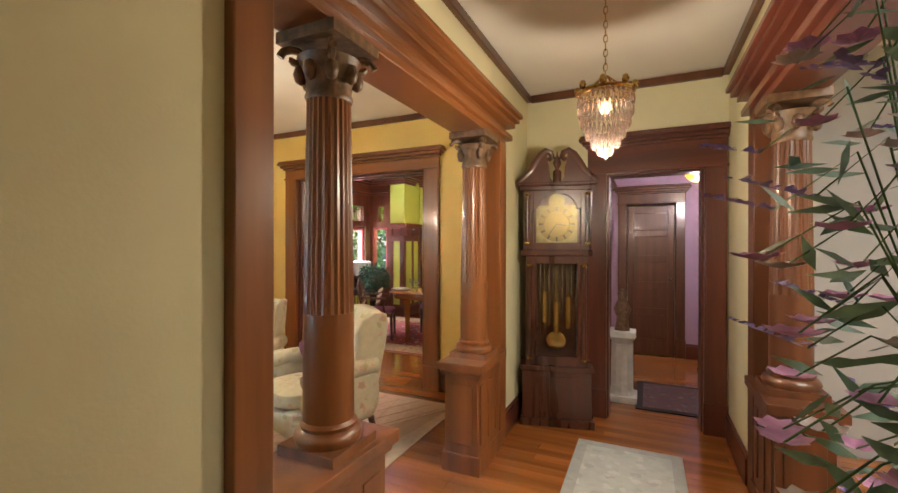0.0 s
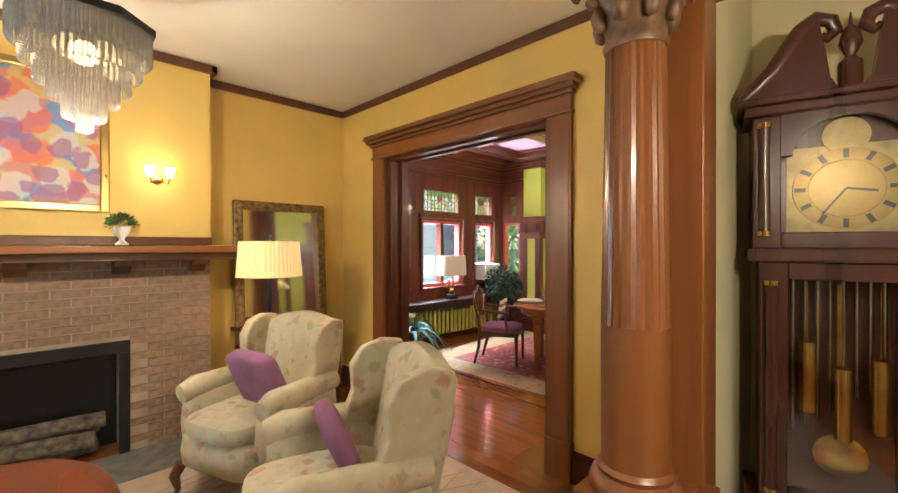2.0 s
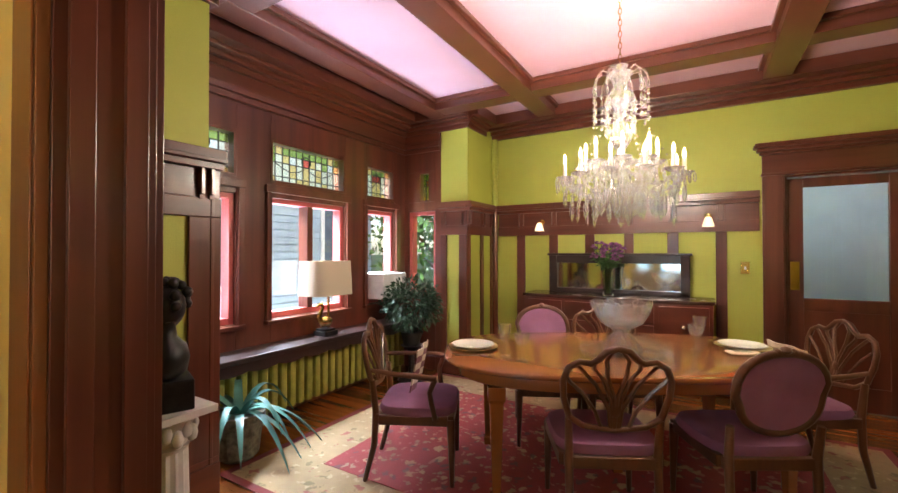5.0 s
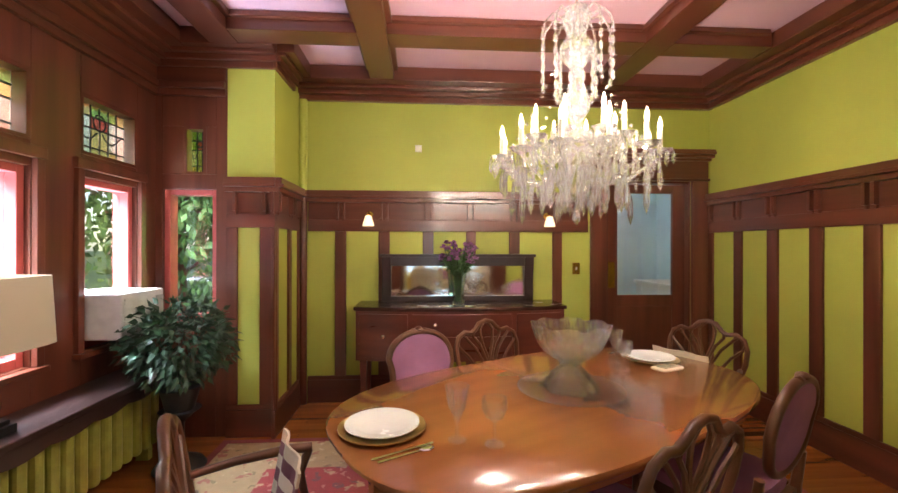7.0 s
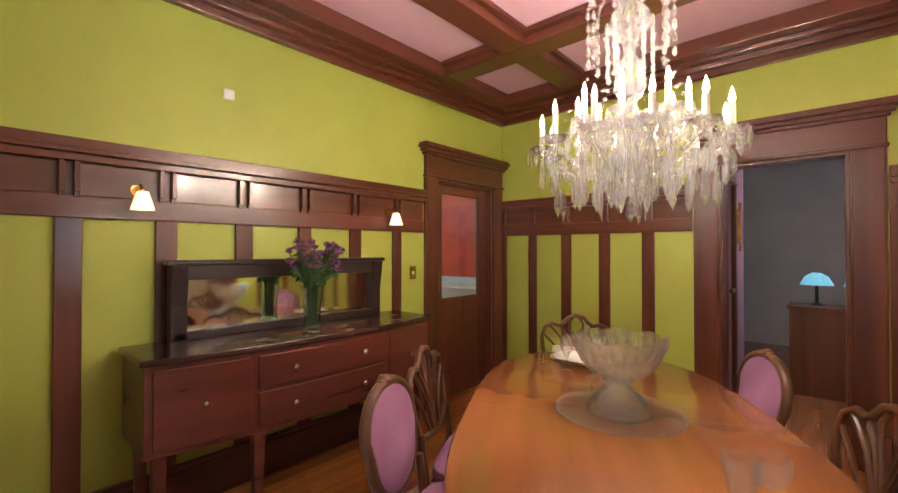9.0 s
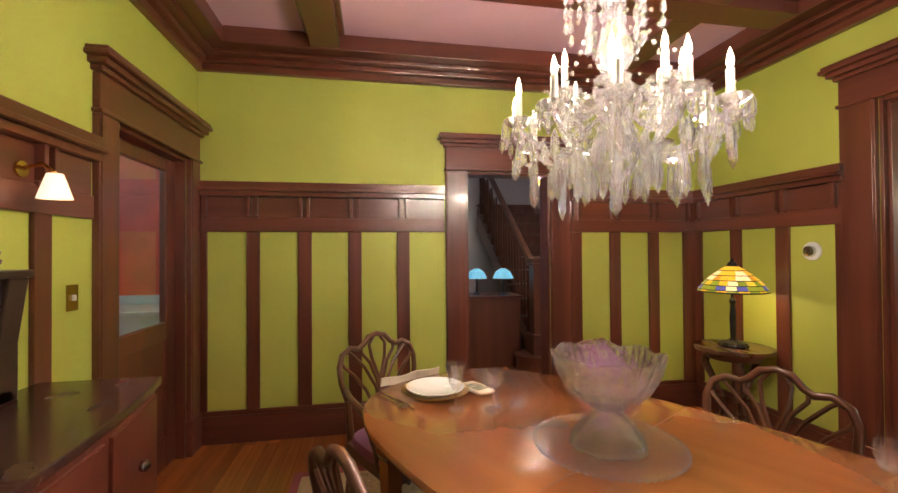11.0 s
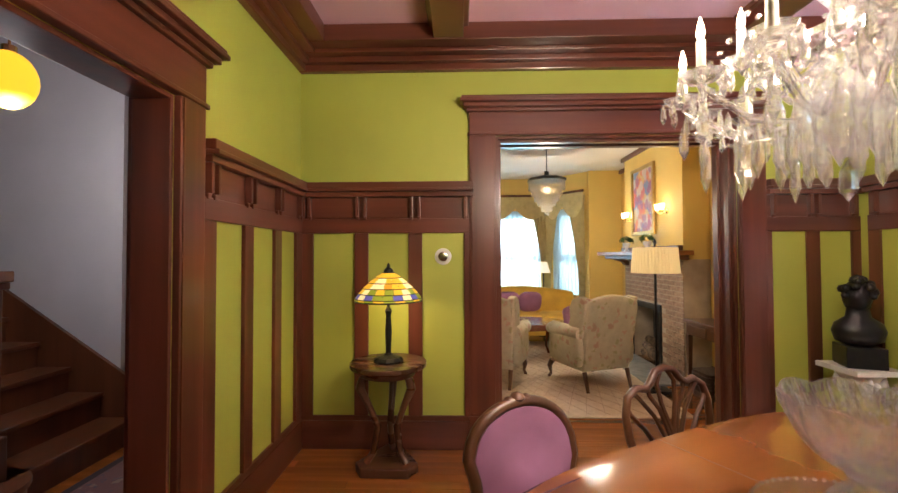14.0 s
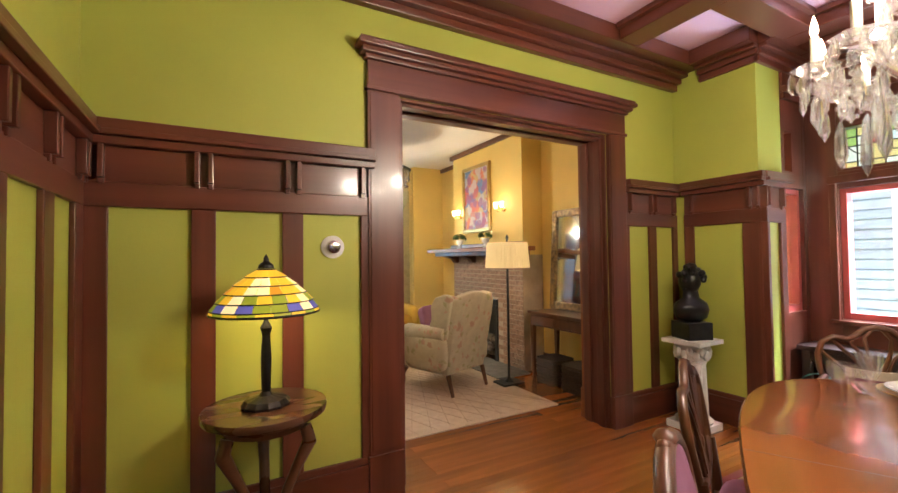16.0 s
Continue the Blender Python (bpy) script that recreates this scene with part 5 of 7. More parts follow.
b.prism([(-0.17 + 0.33, 0.915), (0.22, 0.915), (0.22, 1.31), (0.13, 1.31), (0.16, 1.1)], -0.68, -0.60, "x").prism([(0.16, 0.915), (0.22, 0.915), (0.22, 1.31), (0.13, 1.31), (0.16, 1.1)], 0.60, 0.68, "x")
b.put("mirror_frame", DKF, sb, bevel=0.005)
B().box(-0.60, 0.60, 0.195, 0.20, 0.96, 1.23).put("mirror", MIRROR, sb)

# flowers on the sideboard
STEMG = mat("stem_green", (0.06, 0.14, 0.03), 0.6, var=0.3)
MUM = mat("purple_chrysanthemum", (0.30, 0.10, 0.26), 0.8, var=0.35, scale=40)


def flower_vase(m):
    t = thing("flower_vase", m, "tall glass vase of purple chrysanthemums", "vase")
    B().lathe([(0.05, 0.0), (0.055, 0.01), (0.047, 0.06), (0.05, 0.14), (0.066, 0.265), (0.062, 0.265), (0.046, 0.14), (0.043, 0.06), (0.045, 0.015), (0.003, 0.012)], seg=24).put("vase", glass("green_tinted_glass", (0.8, 0.93, 0.85), 0.03), t, smooth=True)
    r = random.Random(3)
    st, fl, lf = B(), B(), B()
    for k in range(46):
        a, d, z = r.uniform(0, 6.28), 0.16 * math.sqrt(r.random()), r.uniform(0.40, 0.56)
        e = Vector((d * math.cos(a), d * math.sin(a), z - d * 0.4))
        st.tube([(0.02 * math.cos(a), 0.02 * math.sin(a), 0.03), (0.03 * math.cos(a), 0.03 * math.sin(a), 0.25), e], 0.003, 5)
        for p in range(34):
            b1, b2 = r.uniform(0, 6.28), r.uniform(0, 1.5)
            v = Vector((math.cos(b1) * math.sin(b2), math.sin(b1) * math.sin(b2), math.cos(b2)))
            s = v.orthogonal().normalized() * 0.007
            q = e + v * r.uniform(0.020, 0.034)
            fl.bm.faces.new([fl.bm.verts.new(w) for w in (e - s * 0.4, e + s * 0.4, q + s, q - s)])
        for p in range(6):
            q = e.lerp(Vector((0, 0, 0.24)), r.uniform(0.15, 0.8))
            v = Vector((r.gauss(0, 1), r.gauss(0, 1), r.gauss(0, 0.6))).normalized()
            s = v.orthogonal().normalized() * 0.010
            lf.bm.faces.new([lf.bm.verts.new(w) for w in (q, q + v * 0.025 + s, q + v * 0.055, q + v * 0.025 - s)])
    st.put("stems", STEMG, t)
    fl.put("blooms", MUM, t, kind="stuff")
    lf.put("foliage", STEMG, t, kind="stuff")


flower_vase(pose(-2.88, 8.02, 0.918))
mt = thing("mirror_tray", pose(-2.88, 8.02, 0.9155), "round mirrored tray under a vase", "tray")
B().lathe([(0.16, 0), (0.16, 0.002)], seg=32).put("glass", MIRROR, mt)

# wall sconces over the sideboard
SHADEG = glow("frosted_lamp_glass", (1.0, 0.80, 0.55), 0.7)


def wall_sconce(x):
    s = thing("wall_sconce", pose(x, 8.366, 1.66), "small brass wall sconce with a frosted glass shade", "sconce", "dining sconces")
    B().lathe([(0.03, 0), (0.03, 0.01)], m=pose(0, 0, 0.03, 90), seg=16).tube([(0, 0, 0.03), (0, -0.07, 0.05), (0, -0.11, 0.02)], 0.008, 6).put("arm", BRASS, s, smooth=True)
    B().lathe([(0.024, 0.0), (0.034, -0.03), (0.052, -0.09), (0.049, -0.09), (0.02, -0.002)], (0, -0.11, 0.015), 16).put("shade", SHADEG, s, smooth=True)


wall_sconce(-3.66)
wall_sconce(-2.03)
# pipe in the corner
p = thing("riser_pipe", pose(-4.245, 8.335, 0), "vertical heating pipe painted to match the wall", "pipe")
B().lathe([(0.035, 1.9), (0.035, 2.71)], seg=16).put("upper_pipe", GREEN, p, smooth=True)
B().lathe([(0.035, 0.0), (0.035, 1.9)], seg=16).put("lower_pipe", DARK, p, smooth=True)
# switches, detector, thermostat
for x, z, w, h in ((-1.74, 1.20, 0.035, 0.055), (-1.72, 0.32, 0.035, 0.055)):
    s = thing("switch_plate", pose(x, 8.356, z), "brass switch plate on the wainscot panel", "switch", "switch plates")
    B().box(-w, w, 0.018, 0.024, -h, h).put("plate", BRASS, s, bevel=0.002)
    B().box(-0.006, 0.006, 0.008, 0.018, -0.012, 0.012).put("toggle", PLASTER, s)
s = thing("alarm_sensor", pose(-3.22, 8.38, 2.30), "small white sensor box on the green wall", "sensor")
B().box(-0.03, 0.03, -0.02, 0, -0.03, 0.03).put("case", PLASTER, s, bevel=0.005)
s = thing("thermostat", pose(-1.47, 4.282, 1.37), "round white thermostat on the green panel", "thermostat")
B().lathe([(0.06, 0), (0.06, 0.012), (0.055, 0.016)], m=pose(0, 0, 0, -90), seg=28).put("plate", PLASTER, s, smooth=True)
B().lathe([(0.036, 0.016), (0.034, 0.04), (0.02, 0.045)], m=pose(0, 0, 0, -90), seg=24).put("dial", SILVER, s, smooth=True)

# radiator and its cover
RADG = mat("olive_radiator_paint", (0.34, 0.33, 0.06), 0.4, var=0.12, scale=12)
rd = thing("radiator", pose(-5.02, 6.25, 0), "olive green cast iron column radiator under the shelf", "radiator")
for k in range(27):
    y = -1.12 + k * 0.086
    B().box(-0.06, 0.09, y, y + 0.062, 0.10, 0.50).put("section", RADG, rd, bevel=0.02)
B().tube([(0.015, -1.1, 0.15), (0.015, 1.2, 0.15)], 0.025, 8).box(-0.03, 0.05, -1.08, -1.04, 0, 0.12).box(-0.03, 0.05, 1.12, 1.16, 0, 0.12).put("pipe", RADG, rd)
rs = thing("radiator_shelf", pose(-5.0, 6.25, 0), "dark wood shelf with scalloped apron over the radiator", "shelf")
B().box(-0.128, 0.17, -1.30, 1.28, 0.575, 0.61).put("top", DKF, rs, bevel=0.006)
pts = [(-1.28, 0.575)] + [(-1.28 + 2.54 * j / 60, 0.505 - 0.018 * abs(math.sin(j * math.pi / 6))) for j in range(61)] + [(1.26, 0.575)]
B().prism(pts, 0.12, 0.145, "x").put("apron", DKF, rs)
for y in (-1.25, 1.23):
    B().box(0.10, 0.15, y - 0.03, y + 0.03, 0, 0.575).put("leg", DKF, rs, bevel=0.005)

# swan lamp
SHADEW = glow("lit_linen_shade", (0.50, 0.42, 0.30), 0.06)
sl_ = thing("swan_lamp", pose(-4.98, 6.32, 0.61), "table lamp with a bronze swan base and linen shade", "lamp")
B().box(-0.075, 0.075, -0.075, 0.075, 0.0, 0.04).box(-0.06, 0.06, -0.06, 0.06, 0.04, 0.06).put("plinth", BRONZE, sl_, bevel=0.004)
b = B().ball((0, 0, 0.12), 0.06, 14, sx=0.8, sy=1.2, sz=0.8)
b.tube([(0, -0.06, 0.13), (0, -0.085, 0.17), (0, -0.06, 0.21), (0, -0.035, 0.25), (0, -0.05, 0.285), (0, -0.085, 0.275), (0, -0.11, 0.25)], [0.03, 0.022, 0.017, 0.015, 0.017, 0.014, 0.004], 8)
b.put("swan", BRASS, sl_, smooth=True)
B().lathe([(0.012, 0.06), (0.012, 0.62)], (0, 0.03, 0), 8).put("rod", BRASS, sl_, smooth=True)
b = B()
b.rings([[(x * s, y * s, z) for x, y in oval(0.17, 0.22, 28, 4)] for s, z in ((1.0, 0.36), (0.97, 0.50), (0.93, 0.66), (0.91, 0.66), (0.95, 0.50), (0.98, 0.362))], cap=False, closed=True)
b.put("shade", SHADEW, sl_, smooth=True)

# air conditioner in the window
ac = thing("air_conditioner", pose(-5.13, 7.26, 0.85), "white window air conditioner", "air conditioner")
B().box(-0.2, 0.20, -0.20, 0.20, 0, 0.27).put("case", PLASTER, ac, bevel=0.01)
for k in range(9):
    B().box(0.2, 0.207, -0.18, 0.10, 0.05 + k * 0.022, 0.062 + k * 0.022).put("louvre", PLASTER, ac)
B().box(0.2, 0.208, 0.115, 0.185, 0.05, 0.23).put("control_panel", mat("grey_plastic", (0.4, 0.4, 0.4), 0.5), ac)
cb = thing("power_cord", pose(0, 0, 0), "white power cord hanging from the air conditioner", "cord")
B().tube([(-4.93, 7.2, 0.87), (-4.87, 7.22, 0.74), (-4.82, 7.3, 0.62), (-4.80, 7.36, 0.4), (-4.78, 7.4, 0.05), (-4.7, 7.3, 0.02)], 0.006, 6).put("cable", PLASTER, cb, smooth=True)

# ficus on a stand
PLANTG = mat("dark_glossy_leaf", (0.035, 0.09, 0.04), 0.4, var=0.35, scale=15)


def ficus(m):
    t = thing("ficus_plant", m, "bushy dark green ficus in a pot on a stand", "plant")
    B().lathe([(0.11, 0), (0.15, 0.02), (0.13, 0.05), (0.03, 0.10), (0.025, 0.30), (0.09, 0.36), (0.12, 0.38)], seg=20).put("stand", BRONZE, t, smooth=True)
    B().lathe([(0.08, 0.38), (0.11, 0.50), (0.12, 0.52), (0.10, 0.52), (0.01, 0.50)], seg=20).put("pot", BRONZE, t, smooth=True)
    r = random.Random(8)
    lf, st = B(), B()
    for k in range(16):
        a, e = r.uniform(0, 6.28), r.uniform(0.1, 0.28)
        st.tube([(0, 0, 0.5), (e * 0.5 * math.cos(a), e * 0.5 * math.sin(a), 0.7), (e * math.cos(a), e * math.sin(a), r.uniform(0.6, 0.98))], 0.004, 5)
    for k in range(1300):
        v = Vector((r.gauss(0, 1), r.gauss(0, 1), r.gauss(0, 1))).normalized()
        p = Vector((0, 0, 0.80)) + Vector((v.x * 0.30, v.y * 0.30, v.z * 0.26)) * r.uniform(0.45, 1.08)
        d = (v + Vector((r.gauss(0, .5), r.gauss(0, .5), -0.6 + r.gauss(0, .3)))).normalized()
        s = d.cross(Vector((r.gauss(0, 1), r.gauss(0, 1), r.gauss(0, 1)))).normalized()
        L, w = r.uniform(0.045, 0.075), r.uniform(0.014, 0.022)
        n = d.cross(s) * 0.006
        lf.bm.faces.new([lf.bm.verts.new(q) for q in (p, p + d * L * 0.35 + s * w + n, p + d * L, p + d * L * 0.35 - s * w + n)])
    lf.put("leaves", PLANTG, t, kind="stuff")
    st.put("branches", BROWN, t)


ficus(pose(-4.70, 7.24, 0.0))


# blue-green strap-leaved plant
def strap_plant(m):
    t = thing("strap_leaf_plant", m, "blue-green strap-leaved plant in a stone pot", "plant")
    B().lathe([(0.10, 0), (0.13, 0.03), (0.15, 0.22), (0.17, 0.26), (0.17, 0.30), (0.14, 0.30), (0.01, 0.27)], seg=24, flute=0.03).put("pot", mat("weathered_stone_pot", (0.28, 0.25, 0.21), 0.85, var=0.3, scale=25, bump=0.6), t)
    r = random.Random(5)
    G2 = mat("blue_green_leaf", (0.08, 0.24, 0.20), 0.4, var=0.2, scale=8)
    for k in range(22):
        a = k * 2.4 + r.uniform(-0.2, 0.2)
        L, up = r.uniform(0.42, 0.62), r.uniform(0.15, 1.2)
        d = Vector((math.cos(a), math.sin(a), 0))
        s = Vector((-math.sin(a), math.cos(a), 0))
        b = B()
        rs = []
        for j in range(9):
            u = j / 8
            p = d * (0.04 + L * u * (0.95 - 0.3 * min(1, up))) + Vector((0, 0, 0.29 + L * (up * u - (0.7 + 0.4 * up) * u * u)))
            w = 0.030 * (1 - u) ** 0.6 + 0.001
            n = Vector((0, 0, 0.004))
            rs.append([p - s * w + n * 2, p - n, p + s * w + n * 2, p + n * 0.4])
        b.rings(rs)
        b.put("leaf", G2, t, smooth=True)


strap_plant(pose(-4.72, 5.32, 0.0))

# bust on a column
pc = thing("column_pedestal", pose(-4.11, 4.58, 0), "white plaster fluted column pedestal with leafy capital", "pedestal")
B().box(-0.135, 0.135, -0.135, 0.135, 0, 0.05).lathe([(0.125, 0.05), (0.13, 0.07), (0.11, 0.09)], seg=24).put("base", PLASTER, pc, smooth=True)
B().lathe([(0.10, 0.09), (0.09, 0.49)], seg=32, flute=0.09).put("shaft", PLASTER, pc)
b = B().lathe([(0.09, 0.49), (0.10, 0.51), (0.09, 0.52), (0.11, 0.60), (0.13, 0.64)], seg=24).box(-0.15, 0.15, -0.15, 0.15, 0.64, 0.67)
for k in range(16):
    a = k * math.pi / 8
    b.ball((0.108 * math.cos(a), 0.108 * math.sin(a), 0.555 + 0.03 * (k % 2)), 0.025, 8, sz=1.6)
b.put("capital", PLASTER, pc, smooth=True)
bu = thing("bust", pose(-4.11, 4.58, 0.67, 0, 0, -20), "dark bronze classical bust on a square plinth", "bust")
B().box(-0.10, 0.10, -0.10, 0.10, 0, 0.13).put("plinth", BRONZE, bu, bevel=0.006)
b = B()
b.lathe([(0.06, 0.13), (0.11, 0.16), (0.125, 0.22), (0.11, 0.27), (0.06, 0.31), (0.052, 0.36), (0.06, 0.38)], seg=20, sx=1.1, sy=0.75)
b.ball((0, -0.01, 0.44), 0.085, 20, sx=0.85, sy=1.05, sz=1.2)
b.ball((0, -0.10, 0.43), 0.016, 8, sz=1.8)
rr = random.Random(2)
for k in range(46):
    a, e = rr.uniform(0, 6.28), rr.uniform(-0.2, 1.5)
    if math.sin(a) < -0.55 and e < 0.5:
        continue
    b.ball((0.078 * math.cos(a) * math.cos(e), 0.01 + 0.092 * math.sin(a) * math.cos(e), 0.46 + 0.09 * math.sin(e)), rr.uniform(0.018, 0.028), 7)
b.put("head", BRONZE, bu, smooth=True)

# corner table and leaded glass lamp
ct = thing("side_table", pose(-1.12, 4.56, 0), "round dark walnut side table on scrolled legs", "table")
TW = mat("dark_walnut_table", (0.12, 0.045, 0.022), 0.28, var=0.25, scale=9, stretch=(0.2, 1, 1), coat=0.4)
slab(B(), oval(0.25, 0.25, 40, 2), 0.655, 0.685).put("top", TW, ct, smooth=True)
B().lathe([(0.17, 0.60), (0.20, 0.655)], seg=32).put("apron", TW, ct, smooth=True)
for k in range(3):
    a = k * 2.094 + 0.5
    d = Vector((math.cos(a), math.sin(a), 0))
    B().tube([d * r + Vector((0, 0, z)) for r, z in ((0.17, 0.60), (0.19, 0.54), (0.13, 0.42), (0.07, 0.28), (0.10, 0.12), (0.15, 0.06))], [0.026, 0.030, 0.022, 0.022, 0.02, 0.024], 8).put("leg", TW, ct, smooth=True)
tri = [(0.21 * math.cos(0.5 + k * 2.094 + o), 0.21 * math.sin(0.5 + k * 2.094 + o)) for k in range(3) for o in (-0.25, 0.25)]
B().prism(tri, 0.0, 0.06, "z").put("plinth", TW, ct, bevel=0.008)
tl = thing("leaded_glass_lamp", pose(-1.12, 4.56, 0.685), "lit leaded glass lamp with yellow and blue flowers", "lamp")
B().lathe([(0.095, 0), (0.10, 0.012), (0.085, 0.03), (0.03, 0.045), (0.018, 0.06), (0.022, 0.20), (0.016, 0.30), (0.024, 0.33), (0.01, 0.36), (0.008, 0.55)], seg=24, flute=0.06).put("base", BRONZE, tl)
LG = [glow("lamp_glass_" + n, c, e) for n, c, e in (("yellow", (0.80, 0.45, 0.03), 0.42), ("cream", (0.85, 0.70, 0.36), 0.45), ("blue", (0.12, 0.12, 0.42), 0.30), ("green", (0.30, 0.34, 0.03), 0.28), ("amber", (0.62, 0.27, 0.02), 0.40))]
prof = [(0.038, 0.580), (0.085, 0.548), (0.128, 0.514), (0.164, 0.480), (0.194, 0.446), (0.216, 0.414), (0.219, 0.398)]
rr = random.Random(6)
N_CELL = 20
piece_mesh = {}


def glass_piece(j, g):
    """One bent pane of row j in glass g, as a shared mesh."""
    if (j, g) not in piece_mesh:
        (r0, z0), (r1, z1) = prof[j], prof[j + 1]
        w = 2 * math.pi * 0.94 / N_CELL
        bb = B()
        outer = [(r0, z0 - 0.002, 0), (r0, z0 - 0.002, w / 2), (r0, z0 - 0.002, w), (r1, z1 + 0.002, w), (r1, z1 + 0.002, w / 2), (r1, z1 + 0.002, 0)]
        bb.rings([[((r - d) * math.cos(a), (r - d) * math.sin(a), z) for r, z, a in outer] for d in (0.0, 0.003)])
        bmesh.ops.recalc_face_normals(bb.bm, faces=bb.bm.faces)
        me = bpy.data.meshes.new("glass_piece")
        bb.bm.to_mesh(me)
        bb.bm.free()
        me.materials.append(LG[g])
        piece_mesh[(j, g)] = me
    return piece_mesh[(j, g)]


for j in range(6):
    for k in range(N_CELL):
        f = k % 5
        g = (0, 0 if f < 3 else 1, 4 if f == 0 else (0 if f < 3 else 1), (3 if f in (0, 3) else (1 if f == 2 else 0)), (2 if f in (1, 3) else (1 if f == 2 else 3)), 3 if k % 2 else 0)[j]
        o = new("glass_piece", glass_piece(j, g))
        o.matrix_basis = pose(0, 0, 0, 0, 0, 360 * (k + 0.15 * (j % 2)) / N_CELL)
        o.parent = tl
b = B()
b.lathe([(0.033, 0.585), (0.03, 0.60), (0.012, 0.615), (0.01, 0.63), (0.002, 0.645)], seg=14)
for j in range(7):
    r, z = prof[j]
    b.tube([(r * math.cos(a), r * math.sin(a), z) for a in (2 * math.pi * k / 32 for k in range(32))], 0.003 if j < 6 else 0.005, 5, closed=True)
b.put("cap_and_cames", BRONZE, tl)
lamp("leaded_lamp_light", "POINT", pose(-1.12, 4.56, 1.12), 3, (1.0, 0.82, 0.5), 0.04)
lamp("swan_lamp_light", "POINT", pose(-4.98, 6.35, 1.12), 1.2, WARM, 0.05)


# ---- living room things ----
# chimney breast of brick with mantel
cbm = B()
cbm.box(-4.288, -4.0, 1.1, 1.36, 0, 1.33).box(-4.288, -4.0, 2.16, 2.7, 0, 1.33).box(-4.288, -4.0, 1.36, 2.16, 0.74, 1.33)
fire = structure(cbm, "chimney_base", MORTAR, "buff brick fireplace front with pale mortar joints")
structure(B().box(-4.288, -4.0, 1.1, 2.7, 1.33, H), "wall_chimney_breast", YELLOW, "golden yellow plaster chimney breast")
structure(B().box(-4.288, -4.27, 1.36, 2.16, 0, 0.74), "firebox_back", BLACK, "soot-black firebox")
structure(B().box(-4.0, -3.55, 1.0, 2.8, 0.0, 0.02), "hearth", mat("grey_hearth_tile", (0.22, 0.21, 0.19), 0.5, var=0.2, scale=12), "grey tiled hearth", bevel=0.004)
structure(B().box(-4.0, -3.975, 1.32, 2.20, 0.70, 0.78).box(-4.0, -3.975, 1.32, 1.38, 0, 0.70).box(-4.0, -3.975, 2.14, 2.20, 0, 0.70), "firebox_surround", BLACK, "black iron firebox surround", bevel=0.004)
mn = thing("mantel_shelf", pose(-4.0, 1.9, 1.355), "golden oak mantel shelf on carved brackets", "mantel")
B().box(0.0, 0.34, -1.02, 1.02, 0.02, 0.07).put("shelf", OAKH, mn, bevel=0.008)
B().box(0.0, 0.26, -0.92, 0.92, -0.03, 0.02).box(0, 0.06, -0.80, 0.80, 0.07, 0.13).put("moulding", BROWN, mn, bevel=0.006)
for y in (-0.7, -0.25, 0.25, 0.7):
    B().prism([(0, -0.12), (0.05, -0.12), (0.09, -0.07), (0.22, -0.03), (0, -0.03)], y - 0.05, y + 0.05).put("bracket", BROWN, mn, bevel=0.004)
lg = thing("fire_log", pose(-4.12, 1.76, 0.07, 90, 0, 8), "stacked birch logs in the cold fireplace", "log", "fire logs")
LOG = mat("birch_bark", (0.22, 0.17, 0.12), 0.9, var=0.35, scale=18, bump=0.6)
B().lathe([(0.05, -0.28), (0.055, -0.1), (0.05, 0.28)], seg=12).put("bark", LOG, lg, smooth=True)
for k, (x, y, z, r) in enumerate(((-4.06, 1.74, 0.16, -12), (-4.17, 1.78, 0.17, 15), (-4.11, 1.8, 0.25, -5))):
    copy_thing(lg, pose(x, y, z, 90, 0, r))
# picture
pi = thing("painting", pose(-3.995, 1.75, 2.09), "colourful abstract painting in a gilt frame", "painting")
B().box(0, 0.035, -0.34, -0.29, -0.45, 0.45).box(0, 0.035, 0.29, 0.34, -0.45, 0.45).box(0, 0.035, -0.29, 0.29, -0.45, -0.40).box(0, 0.035, -0.29, 0.29, 0.40, 0.45).put("frame", GOLD, pi, bevel=0.008)
PAINT = pattern("abstract_paint", (0.16, 0.25, 0.46), [(0.62, 0.20, 0.08), (0.60, 0.42, 0.12), (0.62, 0.12, 0.07), (0.50, 0.48, 0.45), (0.28, 0.10, 0.22)], 4.0, 0.5, size=0.42)
B().box(0, 0.014, -0.29, 0.29, -0.40, 0.40).put("canvas", PAINT, pi)
# mantel sconces
SHADEL = glow("lit_opal_shade", (1.0, 0.80, 0.50), 4.0)
for y in (1.33, 2.36):
    s = thing("mantel_sconce", pose(-4.0, y, 1.89), "brass wall sconce with two glowing glass cups", "sconce", "mantel sconces")
    B().lathe([(0.035, 0), (0.035, 0.012), (0.02, 0.02)], m=pose(0, 0, 0, 0, 90, 0), seg=16).tube([(0.01, 0, 0), (0.07, -0.05, -0.03), (0.09, -0.06, 0.01)], 0.007, 6).tube([(0.01, 0, 0), (0.07, 0.05, -0.03), (0.09, 0.06, 0.01)], 0.007, 6).put("arm", BRASS, s, smooth=True)
    for q in (-0.06, 0.06):
        B().lathe([(0.015, 0.0), (0.024, 0.02), (0.030, 0.07), (0.027, 0.07), (0.012, 0.004)], (0.09, q, 0.01), 14).put("shade", SHADEL, s, smooth=True)
    lamp("mantel_sconce_light", "POINT", pose(-3.89, y, 1.95), 1.1, WARM, 0.05)
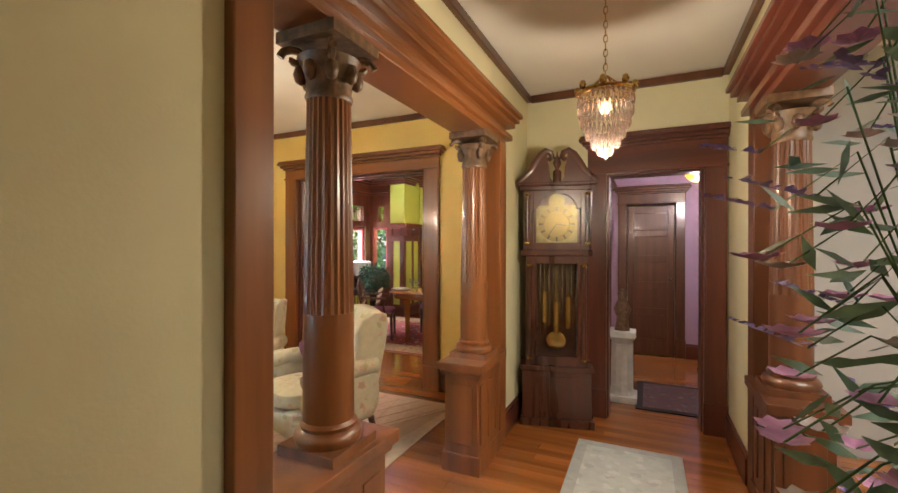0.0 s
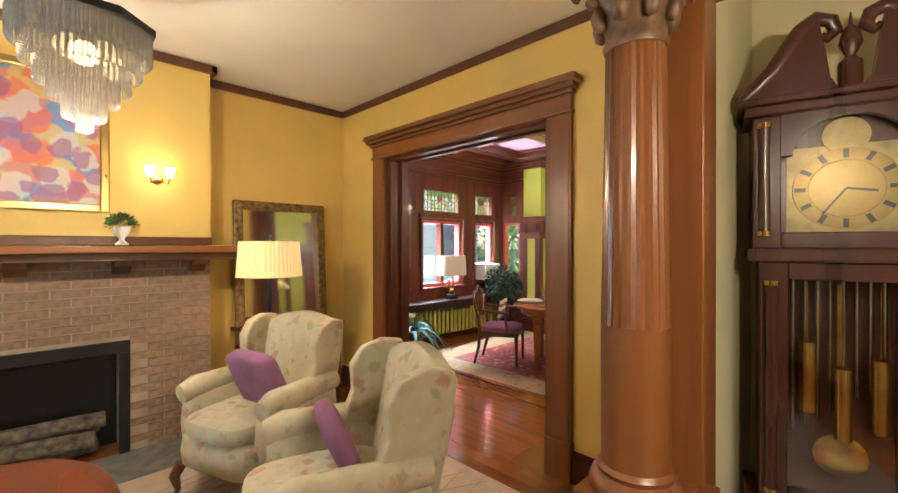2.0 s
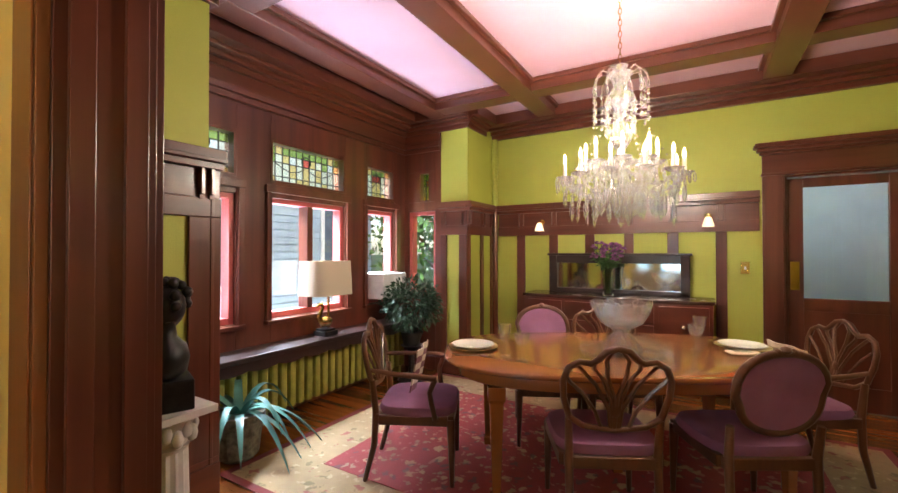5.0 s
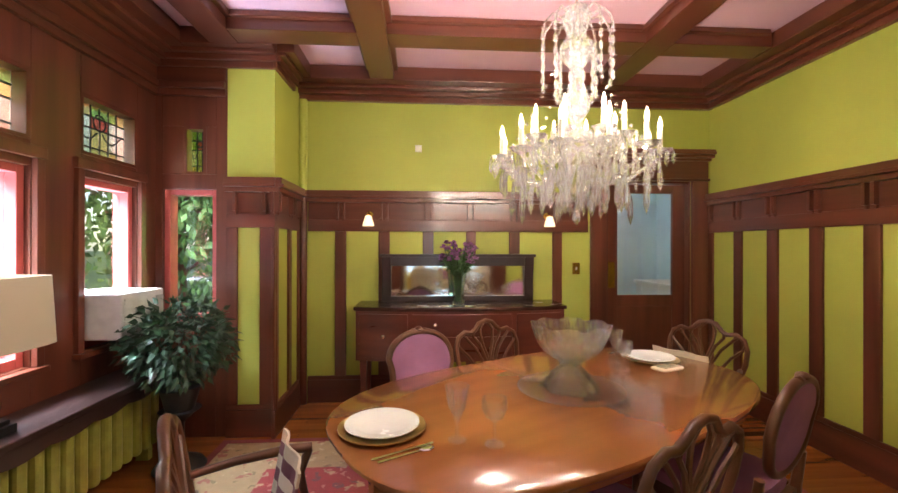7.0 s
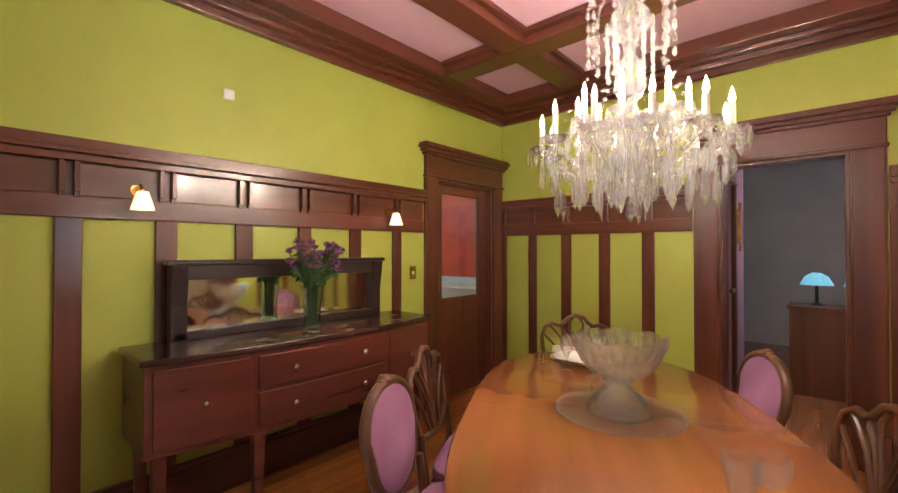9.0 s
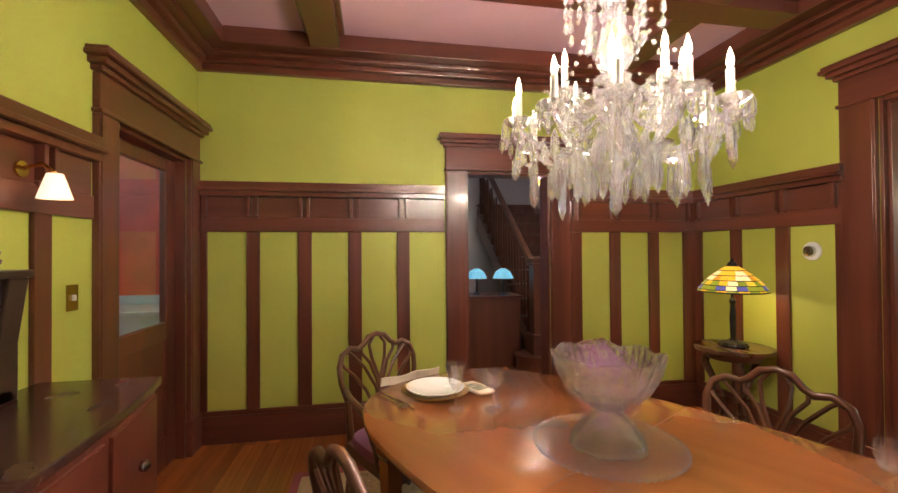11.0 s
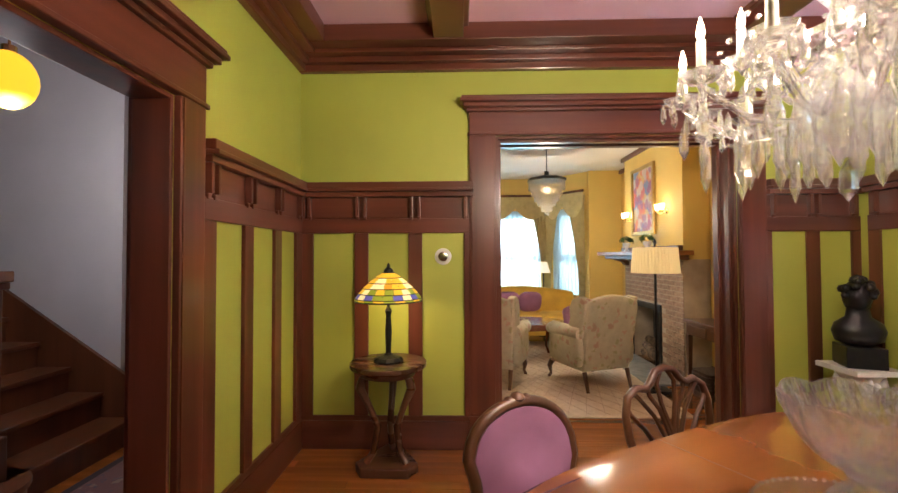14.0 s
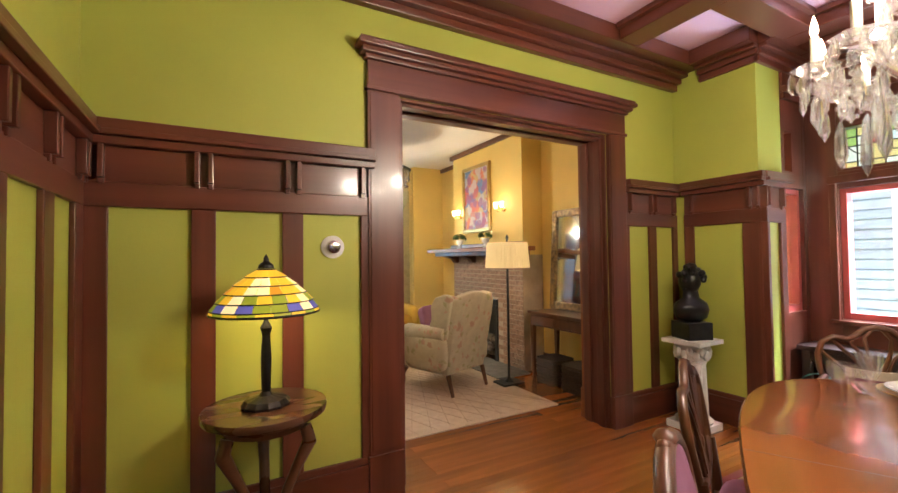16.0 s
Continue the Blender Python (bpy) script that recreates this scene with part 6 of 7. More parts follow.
# clipped topiaries
for y in (1.50, 2.14):
    t = thing("topiary", pose(-3.86, y, 1.425), "small clipped green ball plant in a white urn", "plant", "mantel topiaries")
    B().lathe([(0.035, 0), (0.04, 0.01), (0.016, 0.03), (0.016, 0.045), (0.045, 0.08), (0.05, 0.12), (0.044, 0.12), (0.01, 0.10)], seg=18).put("urn", WHITE, t, smooth=True)
    r = random.Random(int(y * 100))
    lf = B()
    for k in range(500):
        v = Vector((r.gauss(0, 1), r.gauss(0, 1), abs(r.gauss(0, 1)) - 0.2)).normalized()
        p = Vector((0, 0, 0.14)) + Vector((v.x * 0.075, v.y * 0.075, v.z * 0.06)) * r.uniform(0.5, 1.1)
        s = v.orthogonal().normalized() * 0.006
        lf.bm.faces.new([lf.bm.verts.new(q) for q in (p - s, p + s, p + v * 0.02)])
    lf.put("foliage", mat("topiary_green", (0.09, 0.18, 0.04), 0.6, var=0.3, scale=40), t, kind="stuff")
# console table and leaning mirror
cs = thing("console_table", pose(-4.06, 3.36, 0), "brown wooden console table against the yellow wall", "table")
B().box(-0.21, 0.20, -0.43, 0.43, 0.70, 0.73).put("top", CHAIRW, cs, bevel=0.006)
B().box(-0.19, 0.18, -0.40, 0.40, 0.58, 0.70).put("apron", CHAIRW, cs, bevel=0.004)
for y in (-0.21, 0.21):
    B().box(0.18, 0.19, y - 0.17, y + 0.17, 0.60, 0.68).put("drawer", CHAIRW, cs, bevel=0.004)
for x, y in ((-0.17, -0.38), (-0.17, 0.38), (0.16, -0.38), (0.16, 0.38)):
    B().rings([[(x + dx * k, y + dy * k, z) for dx, dy in ((-1, -1), (1, -1), (1, 1), (-1, 1))] for z, k in ((0, 0.014), (0.58, 0.024))]).put("leg", CHAIRW, cs, bevel=0.003)
mi = thing("leaning_mirror", pose(-4.20, 3.36, 0.735, 0, -3.5, 0), "tall mirror in a carved gilt frame leaning on the wall", "mirror")
GILT = mat("antique_gilt_wood", (0.34, 0.21, 0.085), 0.4, metal=0.3, var=0.3, scale=25, bump=0.5)
B().box(0, 0.04, -0.42, -0.34, 0, 1.08).box(0, 0.04, 0.34, 0.42, 0, 1.08).box(0, 0.04, -0.34, 0.34, 0, 0.08).box(0, 0.04, -0.34, 0.34, 1.0, 1.08).put("frame", GILT, mi, bevel=0.012)
B().box(0, 0.02, -0.34, 0.34, 0.08, 1.0).put("glass", MIRROR, mi)
for y in (3.15, 3.52):
    t = thing("wicker_basket", pose(-4.04, y, 0), "dark woven wicker basket under the console", "basket", "wicker baskets")
    b = B()
    for k in range(9):
        b.rings([[(x, yy, z) for x, yy in oval(0.15 + 0.006 * (k % 2), 0.155 + 0.006 * (k % 2), 32, 5)] for z in (k * 0.028, k * 0.028 + 0.026)])
    b.put("weave", mat("dark_wicker", (0.09, 0.055, 0.035), 0.8, var=0.3, scale=60, bump=0.8), t)
# floor lamp
fl = thing("floor_lamp", pose(-3.57, 2.98, 0.012) @ Matrix.Diagonal((1, 1, 0.955, 1)), "bronze floor lamp with a lit pleated cream shade", "lamp")
B().box(-0.13, 0.13, -0.10, 0.10, 0, 0.02).lathe([(0.05, 0.02), (0.02, 0.05), (0.012, 0.08), (0.012, 1.55), (0.02, 1.56), (0.004, 1.6)], seg=12).put("stand", BRONZE, fl, bevel=0.003)
PLEAT = glow("lit_pleated_shade", (0.95, 0.72, 0.34), 0.16)
b = B()
n = 96
b.rings([[((r - 0.006 * (k % 2)) * math.cos(2 * math.pi * k / n), (r - 0.006 * (k % 2)) * math.sin(2 * math.pi * k / n), z) for k in range(n)] for r, z in ((0.23, 1.24), (0.21, 1.51), (0.207, 1.51), (0.227, 1.24))], cap=False, closed=True)
b.put("shade", PLEAT, fl)
lamp("floor_lamp_light", "POINT", pose(-3.57, 2.98, 1.33), 2.6, WARM, 0.06)


def wing_chair(m, pillow=True):
    c = thing("wing_chair", m, "cream floral wing chair with rolled arms", "armchair", "floral wing chairs")
    # faces +y
    B().blob(-0.33, 0.33, -0.28, 0.38, 0.18, 0.40, 5, 24).put("base", CREAMF, c, smooth=True)
    B().blob(-0.27, 0.27, -0.22, 0.40, 0.37, 0.51, 4, 24).put("seat_cushion", CREAMF, c, smooth=True)
    for s in (-1, 1):
        b = B()
        b.blob(min(s * 0.25, s * 0.39), max(s * 0.25, s * 0.39), -0.30, 0.30, 0.22, 0.60, 4, 20)
        b.tube([(s * 0.335, -0.28, 0.60), (s * 0.335, 0.0, 0.60), (s * 0.34, 0.22, 0.595), (s * 0.345, 0.30, 0.58)], [0.06, 0.07, 0.078, 0.055], 14)
        b.put("arm", CREAMF, c, smooth=True)
    b = B()
    b.rings([[(x, -0.30 - 0.20 * (z - 0.3) + d, z) for x in xs] + [(x, -0.30 - 0.20 * (z - 0.3) + d + t, z) for x in reversed(xs)] for z, xs, d, t in
             ((z, [w * (2 * j / 12 - 1) for j in range(13)], 0.0, 0.13) for z, w in ((0.20, 0.30), (0.5, 0.31), (0.75, 0.32), (0.92, 0.31)))]
            + [[(x, -0.30 - 0.20 * (z + h(x) - 0.3) + 0.02, z + h(x)) for x in xs] + [(x, -0.30 - 0.20 * (z + h(x) - 0.3) + 0.10, z + h(x)) for x in reversed(xs)] for z, xs, h in ((0.95, [0.29 * (2 * j / 12 - 1) for j in range(13)], lambda x: 0.065 * math.cos(x * 5.0) - 0.01),)])
    b.put("back", CREAMF, c, smooth=True, bevel=0.02)
    for s in (-1, 1):
        w = B()
        ys = [(-0.38, 0.97), (-0.27, 0.985), (-0.16, 0.95), (-0.10, 0.86), (-0.11, 0.74), (-0.07, 0.64), (-0.02, 0.55), (-0.30, 0.55)]
        w.rings([[(s * x, y, z) for y, z in ys] for x in (0.27, 0.30, 0.335, 0.35)])
        w.put("wing", CREAMF, c, smooth=False, bevel=0.022)
    for s in (-1, 1):
        B().tube([(s * 0.29, 0.33, 0.20), (s * 0.31, 0.36, 0.13), (s * 0.30, 0.345, 0.05), (s * 0.315, 0.37, 0.0)], [0.035, 0.03, 0.016, 0.022], 8).put("front_leg", CHAIRW, c, smooth=True)
        B().tube([(s * 0.28, -0.27, 0.2), (s * 0.28, -0.33, 0.0)], [0.026, 0.018], 8).put("back_leg", CHAIRW, c, smooth=True)
    return c


SLIM = Matrix.Diagonal((0.93, 0.95, 0.965, 1))
wing_chair(pose(-2.99, 2.70, 0.0125, 0, 0, 200) @ SLIM)
wing_chair(pose(-1.95, 2.62, 0.0125, 0, 0, 160) @ SLIM)
for m in (pose(-2.93, 2.72, 0.485, -24, 0, 196), ):
    t = thing("cushion", m, "plain mauve square cushion on a wing chair", "cushion", "mauve cushions")
    B().blob(-0.19, 0.19, -0.05, 0.05, 0.0, 0.36, 5.5, 28).put("cover", mat("mauve_cushion_cloth", (0.32, 0.14, 0.26), 0.9, bump=0.3, bscale=300), t, smooth=True)
t = thing("cushion", pose(-1.97, 2.68, 0.485, -24, 0, 160), "plain mauve square cushion on a wing chair", "cushion", "mauve cushions")
B().blob(-0.17, 0.17, -0.05, 0.05, 0.0, 0.30, 3.2, 24).put("cover", PURPLE, t, smooth=True)

lr = thing("cream_rug", pose(-2.45, 2.1, 0), "pale cream living room rug with a faint lattice", "rug")
B().box(-1.12, 1.12, -1.6, 1.6, 0.0005, 0.012).put("pile", pattern("cream_rug_pile", (0.56, 0.43, 0.31), [(0.48, 0.36, 0.26)], 10), lr, bevel=0.004)
g = B()
for k in range(-9, 10):
    x = k * 0.16
    g.tube([(max(-1.1, min(1.1, x - 0.9)), -1.55, 0.0115), (max(-1.1, min(1.1, x + 0.9)), 1.55, 0.0115)], 0.003, 4)
    g.tube([(max(-1.1, min(1.1, x + 0.9)), -1.55, 0.0115), (max(-1.1, min(1.1, x - 0.9)), 1.55, 0.0115)], 0.003, 4)
g.put("lattice", mat("rug_lattice", (0.45, 0.33, 0.24), 0.95), lr)

# coffee table and tray
co = thing("coffee_table", pose(-2.42, 1.55, 0.0125), "oval cherry coffee table on curved legs", "table")
RT = mat("red_cherry_top", (0.20, 0.05, 0.02), 0.2, var=0.15, stretch=(0.1, 1, 1), coat=0.5)
slab(B(), oval(0.58, 0.40, 48, 2.2), 0.455, 0.485).put("top", RT, co, smooth=True)
slab(B(), oval(0.48, 0.31, 48, 2.2), 0.39, 0.455).put("apron", RT, co, smooth=True)
for x, y in ((-0.36, -0.2), (0.36, -0.2), (-0.36, 0.2), (0.36, 0.2)):
    s = Vector((x, y, 0)).normalized()
    B().tube([Vector((x, y, 0.42)), Vector((x, y, 0.34)) + s * 0.05, Vector((x, y, 0.12)) + s * 0.01, Vector((x, y, 0.0)) + s * 0.06], [0.035, 0.03, 0.015, 0.02], 8).put("leg", RT, co, smooth=True)
tr = thing("serving_tray", pose(-2.33, 1.60, 0.4985, 0, 0, 20), "oval silver serving tray with raised rim", "tray")
slab(B(), oval(0.19, 0.115, 40, 2), 0.0, 0.006, 0.002).put("dish", SILVER, tr, smooth=True)
B().tube([(x, y, 0.018) for x, y in oval(0.19, 0.115, 40, 2)], 0.006, 6, closed=True).put("rim", SILVER, tr, smooth=True)

# sofa under the bay window
SOFA = mat("gold_sofa_cloth", (0.60, 0.36, 0.05), 0.85, var=0.1, bump=0.3, bscale=200)
so = thing("sofa", pose(-2.55, 0.45, 0), "golden yellow camelback sofa under the bay window", "sofa")
B().blob(-0.95, 0.95, -0.30, 0.42, 0.15, 0.36, 6, 32).put("base", SOFA, so, smooth=True)
for x in (-0.62, 0.0, 0.62):
    B().blob(x - 0.31, x + 0.31, -0.22, 0.44, 0.34, 0.48, 5, 24).put("seat_cushion", SOFA, so, smooth=True)
b = B()
b.rings([[(-0.92 + 1.84 * j / 20, y, z if z < 0.5 else z + 0.09 * math.sin(math.pi * j / 20)) for j in range(21)] + [(0.92 - 1.84 * j / 20, y + 0.16, z if z < 0.5 else z + 0.09 * math.sin(math.pi * j / 20)) for j in range(21)] for y, z in ((-0.32, 0.2), (-0.36, 0.5), (-0.38, 0.74), (-0.36, 0.78))])
b.put("back", SOFA, so, smooth=True, bevel=0.03)
for s in (-1, 1):
    B().blob(min(s * 0.84, s * 1.0), max(s * 0.84, s * 1.0), -0.36, 0.42, 0.15, 0.62, 5, 24).put("arm", SOFA, so, smooth=True)
for x, y in ((-0.9, 0.36), (0.9, 0.36), (-0.9, -0.28), (0.9, -0.28)):
    B().lathe([(0.02, 0), (0.03, 0.16)], (x, y, 0), 8).put("leg", CHAIRW, so, smooth=True)
for x, r in ((-0.16, 8), (0.18, -6)):
    t = thing("cushion", pose(-2.55 + x, 0.42, 0.48, -14, 0, r), "plain mauve square cushion on the sofa", "cushion", "sofa cushions")
    B().blob(-0.19, 0.19, -0.06, 0.06, 0, 0.33, 3.2, 20).put("cover", PURPLE, t, smooth=True)
for x in (-3.05, -2.02):
    t = thing("slim_table_lamp", pose(x, -0.12, 0), "slender lamp with a small white shade behind the sofa", "lamp", "window lamps")
    B().lathe([(0.10, 0), (0.10, 0.02), (0.012, 0.04), (0.010, 1.2)], seg=14).put("stand", BRONZE, t, smooth=True)
    B().lathe([(0.115, 1.08), (0.06, 1.27), (0.058, 1.27), (0.113, 1.08)], seg=24).put("shade", glow("lit_white_shade", (0.95, 0.85, 0.7), 0.3), t, smooth=True)
# living chandelier
lc = thing("tiered_chandelier", pose(-2.71, 1.87, 0), "tiered crystal prism chandelier in a black frame", "chandelier")
B().lathe([(0.06, 2.799), (0.055, 2.77), (0.012, 2.75)], seg=20).lathe([(0.006, 2.42), (0.006, 2.76)], seg=8).lathe([(0.03, 2.46), (0.03, 2.38)], seg=12).put("rod", BLACK, lc, smooth=True)
b = B()
hexa = lambda r: [(r * math.cos(k * math.pi / 4 + 0.39), r * math.sin(k * math.pi / 4 + 0.39)) for k in range(8)]
b.rings([[(x, y, z) for x, y in hexa(r)] for r, z in ((0.03, 2.41), (0.23, 2.37), (0.25, 2.36), (0.25, 2.33), (0.23, 2.33))])
b.put("frame", BLACK, lc)
b = B()
for r, z, L in ((0.225, 2.33, 0.12), (0.19, 2.25, 0.11), (0.15, 2.17, 0.10), (0.11, 2.10, 0.09), (0.065, 2.03, 0.09), (0.02, 1.97, 0.08)):
    n = max(5, int(r * 2 * math.pi / 0.024))
    for k in range(n):
        a = 2 * math.pi * k / n
        b.lathe([(0.0095, 0), (0.0095, -L * 0.9), (0.001, -L)], (r * math.cos(a), r * math.sin(a), z), 4)
o = b.put("prisms", CRYSTAL, lc, kind="stuff")
B().ball((0, 0, 2.22), 0.05, 12).put("bulb", glow("warm_bulb", (1, 0.75, 0.45), 2), lc, smooth=True)
# orange lamp on a small stand
os_ = thing("pedestal_table", pose(-1.08, 3.70, 0) @ Matrix.Diagonal((1.1, 1.1, 1, 1)), "small round dark pedestal table", "table")
B().lathe([(0.16, 0), (0.15, 0.03), (0.03, 0.07), (0.025, 0.3), (0.04, 0.5), (0.025, 0.72), (0.05, 0.78), (0.13, 0.79), (0.137, 0.80), (0.137, 0.815), (0.125, 0.81)], seg=28).put("stand", TW, os_, smooth=True)
ol = thing("amber_table_lamp", pose(-1.08, 3.70, 0.812) @ Matrix.Diagonal((1.2, 1.2, 0.98, 1)), "brass twist lamp with a glowing amber shade", "lamp")
b = B().lathe([(0.07, 0), (0.06, 0.025), (0.02, 0.05), (0.035, 0.08), (0.016, 0.11), (0.036, 0.14), (0.016, 0.17), (0.036, 0.20), (0.016, 0.23), (0.03, 0.26), (0.012, 0.29), (0.006, 0.30), (0.006, 0.56), (0.014, 0.575), (0.003, 0.60)], seg=16)
b.put("base", BRASS, ol, smooth=True)
B().lathe([(0.125, 0.32), (0.105, 0.40), (0.06, 0.545), (0.057, 0.545), (0.102, 0.40), (0.122, 0.32)], seg=10).put("shade", glow("lit_amber_shade", (0.95, 0.42, 0.08), 0.12), ol)
lamp("amber_lamp_light", "POINT", pose(-1.08, 3.70, 1.24), 9.0, (1.0, 0.78, 0.4), 0.05)
# bookcase
bk = thing("bookcase", pose(-1.2, 0.36, 0), "dark red wooden bookcase half filled with books", "bookcase")
B().box(-0.24, -0.215, -0.15, 0.15, 0, 2.1).box(0.215, 0.24, -0.15, 0.15, 0, 2.1).box(-0.215, 0.215, -0.15, -0.135, 0, 2.1).put("case", REDW, bk, bevel=0.004)
for z in (0.05, 0.45, 0.85, 1.25, 1.65, 2.07):
    B().box(-0.215, 0.215, -0.135, 0.15, z, z + 0.025).put("shelf", REDW, bk)
rr = random.Random(9)
BOOKM = [mat("book_cloth_" + n, c, 0.7) for n, c in (("blue", (0.08, 0.12, 0.22)), ("red", (0.28, 0.05, 0.04)), ("cream", (0.55, 0.48, 0.36)), ("green", (0.08, 0.14, 0.07)))]
for z in (0.475, 0.875, 1.275):
    x = -0.20
    while x < 0.1:
        w = rr.uniform(0.02, 0.045)
        t = thing("book", pose(x + w / 2, 0.40, z), "cloth-bound book standing on the shelf", "book", "shelved books")
        t.matrix_basis = pose(-1.2 + x + w / 2, 0.40, z)
        B().box(-w / 2 + 0.001, w / 2 - 0.001, -0.09, 0.08, 0, rr.uniform(0.2, 0.3)).put("cover", rr.choice(BOOKM), t, bevel=0.002)
        x += w

# ---- hall things ----
CLK = mat("dark_cherry_clock_wood", (0.085, 0.026, 0.014), 0.28, var=0.25, scale=9, bump=0.06, stretch=GRAIN, coat=0.45)
gc = thing("grandfather_clock", pose(-0.48, 3.77, 0, 0, 0, 13) @ Matrix.Diagonal((1.08, 0.92, 1.05, 1)), "dark cherry grandfather clock with brass dial and weights", "clock")
# faces -y
B().box(-0.27, 0.27, -0.15, 0.15, 0.0, 0.06).box(-0.25, 0.25, -0.13, 0.13, 0.06, 0.42).box(-0.265, 0.265, -0.145, 0.145, 0.42, 0.46).put("plinth", CLK, gc, bevel=0.006)
B().box(-0.16, 0.16, -0.139, -0.13, 0.11, 0.38).put("plinth_panel", CLK, gc, bevel=0.004)
B().box(-0.225, -0.15, -0.115, 0.12, 0.46, 1.30).box(0.15, 0.225, -0.115, 0.12, 0.46, 1.30).box(-0.15, 0.15, 0.09, 0.12, 0.46, 1.30).box(-0.15, 0.15, -0.115, -0.09, 0.46, 0.53).box(-0.15, 0.15, -0.115, -0.09, 1.24, 1.30).put("trunk", CLK, gc, bevel=0.005)
B().box(-0.15, 0.15, -0.105, -0.101, 0.53, 1.24).put("glass_door", CLEAR, gc).visible_shadow = False
B().box(-0.26, 0.26, -0.145, 0.13, 1.30, 1.345).put("waist_moulding", CLK, gc, bevel=0.008)
B().box(-0.245, -0.17, -0.13, 0.12, 1.345, 1.80).box(0.17, 0.245, -0.13, 0.12, 1.345, 1.80).box(-0.17, 0.17, -0.06, 0.12, 1.345, 1.80).box(-0.17, 0.17, -0.13, -0.06, 1.345, 1.40).put("hood", CLK, gc, bevel=0.005)
arch = [(-0.17, 1.82), (0.17, 1.82), (0.17, 1.66)] + [(0.14 * math.cos(a), 1.66 + 0.12 * math.sin(a)) for a in (math.pi * k / 14 for k in range(15))] + [(-0.17, 1.66)]
B().prism(arch, -0.13, -0.10).put("arched_door_head", CLK, gc)
for s in (-1, 1):
    for z0, z1 in ((1.40, 1.76), (0.52, 1.22)):
        B().lathe([(0.019, z0), (0.016, z0 + 0.03), (0.015, z1 - 0.03), (0.019, z1)], (s * (0.215 if z0 > 1 else 0.195), -0.135, 0), 14).put("quarter_column", CLK, gc, smooth=True)
        for z in (z0 - 0.012, z1):
            B().lathe([(0.021, 0), (0.021, 0.016)], (s * (0.215 if z0 > 1 else 0.195), -0.135, z), 14).put("brass_cap", BRASS, gc, smooth=True)
DIAL = mat("aged_brass_dial", (0.26, 0.20, 0.09), 0.4, metal=0.5, var=0.15, scale=20)
B().box(-0.15, 0.15, -0.065, -0.06, 1.40, 1.69).put("dial_plate", DIAL, gc)
B().lathe([(0.135, 0), (0.135, 0.006), (0.095, 0.006), (0.093, 0.003)], m=pose(0, -0.066, 1.545, 90), seg=40).put("chapter_ring", mat("silvered_ring", (0.20, 0.14, 0.05), 0.35, metal=0.6), gc)
nm = B()
for k in range(12):
    a = k * math.pi / 6
    nm.box(-0.007, 0.007, -0.001, 0.001, -0.015, 0.015, m=pose(0.115 * math.sin(a), -0.074, 1.545 + 0.115 * math.cos(a), 0, math.degrees(a), 0))
nm.box(-0.004, 0.004, -0.001, 0.001, 0, 0.075, m=pose(0, -0.076, 1.545, 0, 100, 0)).box(-0.003, 0.003, -0.001, 0.001, 0, 0.105, m=pose(0, -0.078, 1.545, 0, 215, 0))
nm.put("numerals_and_arms", BLACK, gc)
B().lathe([(0.06, 0), (0.06, 0.004)], m=pose(0, -0.066, 1.72, 90), seg=30).put("moon_disc", DIAL, gc)
hd = B().box(-0.27, 0.27, -0.16, 0.13, 1.80, 1.835).box(-0.285, 0.285, -0.175, 0.13, 1.835, 1.86)
hd.put("cornice", CLK, gc, bevel=0.008)
pts_r = [(0.285, 1.86), (0.24, 1.90), (0.19, 1.95), (0.15, 2.02), (0.12, 2.07), (0.08, 2.10), (0.045, 2.085), (0.035, 2.05), (0.055, 2.03), (0.07, 2.045)]
b = B()
for s in (-1, 1):
    b.tube([(s * x, -0.13, z) for x, z in pts_r], [0.02, 0.026, 0.03, 0.03, 0.028, 0.026, 0.022, 0.02, 0.016, 0.012], 8)
    b.prism([(s * x, z) for x, z in pts_r[:6]] + [(s * 0.06, 1.98), (s * 0.05, 1.90), (s * 0.03, 1.86)], -0.15, -0.115)
b.put("swan_neck_pediment", CLK, gc, smooth=True)
B().lathe([(0.03, 1.86), (0.03, 1.94), (0.012, 1.96), (0.03, 2.0), (0.022, 2.04), (0.006, 2.06), (0.002, 2.10)], (0, -0.13, 0), 14).put("finial", CLK, gc, smooth=True)
for x, z0 in ((-0.09, 0.78), (0.0, 0.70), (0.09, 0.74)):
    B().lathe([(0.003, 0.26), (0.004, 0.25), (0.024, 0.24), (0.024, 0.0), (0.004, -0.01)], (x, -0.03, z0), 16).lathe([(0.002, 0.25), (0.002, 1.22 - z0)], (x, -0.03, z0), 6).put("weight", BRASS, gc, smooth=True)
B().lathe([(0.07, 0), (0.072, 0.006), (0.04, 0.014)], m=pose(0, 0.02, 0.63, 90), seg=28).box(-0.006, 0.006, 0.022, 0.028, 0.63, 1.22).put("pendulum", BRASS, gc, smooth=True)
for k in range(8):
    B().lathe([(0.007, 0), (0.007, 0.55 - 0.03 * k)], (-0.12 + 0.034 * k, 0.06, 0.68 + 0.03 * k), 8).put("chime_tube", SILVER, gc, smooth=True)

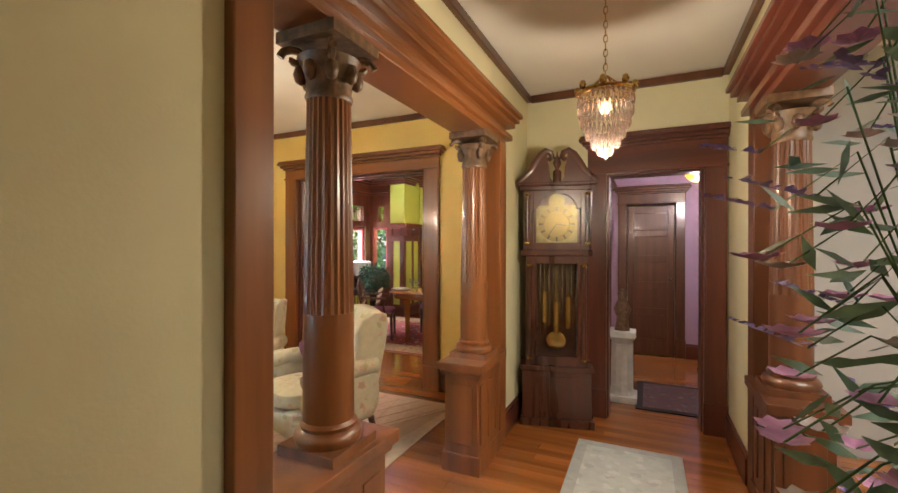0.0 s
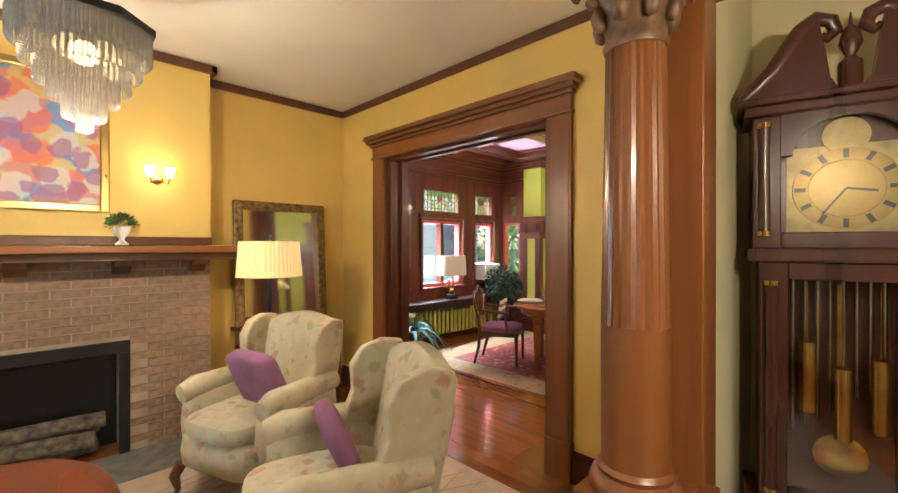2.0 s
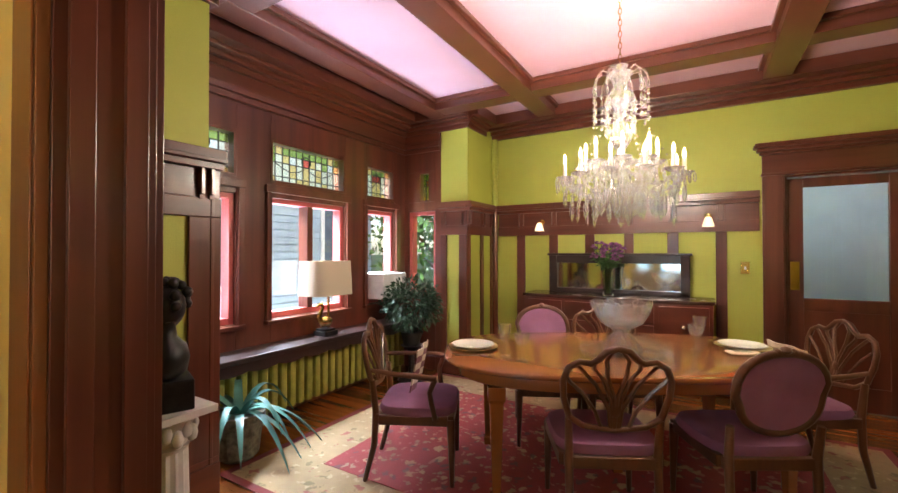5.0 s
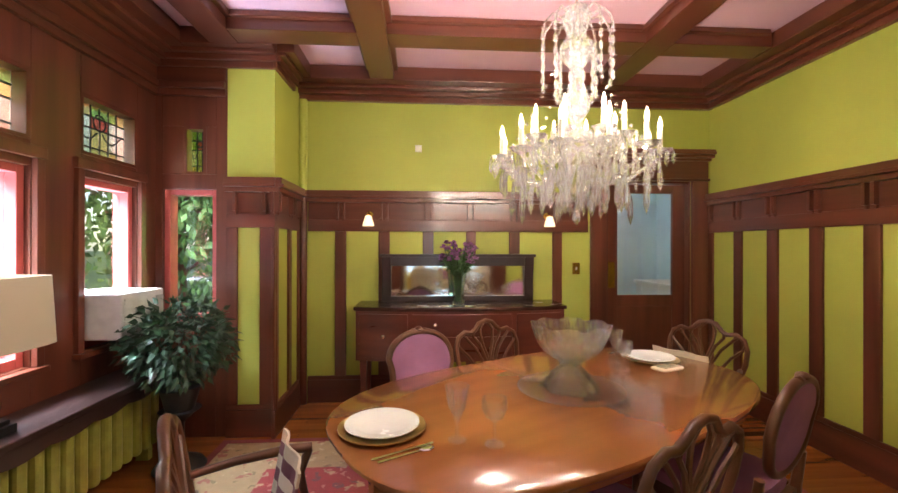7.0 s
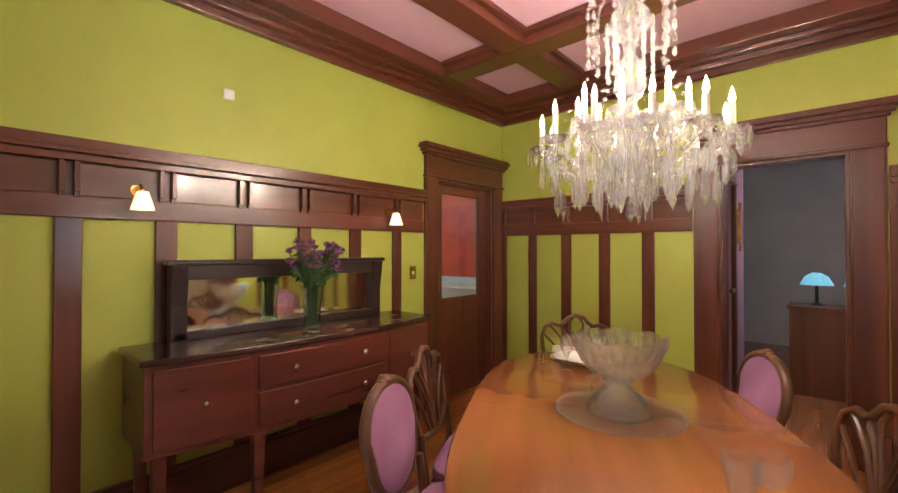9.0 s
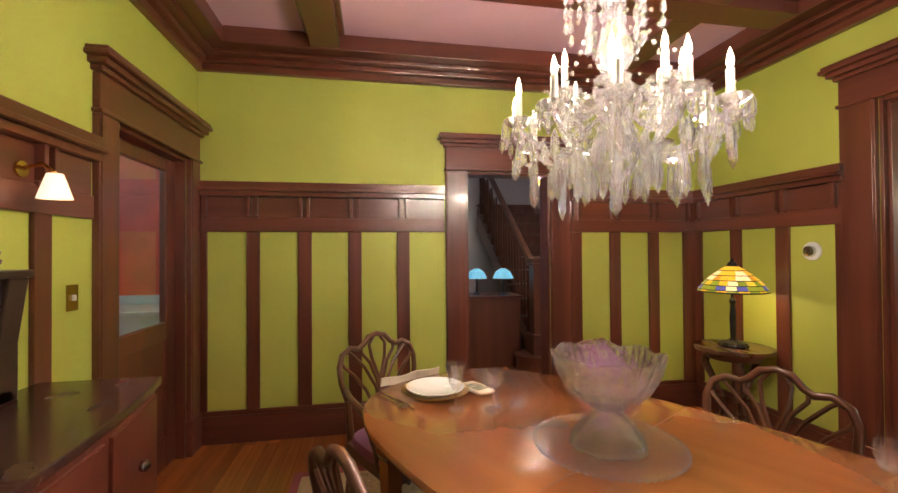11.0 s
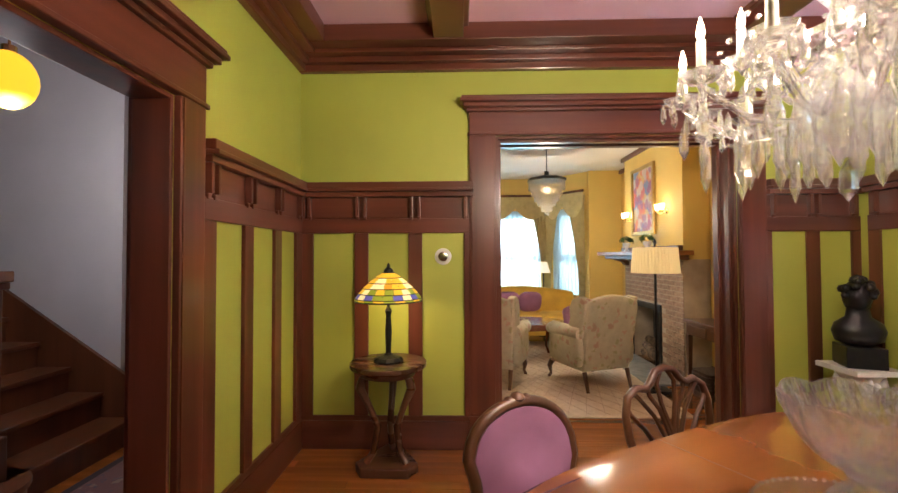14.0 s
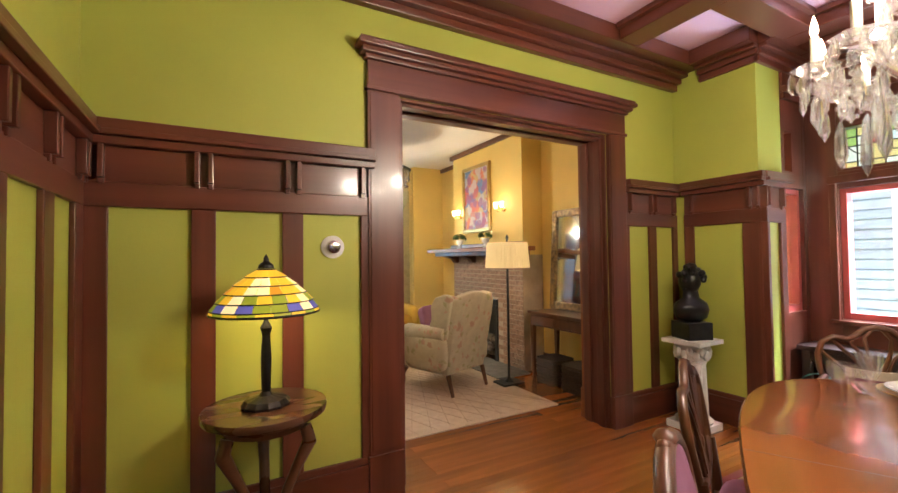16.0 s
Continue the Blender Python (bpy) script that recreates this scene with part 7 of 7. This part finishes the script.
hc = thing("hall_chandelier", pose(0.015, 2.36, 0), "small pink-tinted crystal drop chandelier", "chandelier")
B().lathe([(0.06, 2.799), (0.05, 2.77), (0.01, 2.75)], seg=18).put("canopy", BRASS, hc, smooth=True)
b = B()
for k in range(15):
    z = 2.26 + k * 0.034
    b.tube([((0.009 if k % 2 else 0) * math.cos(a), (0 if k % 2 else 0.009) * math.cos(a), z + 0.021 * math.sin(a)) for a in (2 * math.pi * j / 8 for j in range(8))], 0.0025, 4, closed=True)
b.put("chain", BRASS, hc)
b = B()
b.tube([(0.125 * math.cos(a), 0.125 * math.sin(a), 2.17) for a in (2 * math.pi * k / 28 for k in range(28))], 0.010, 6, closed=True)
for k in range(8):
    a = k * math.pi / 4
    b.tube([(0.01 * math.cos(a), 0.01 * math.sin(a), 2.25), (0.07 * math.cos(a), 0.07 * math.sin(a), 2.20), (0.125 * math.cos(a), 0.125 * math.sin(a), 2.17)], 0.004, 5)
    b.ball((0.13 * math.cos(a), 0.13 * math.sin(a), 2.195), 0.016, 6, sz=1.4)
b.put("frame", BRASS, hc, smooth=True)
PKG = crystal("rose_crystal", (0.95, 0.78, 0.72))
b = B()
for r, z in ((0.122, 2.16), (0.118, 2.11), (0.105, 2.06), (0.085, 2.01), (0.06, 1.965), (0.03, 1.93)):
    n = max(5, int(r * 2 * math.pi / 0.022))
    for k in range(n):
        prism(b, r * math.cos(2 * math.pi * k / n), r * math.sin(2 * math.pi * k / n), z, 0.06, 0.011)
prism(b, 0, 0, 1.92, 0.07, 0.016)
o = b.put("drops", PKG, hc, kind="stuff")
B().ball((0, 0, 2.10), 0.03, 10).put("bulb", glow("hall_bulb", (1, 0.75, 0.5), 2), hc, smooth=True)

gl = thing("globe_pendant", pose(0.66, 5.3, 0), "glowing amber glass pendant with orange mottling", "lamp")
AMB = glow("amber_globe_glass", (1.0, 0.62, 0.03), 0.6)
B().ball((0, 0, 2.26), 0.115, 24, sz=1.25).put("globe", AMB, gl, smooth=True)
B().lathe([(0.03, 2.39), (0.03, 2.43), (0.006, 2.44), (0.006, 3.58), (0.06, 3.599)], seg=16).put("stem", BRASS, gl, smooth=True)
hr = thing("hall_runner", pose(0.08, 2.3, 0), "pale grey-cream hall rug with a faint medallion", "rug")
B().box(-0.34, 0.34, -1.2, 1.2, 0.0005, 0.010).put("border", pattern("grey_rug_border", (0.36, 0.35, 0.31), [(0.30, 0.28, 0.24)], 12), hr, bevel=0.003)
B().box(-0.27, 0.27, -1.12, 1.12, 0.0101, 0.0115).put("field", pattern("grey_rug_field", (0.44, 0.43, 0.38), [(0.34, 0.32, 0.28), (0.5, 0.48, 0.42)], 8), hr)
sr = thing("stair_hall_rug", pose(0.42, 4.75, 0), "small dark patterned rug with a black border", "rug")
B().box(-0.31, 0.31, -0.42, 0.42, 0.0005, 0.010).put("border", mat("black_rug_wool", (0.03, 0.018, 0.02), 0.95), sr, bevel=0.003)
B().box(-0.25, 0.25, -0.36, 0.36, 0.0101, 0.0115).put("field", pattern("dark_rug_field", (0.13, 0.06, 0.06), [(0.2, 0.15, 0.12), (0.05, 0.05, 0.08)], 14), sr)
mp_ = thing("marble_pedestal", pose(-0.01, 4.55, 0), "white marble column pedestal beside the doorway", "pedestal")
B().box(-0.13, 0.13, -0.13, 0.13, 0, 0.06).lathe([(0.115, 0.06), (0.10, 0.10), (0.095, 0.52)], seg=24, flute=0.05).box(-0.12, 0.12, -0.12, 0.12, 0.60, 0.65).lathe([(0.095, 0.52), (0.10, 0.53), (0.09, 0.54), (0.125, 0.60)], seg=24).put("column", PLASTER, mp_)
sv = thing("statuette", pose(-0.01, 4.55, 0.65), "dark brown carved figurine on the pedestal", "figurine")
B().lathe([(0.07, 0), (0.06, 0.04), (0.05, 0.12), (0.08, 0.2), (0.05, 0.27), (0.03, 0.3), (0.045, 0.34), (0.02, 0.39)], seg=18, sx=1, sy=0.7).put("figure", BRONZE2, sv, smooth=True)
for x, L in ((0.82, 0.34), (0.92, 0.48)):
    c = thing("door_chime", pose(x, 6.43, 1.62), "long brass door chime tube on the mauve wall", "chime", "door chimes")
    B().lathe([(0.012, -L / 2), (0.012, L / 2)], seg=10).tube([(0, 0, L / 2), (0, 0.018, L / 2 + 0.02)], 0.004, 5).put("tube", BRASS, c, smooth=True)
ht = thing("lamp_cabinet", pose(1.3, 5.72, 0), "dark wooden cabinet with two leaded glass lamps", "cabinet")
B().box(-0.2, 0.2, -0.34, 0.34, 0, 0.82).box(-0.22, 0.22, -0.36, 0.36, 0.82, 0.85).put("body", BROWN, ht, bevel=0.006)
for x in (-0.18, 0.14):
    t = thing("small_glass_lamp", pose(1.3 + 0.2 * x, 5.72 + x, 0.85), "small blue leaded glass lamp", "lamp", "cabinet lamps")
    B().lathe([(0.06, 0), (0.015, 0.03), (0.012, 0.22)], seg=14).put("base", BRONZE, t, smooth=True)
    B().lathe([(0.13, 0.20), (0.09, 0.28), (0.03, 0.32), (0.028, 0.32), (0.127, 0.20)], seg=16).put("shade", glow("teal_lamp_glass", (0.15, 0.45, 0.6), 0.4), t)
# silk flowers in the hall
PET = [mat("petal_" + n, c, 0.7, var=0.15, scale=30) for n, c in (("pink", (0.60, 0.28, 0.50)), ("lilac", (0.28, 0.22, 0.50)), ("white", (0.68, 0.58, 0.55)))]
fs = thing("flower_stand", pose(0.57, 1.0, 0), "slender dark stand holding a grey vase", "stand")
B().lathe([(0.15, 0), (0.14, 0.03), (0.03, 0.06), (0.025, 0.62), (0.13, 0.66), (0.14, 0.68)], seg=24).put("stand", BROWN, fs, smooth=True)
fv = thing("silk_flower_vase", pose(0.57, 1.0, 0.68), "grey-green vase of pink and lilac silk flowers", "vase")
B().lathe([(0.04, 0), (0.045, 0.02), (0.03, 0.15), (0.025, 0.5), (0.035, 0.6), (0.03, 0.6), (0.02, 0.5), (0.01, 0.05)], seg=24).put("vase", mat("grey_green_glaze", (0.30, 0.36, 0.32), 0.3, coat=0.4), fv, smooth=True)
rr = random.Random(21)
pet = [B(), B(), B()]
lf, st = B(), B()
for k in range(110):
    a, e = rr.uniform(0, 6.28), rr.uniform(0.08, 0.27)
    tip = Vector((e * math.cos(a), e * math.sin(a), rr.uniform(0.05, 1.2)))
    st.tube([(0.02 * math.cos(a), 0.02 * math.sin(a), min(0.6, tip.z + 0.1)), (tip.x * 0.5, tip.y * 0.5, tip.z + 0.08), tip], 0.0016, 5)
    kind = rr.choice((0, 0, 1, 2))
    for q in range(7 if kind != 1 else 26):
        b1 = rr.uniform(0, 6.28)
        if kind == 1:
            c = tip + Vector((math.cos(a), math.sin(a), 0.3)) * (q * 0.004)
            v = Vector((math.cos(b1), math.sin(b1), 0.4)) * 0.017
        else:
            c = tip
            v = Vector((math.cos(q * 0.9), math.sin(q * 0.9), 0.35)) * 0.034
        s = Vector((-v.y, v.x, 0)).normalized() * (0.016 if kind != 1 else 0.007)
        pet[kind].bm.faces.new([pet[kind].bm.verts.new(w) for w in (c, c + v * 0.6 + s, c + v, c + v * 0.6 - s)])
    for q in range(3):
        p = tip * rr.uniform(0.4, 0.95)
        v = Vector((rr.gauss(0, 1), rr.gauss(0, 1), rr.gauss(0, 0.5))).normalized()
        s = v.orthogonal().normalized() * 0.010
        p.z = tip.z + rr.uniform(-0.05, 0.1)
        lf.bm.faces.new([lf.bm.verts.new(w) for w in (p, p + v * 0.03 + s, p + v * 0.075, p + v * 0.03 - s)])
for k in range(3):
    pet[k].put("petals", PET[k], fv, kind="stuff")
lf.put("leaves", mat("silk_leaf_green", (0.22, 0.36, 0.24), 0.6, var=0.25, scale=20), fv, kind="stuff")
st.put("stems", STEMG, fv)

# ---- bricks of the fireplace ----
bm_ = B().box(0, 0.008, 0.004, 0.196, 0.004, 0.053)
brick_mesh = bpy.data.meshes.new("brick")
bm_.bm.to_mesh(brick_mesh)
bm_.bm.free()
brick_mesh.materials.append(BRICK)
half_mesh = brick_mesh.copy()
for v in half_mesh.vertices:
    v.co.y *= 0.5
for r in range(23):
    z = 0.005 + r * 0.057
    y = 1.1 - (0.1 if r % 2 else 0)
    while y < 2.69:
        w = 0.2
        me = brick_mesh
        if y < 1.09:
            y, me, w = 1.1, half_mesh, 0.1
        elif y + 0.2 > 2.71:
            me, w = half_mesh, 0.1
        if not (y + w > 1.33 and y < 2.19 and z < 0.77):
            o = new("brick", me)
            o.matrix_basis = pose(-4.0, y, z)
            o.parent = fire
        y += w

# ---- floor planks ----
floor = bpy.data.objects["floor"]
PW = 0.083
rnd = random.Random(11)
meshes = {}


def plank_mesh(L):
    if L not in meshes:
        s = B().box(0, L - 0.002, 0.001, PW - 0.001, -0.012, 0.0)
        me = bpy.data.meshes.new("plank")
        s.bm.to_mesh(me)
        s.bm.free()
        me.materials.append(FLOORM)
        meshes[L] = me
    return meshes[L]


rest = B()
count = 0
for r in range(-14, 136):
    y = r * PW
    near = 2.9 < y < 8.3
    x = -5.3 - rnd.choice((0, 0.4, 0.8, 1.2, 1.6))
    while x < 3.8:
        L = rnd.choice((1.6, 2.0, 2.4))
        if near and count < 300 and x + L > -4.4 and x < -0.5:
            o = new("plank", plank_mesh(L))
            o.matrix_basis = pose(x, y, 0)
            o.parent = floor
            count += 1
        else:
            rest.box(max(x, -5.3), min(x + L - 0.002, 3.84), y + 0.001, y + PW - 0.001, -0.012, 0)
        x += L
rest.put("planks", FLOORM, floor, kind="stuff")
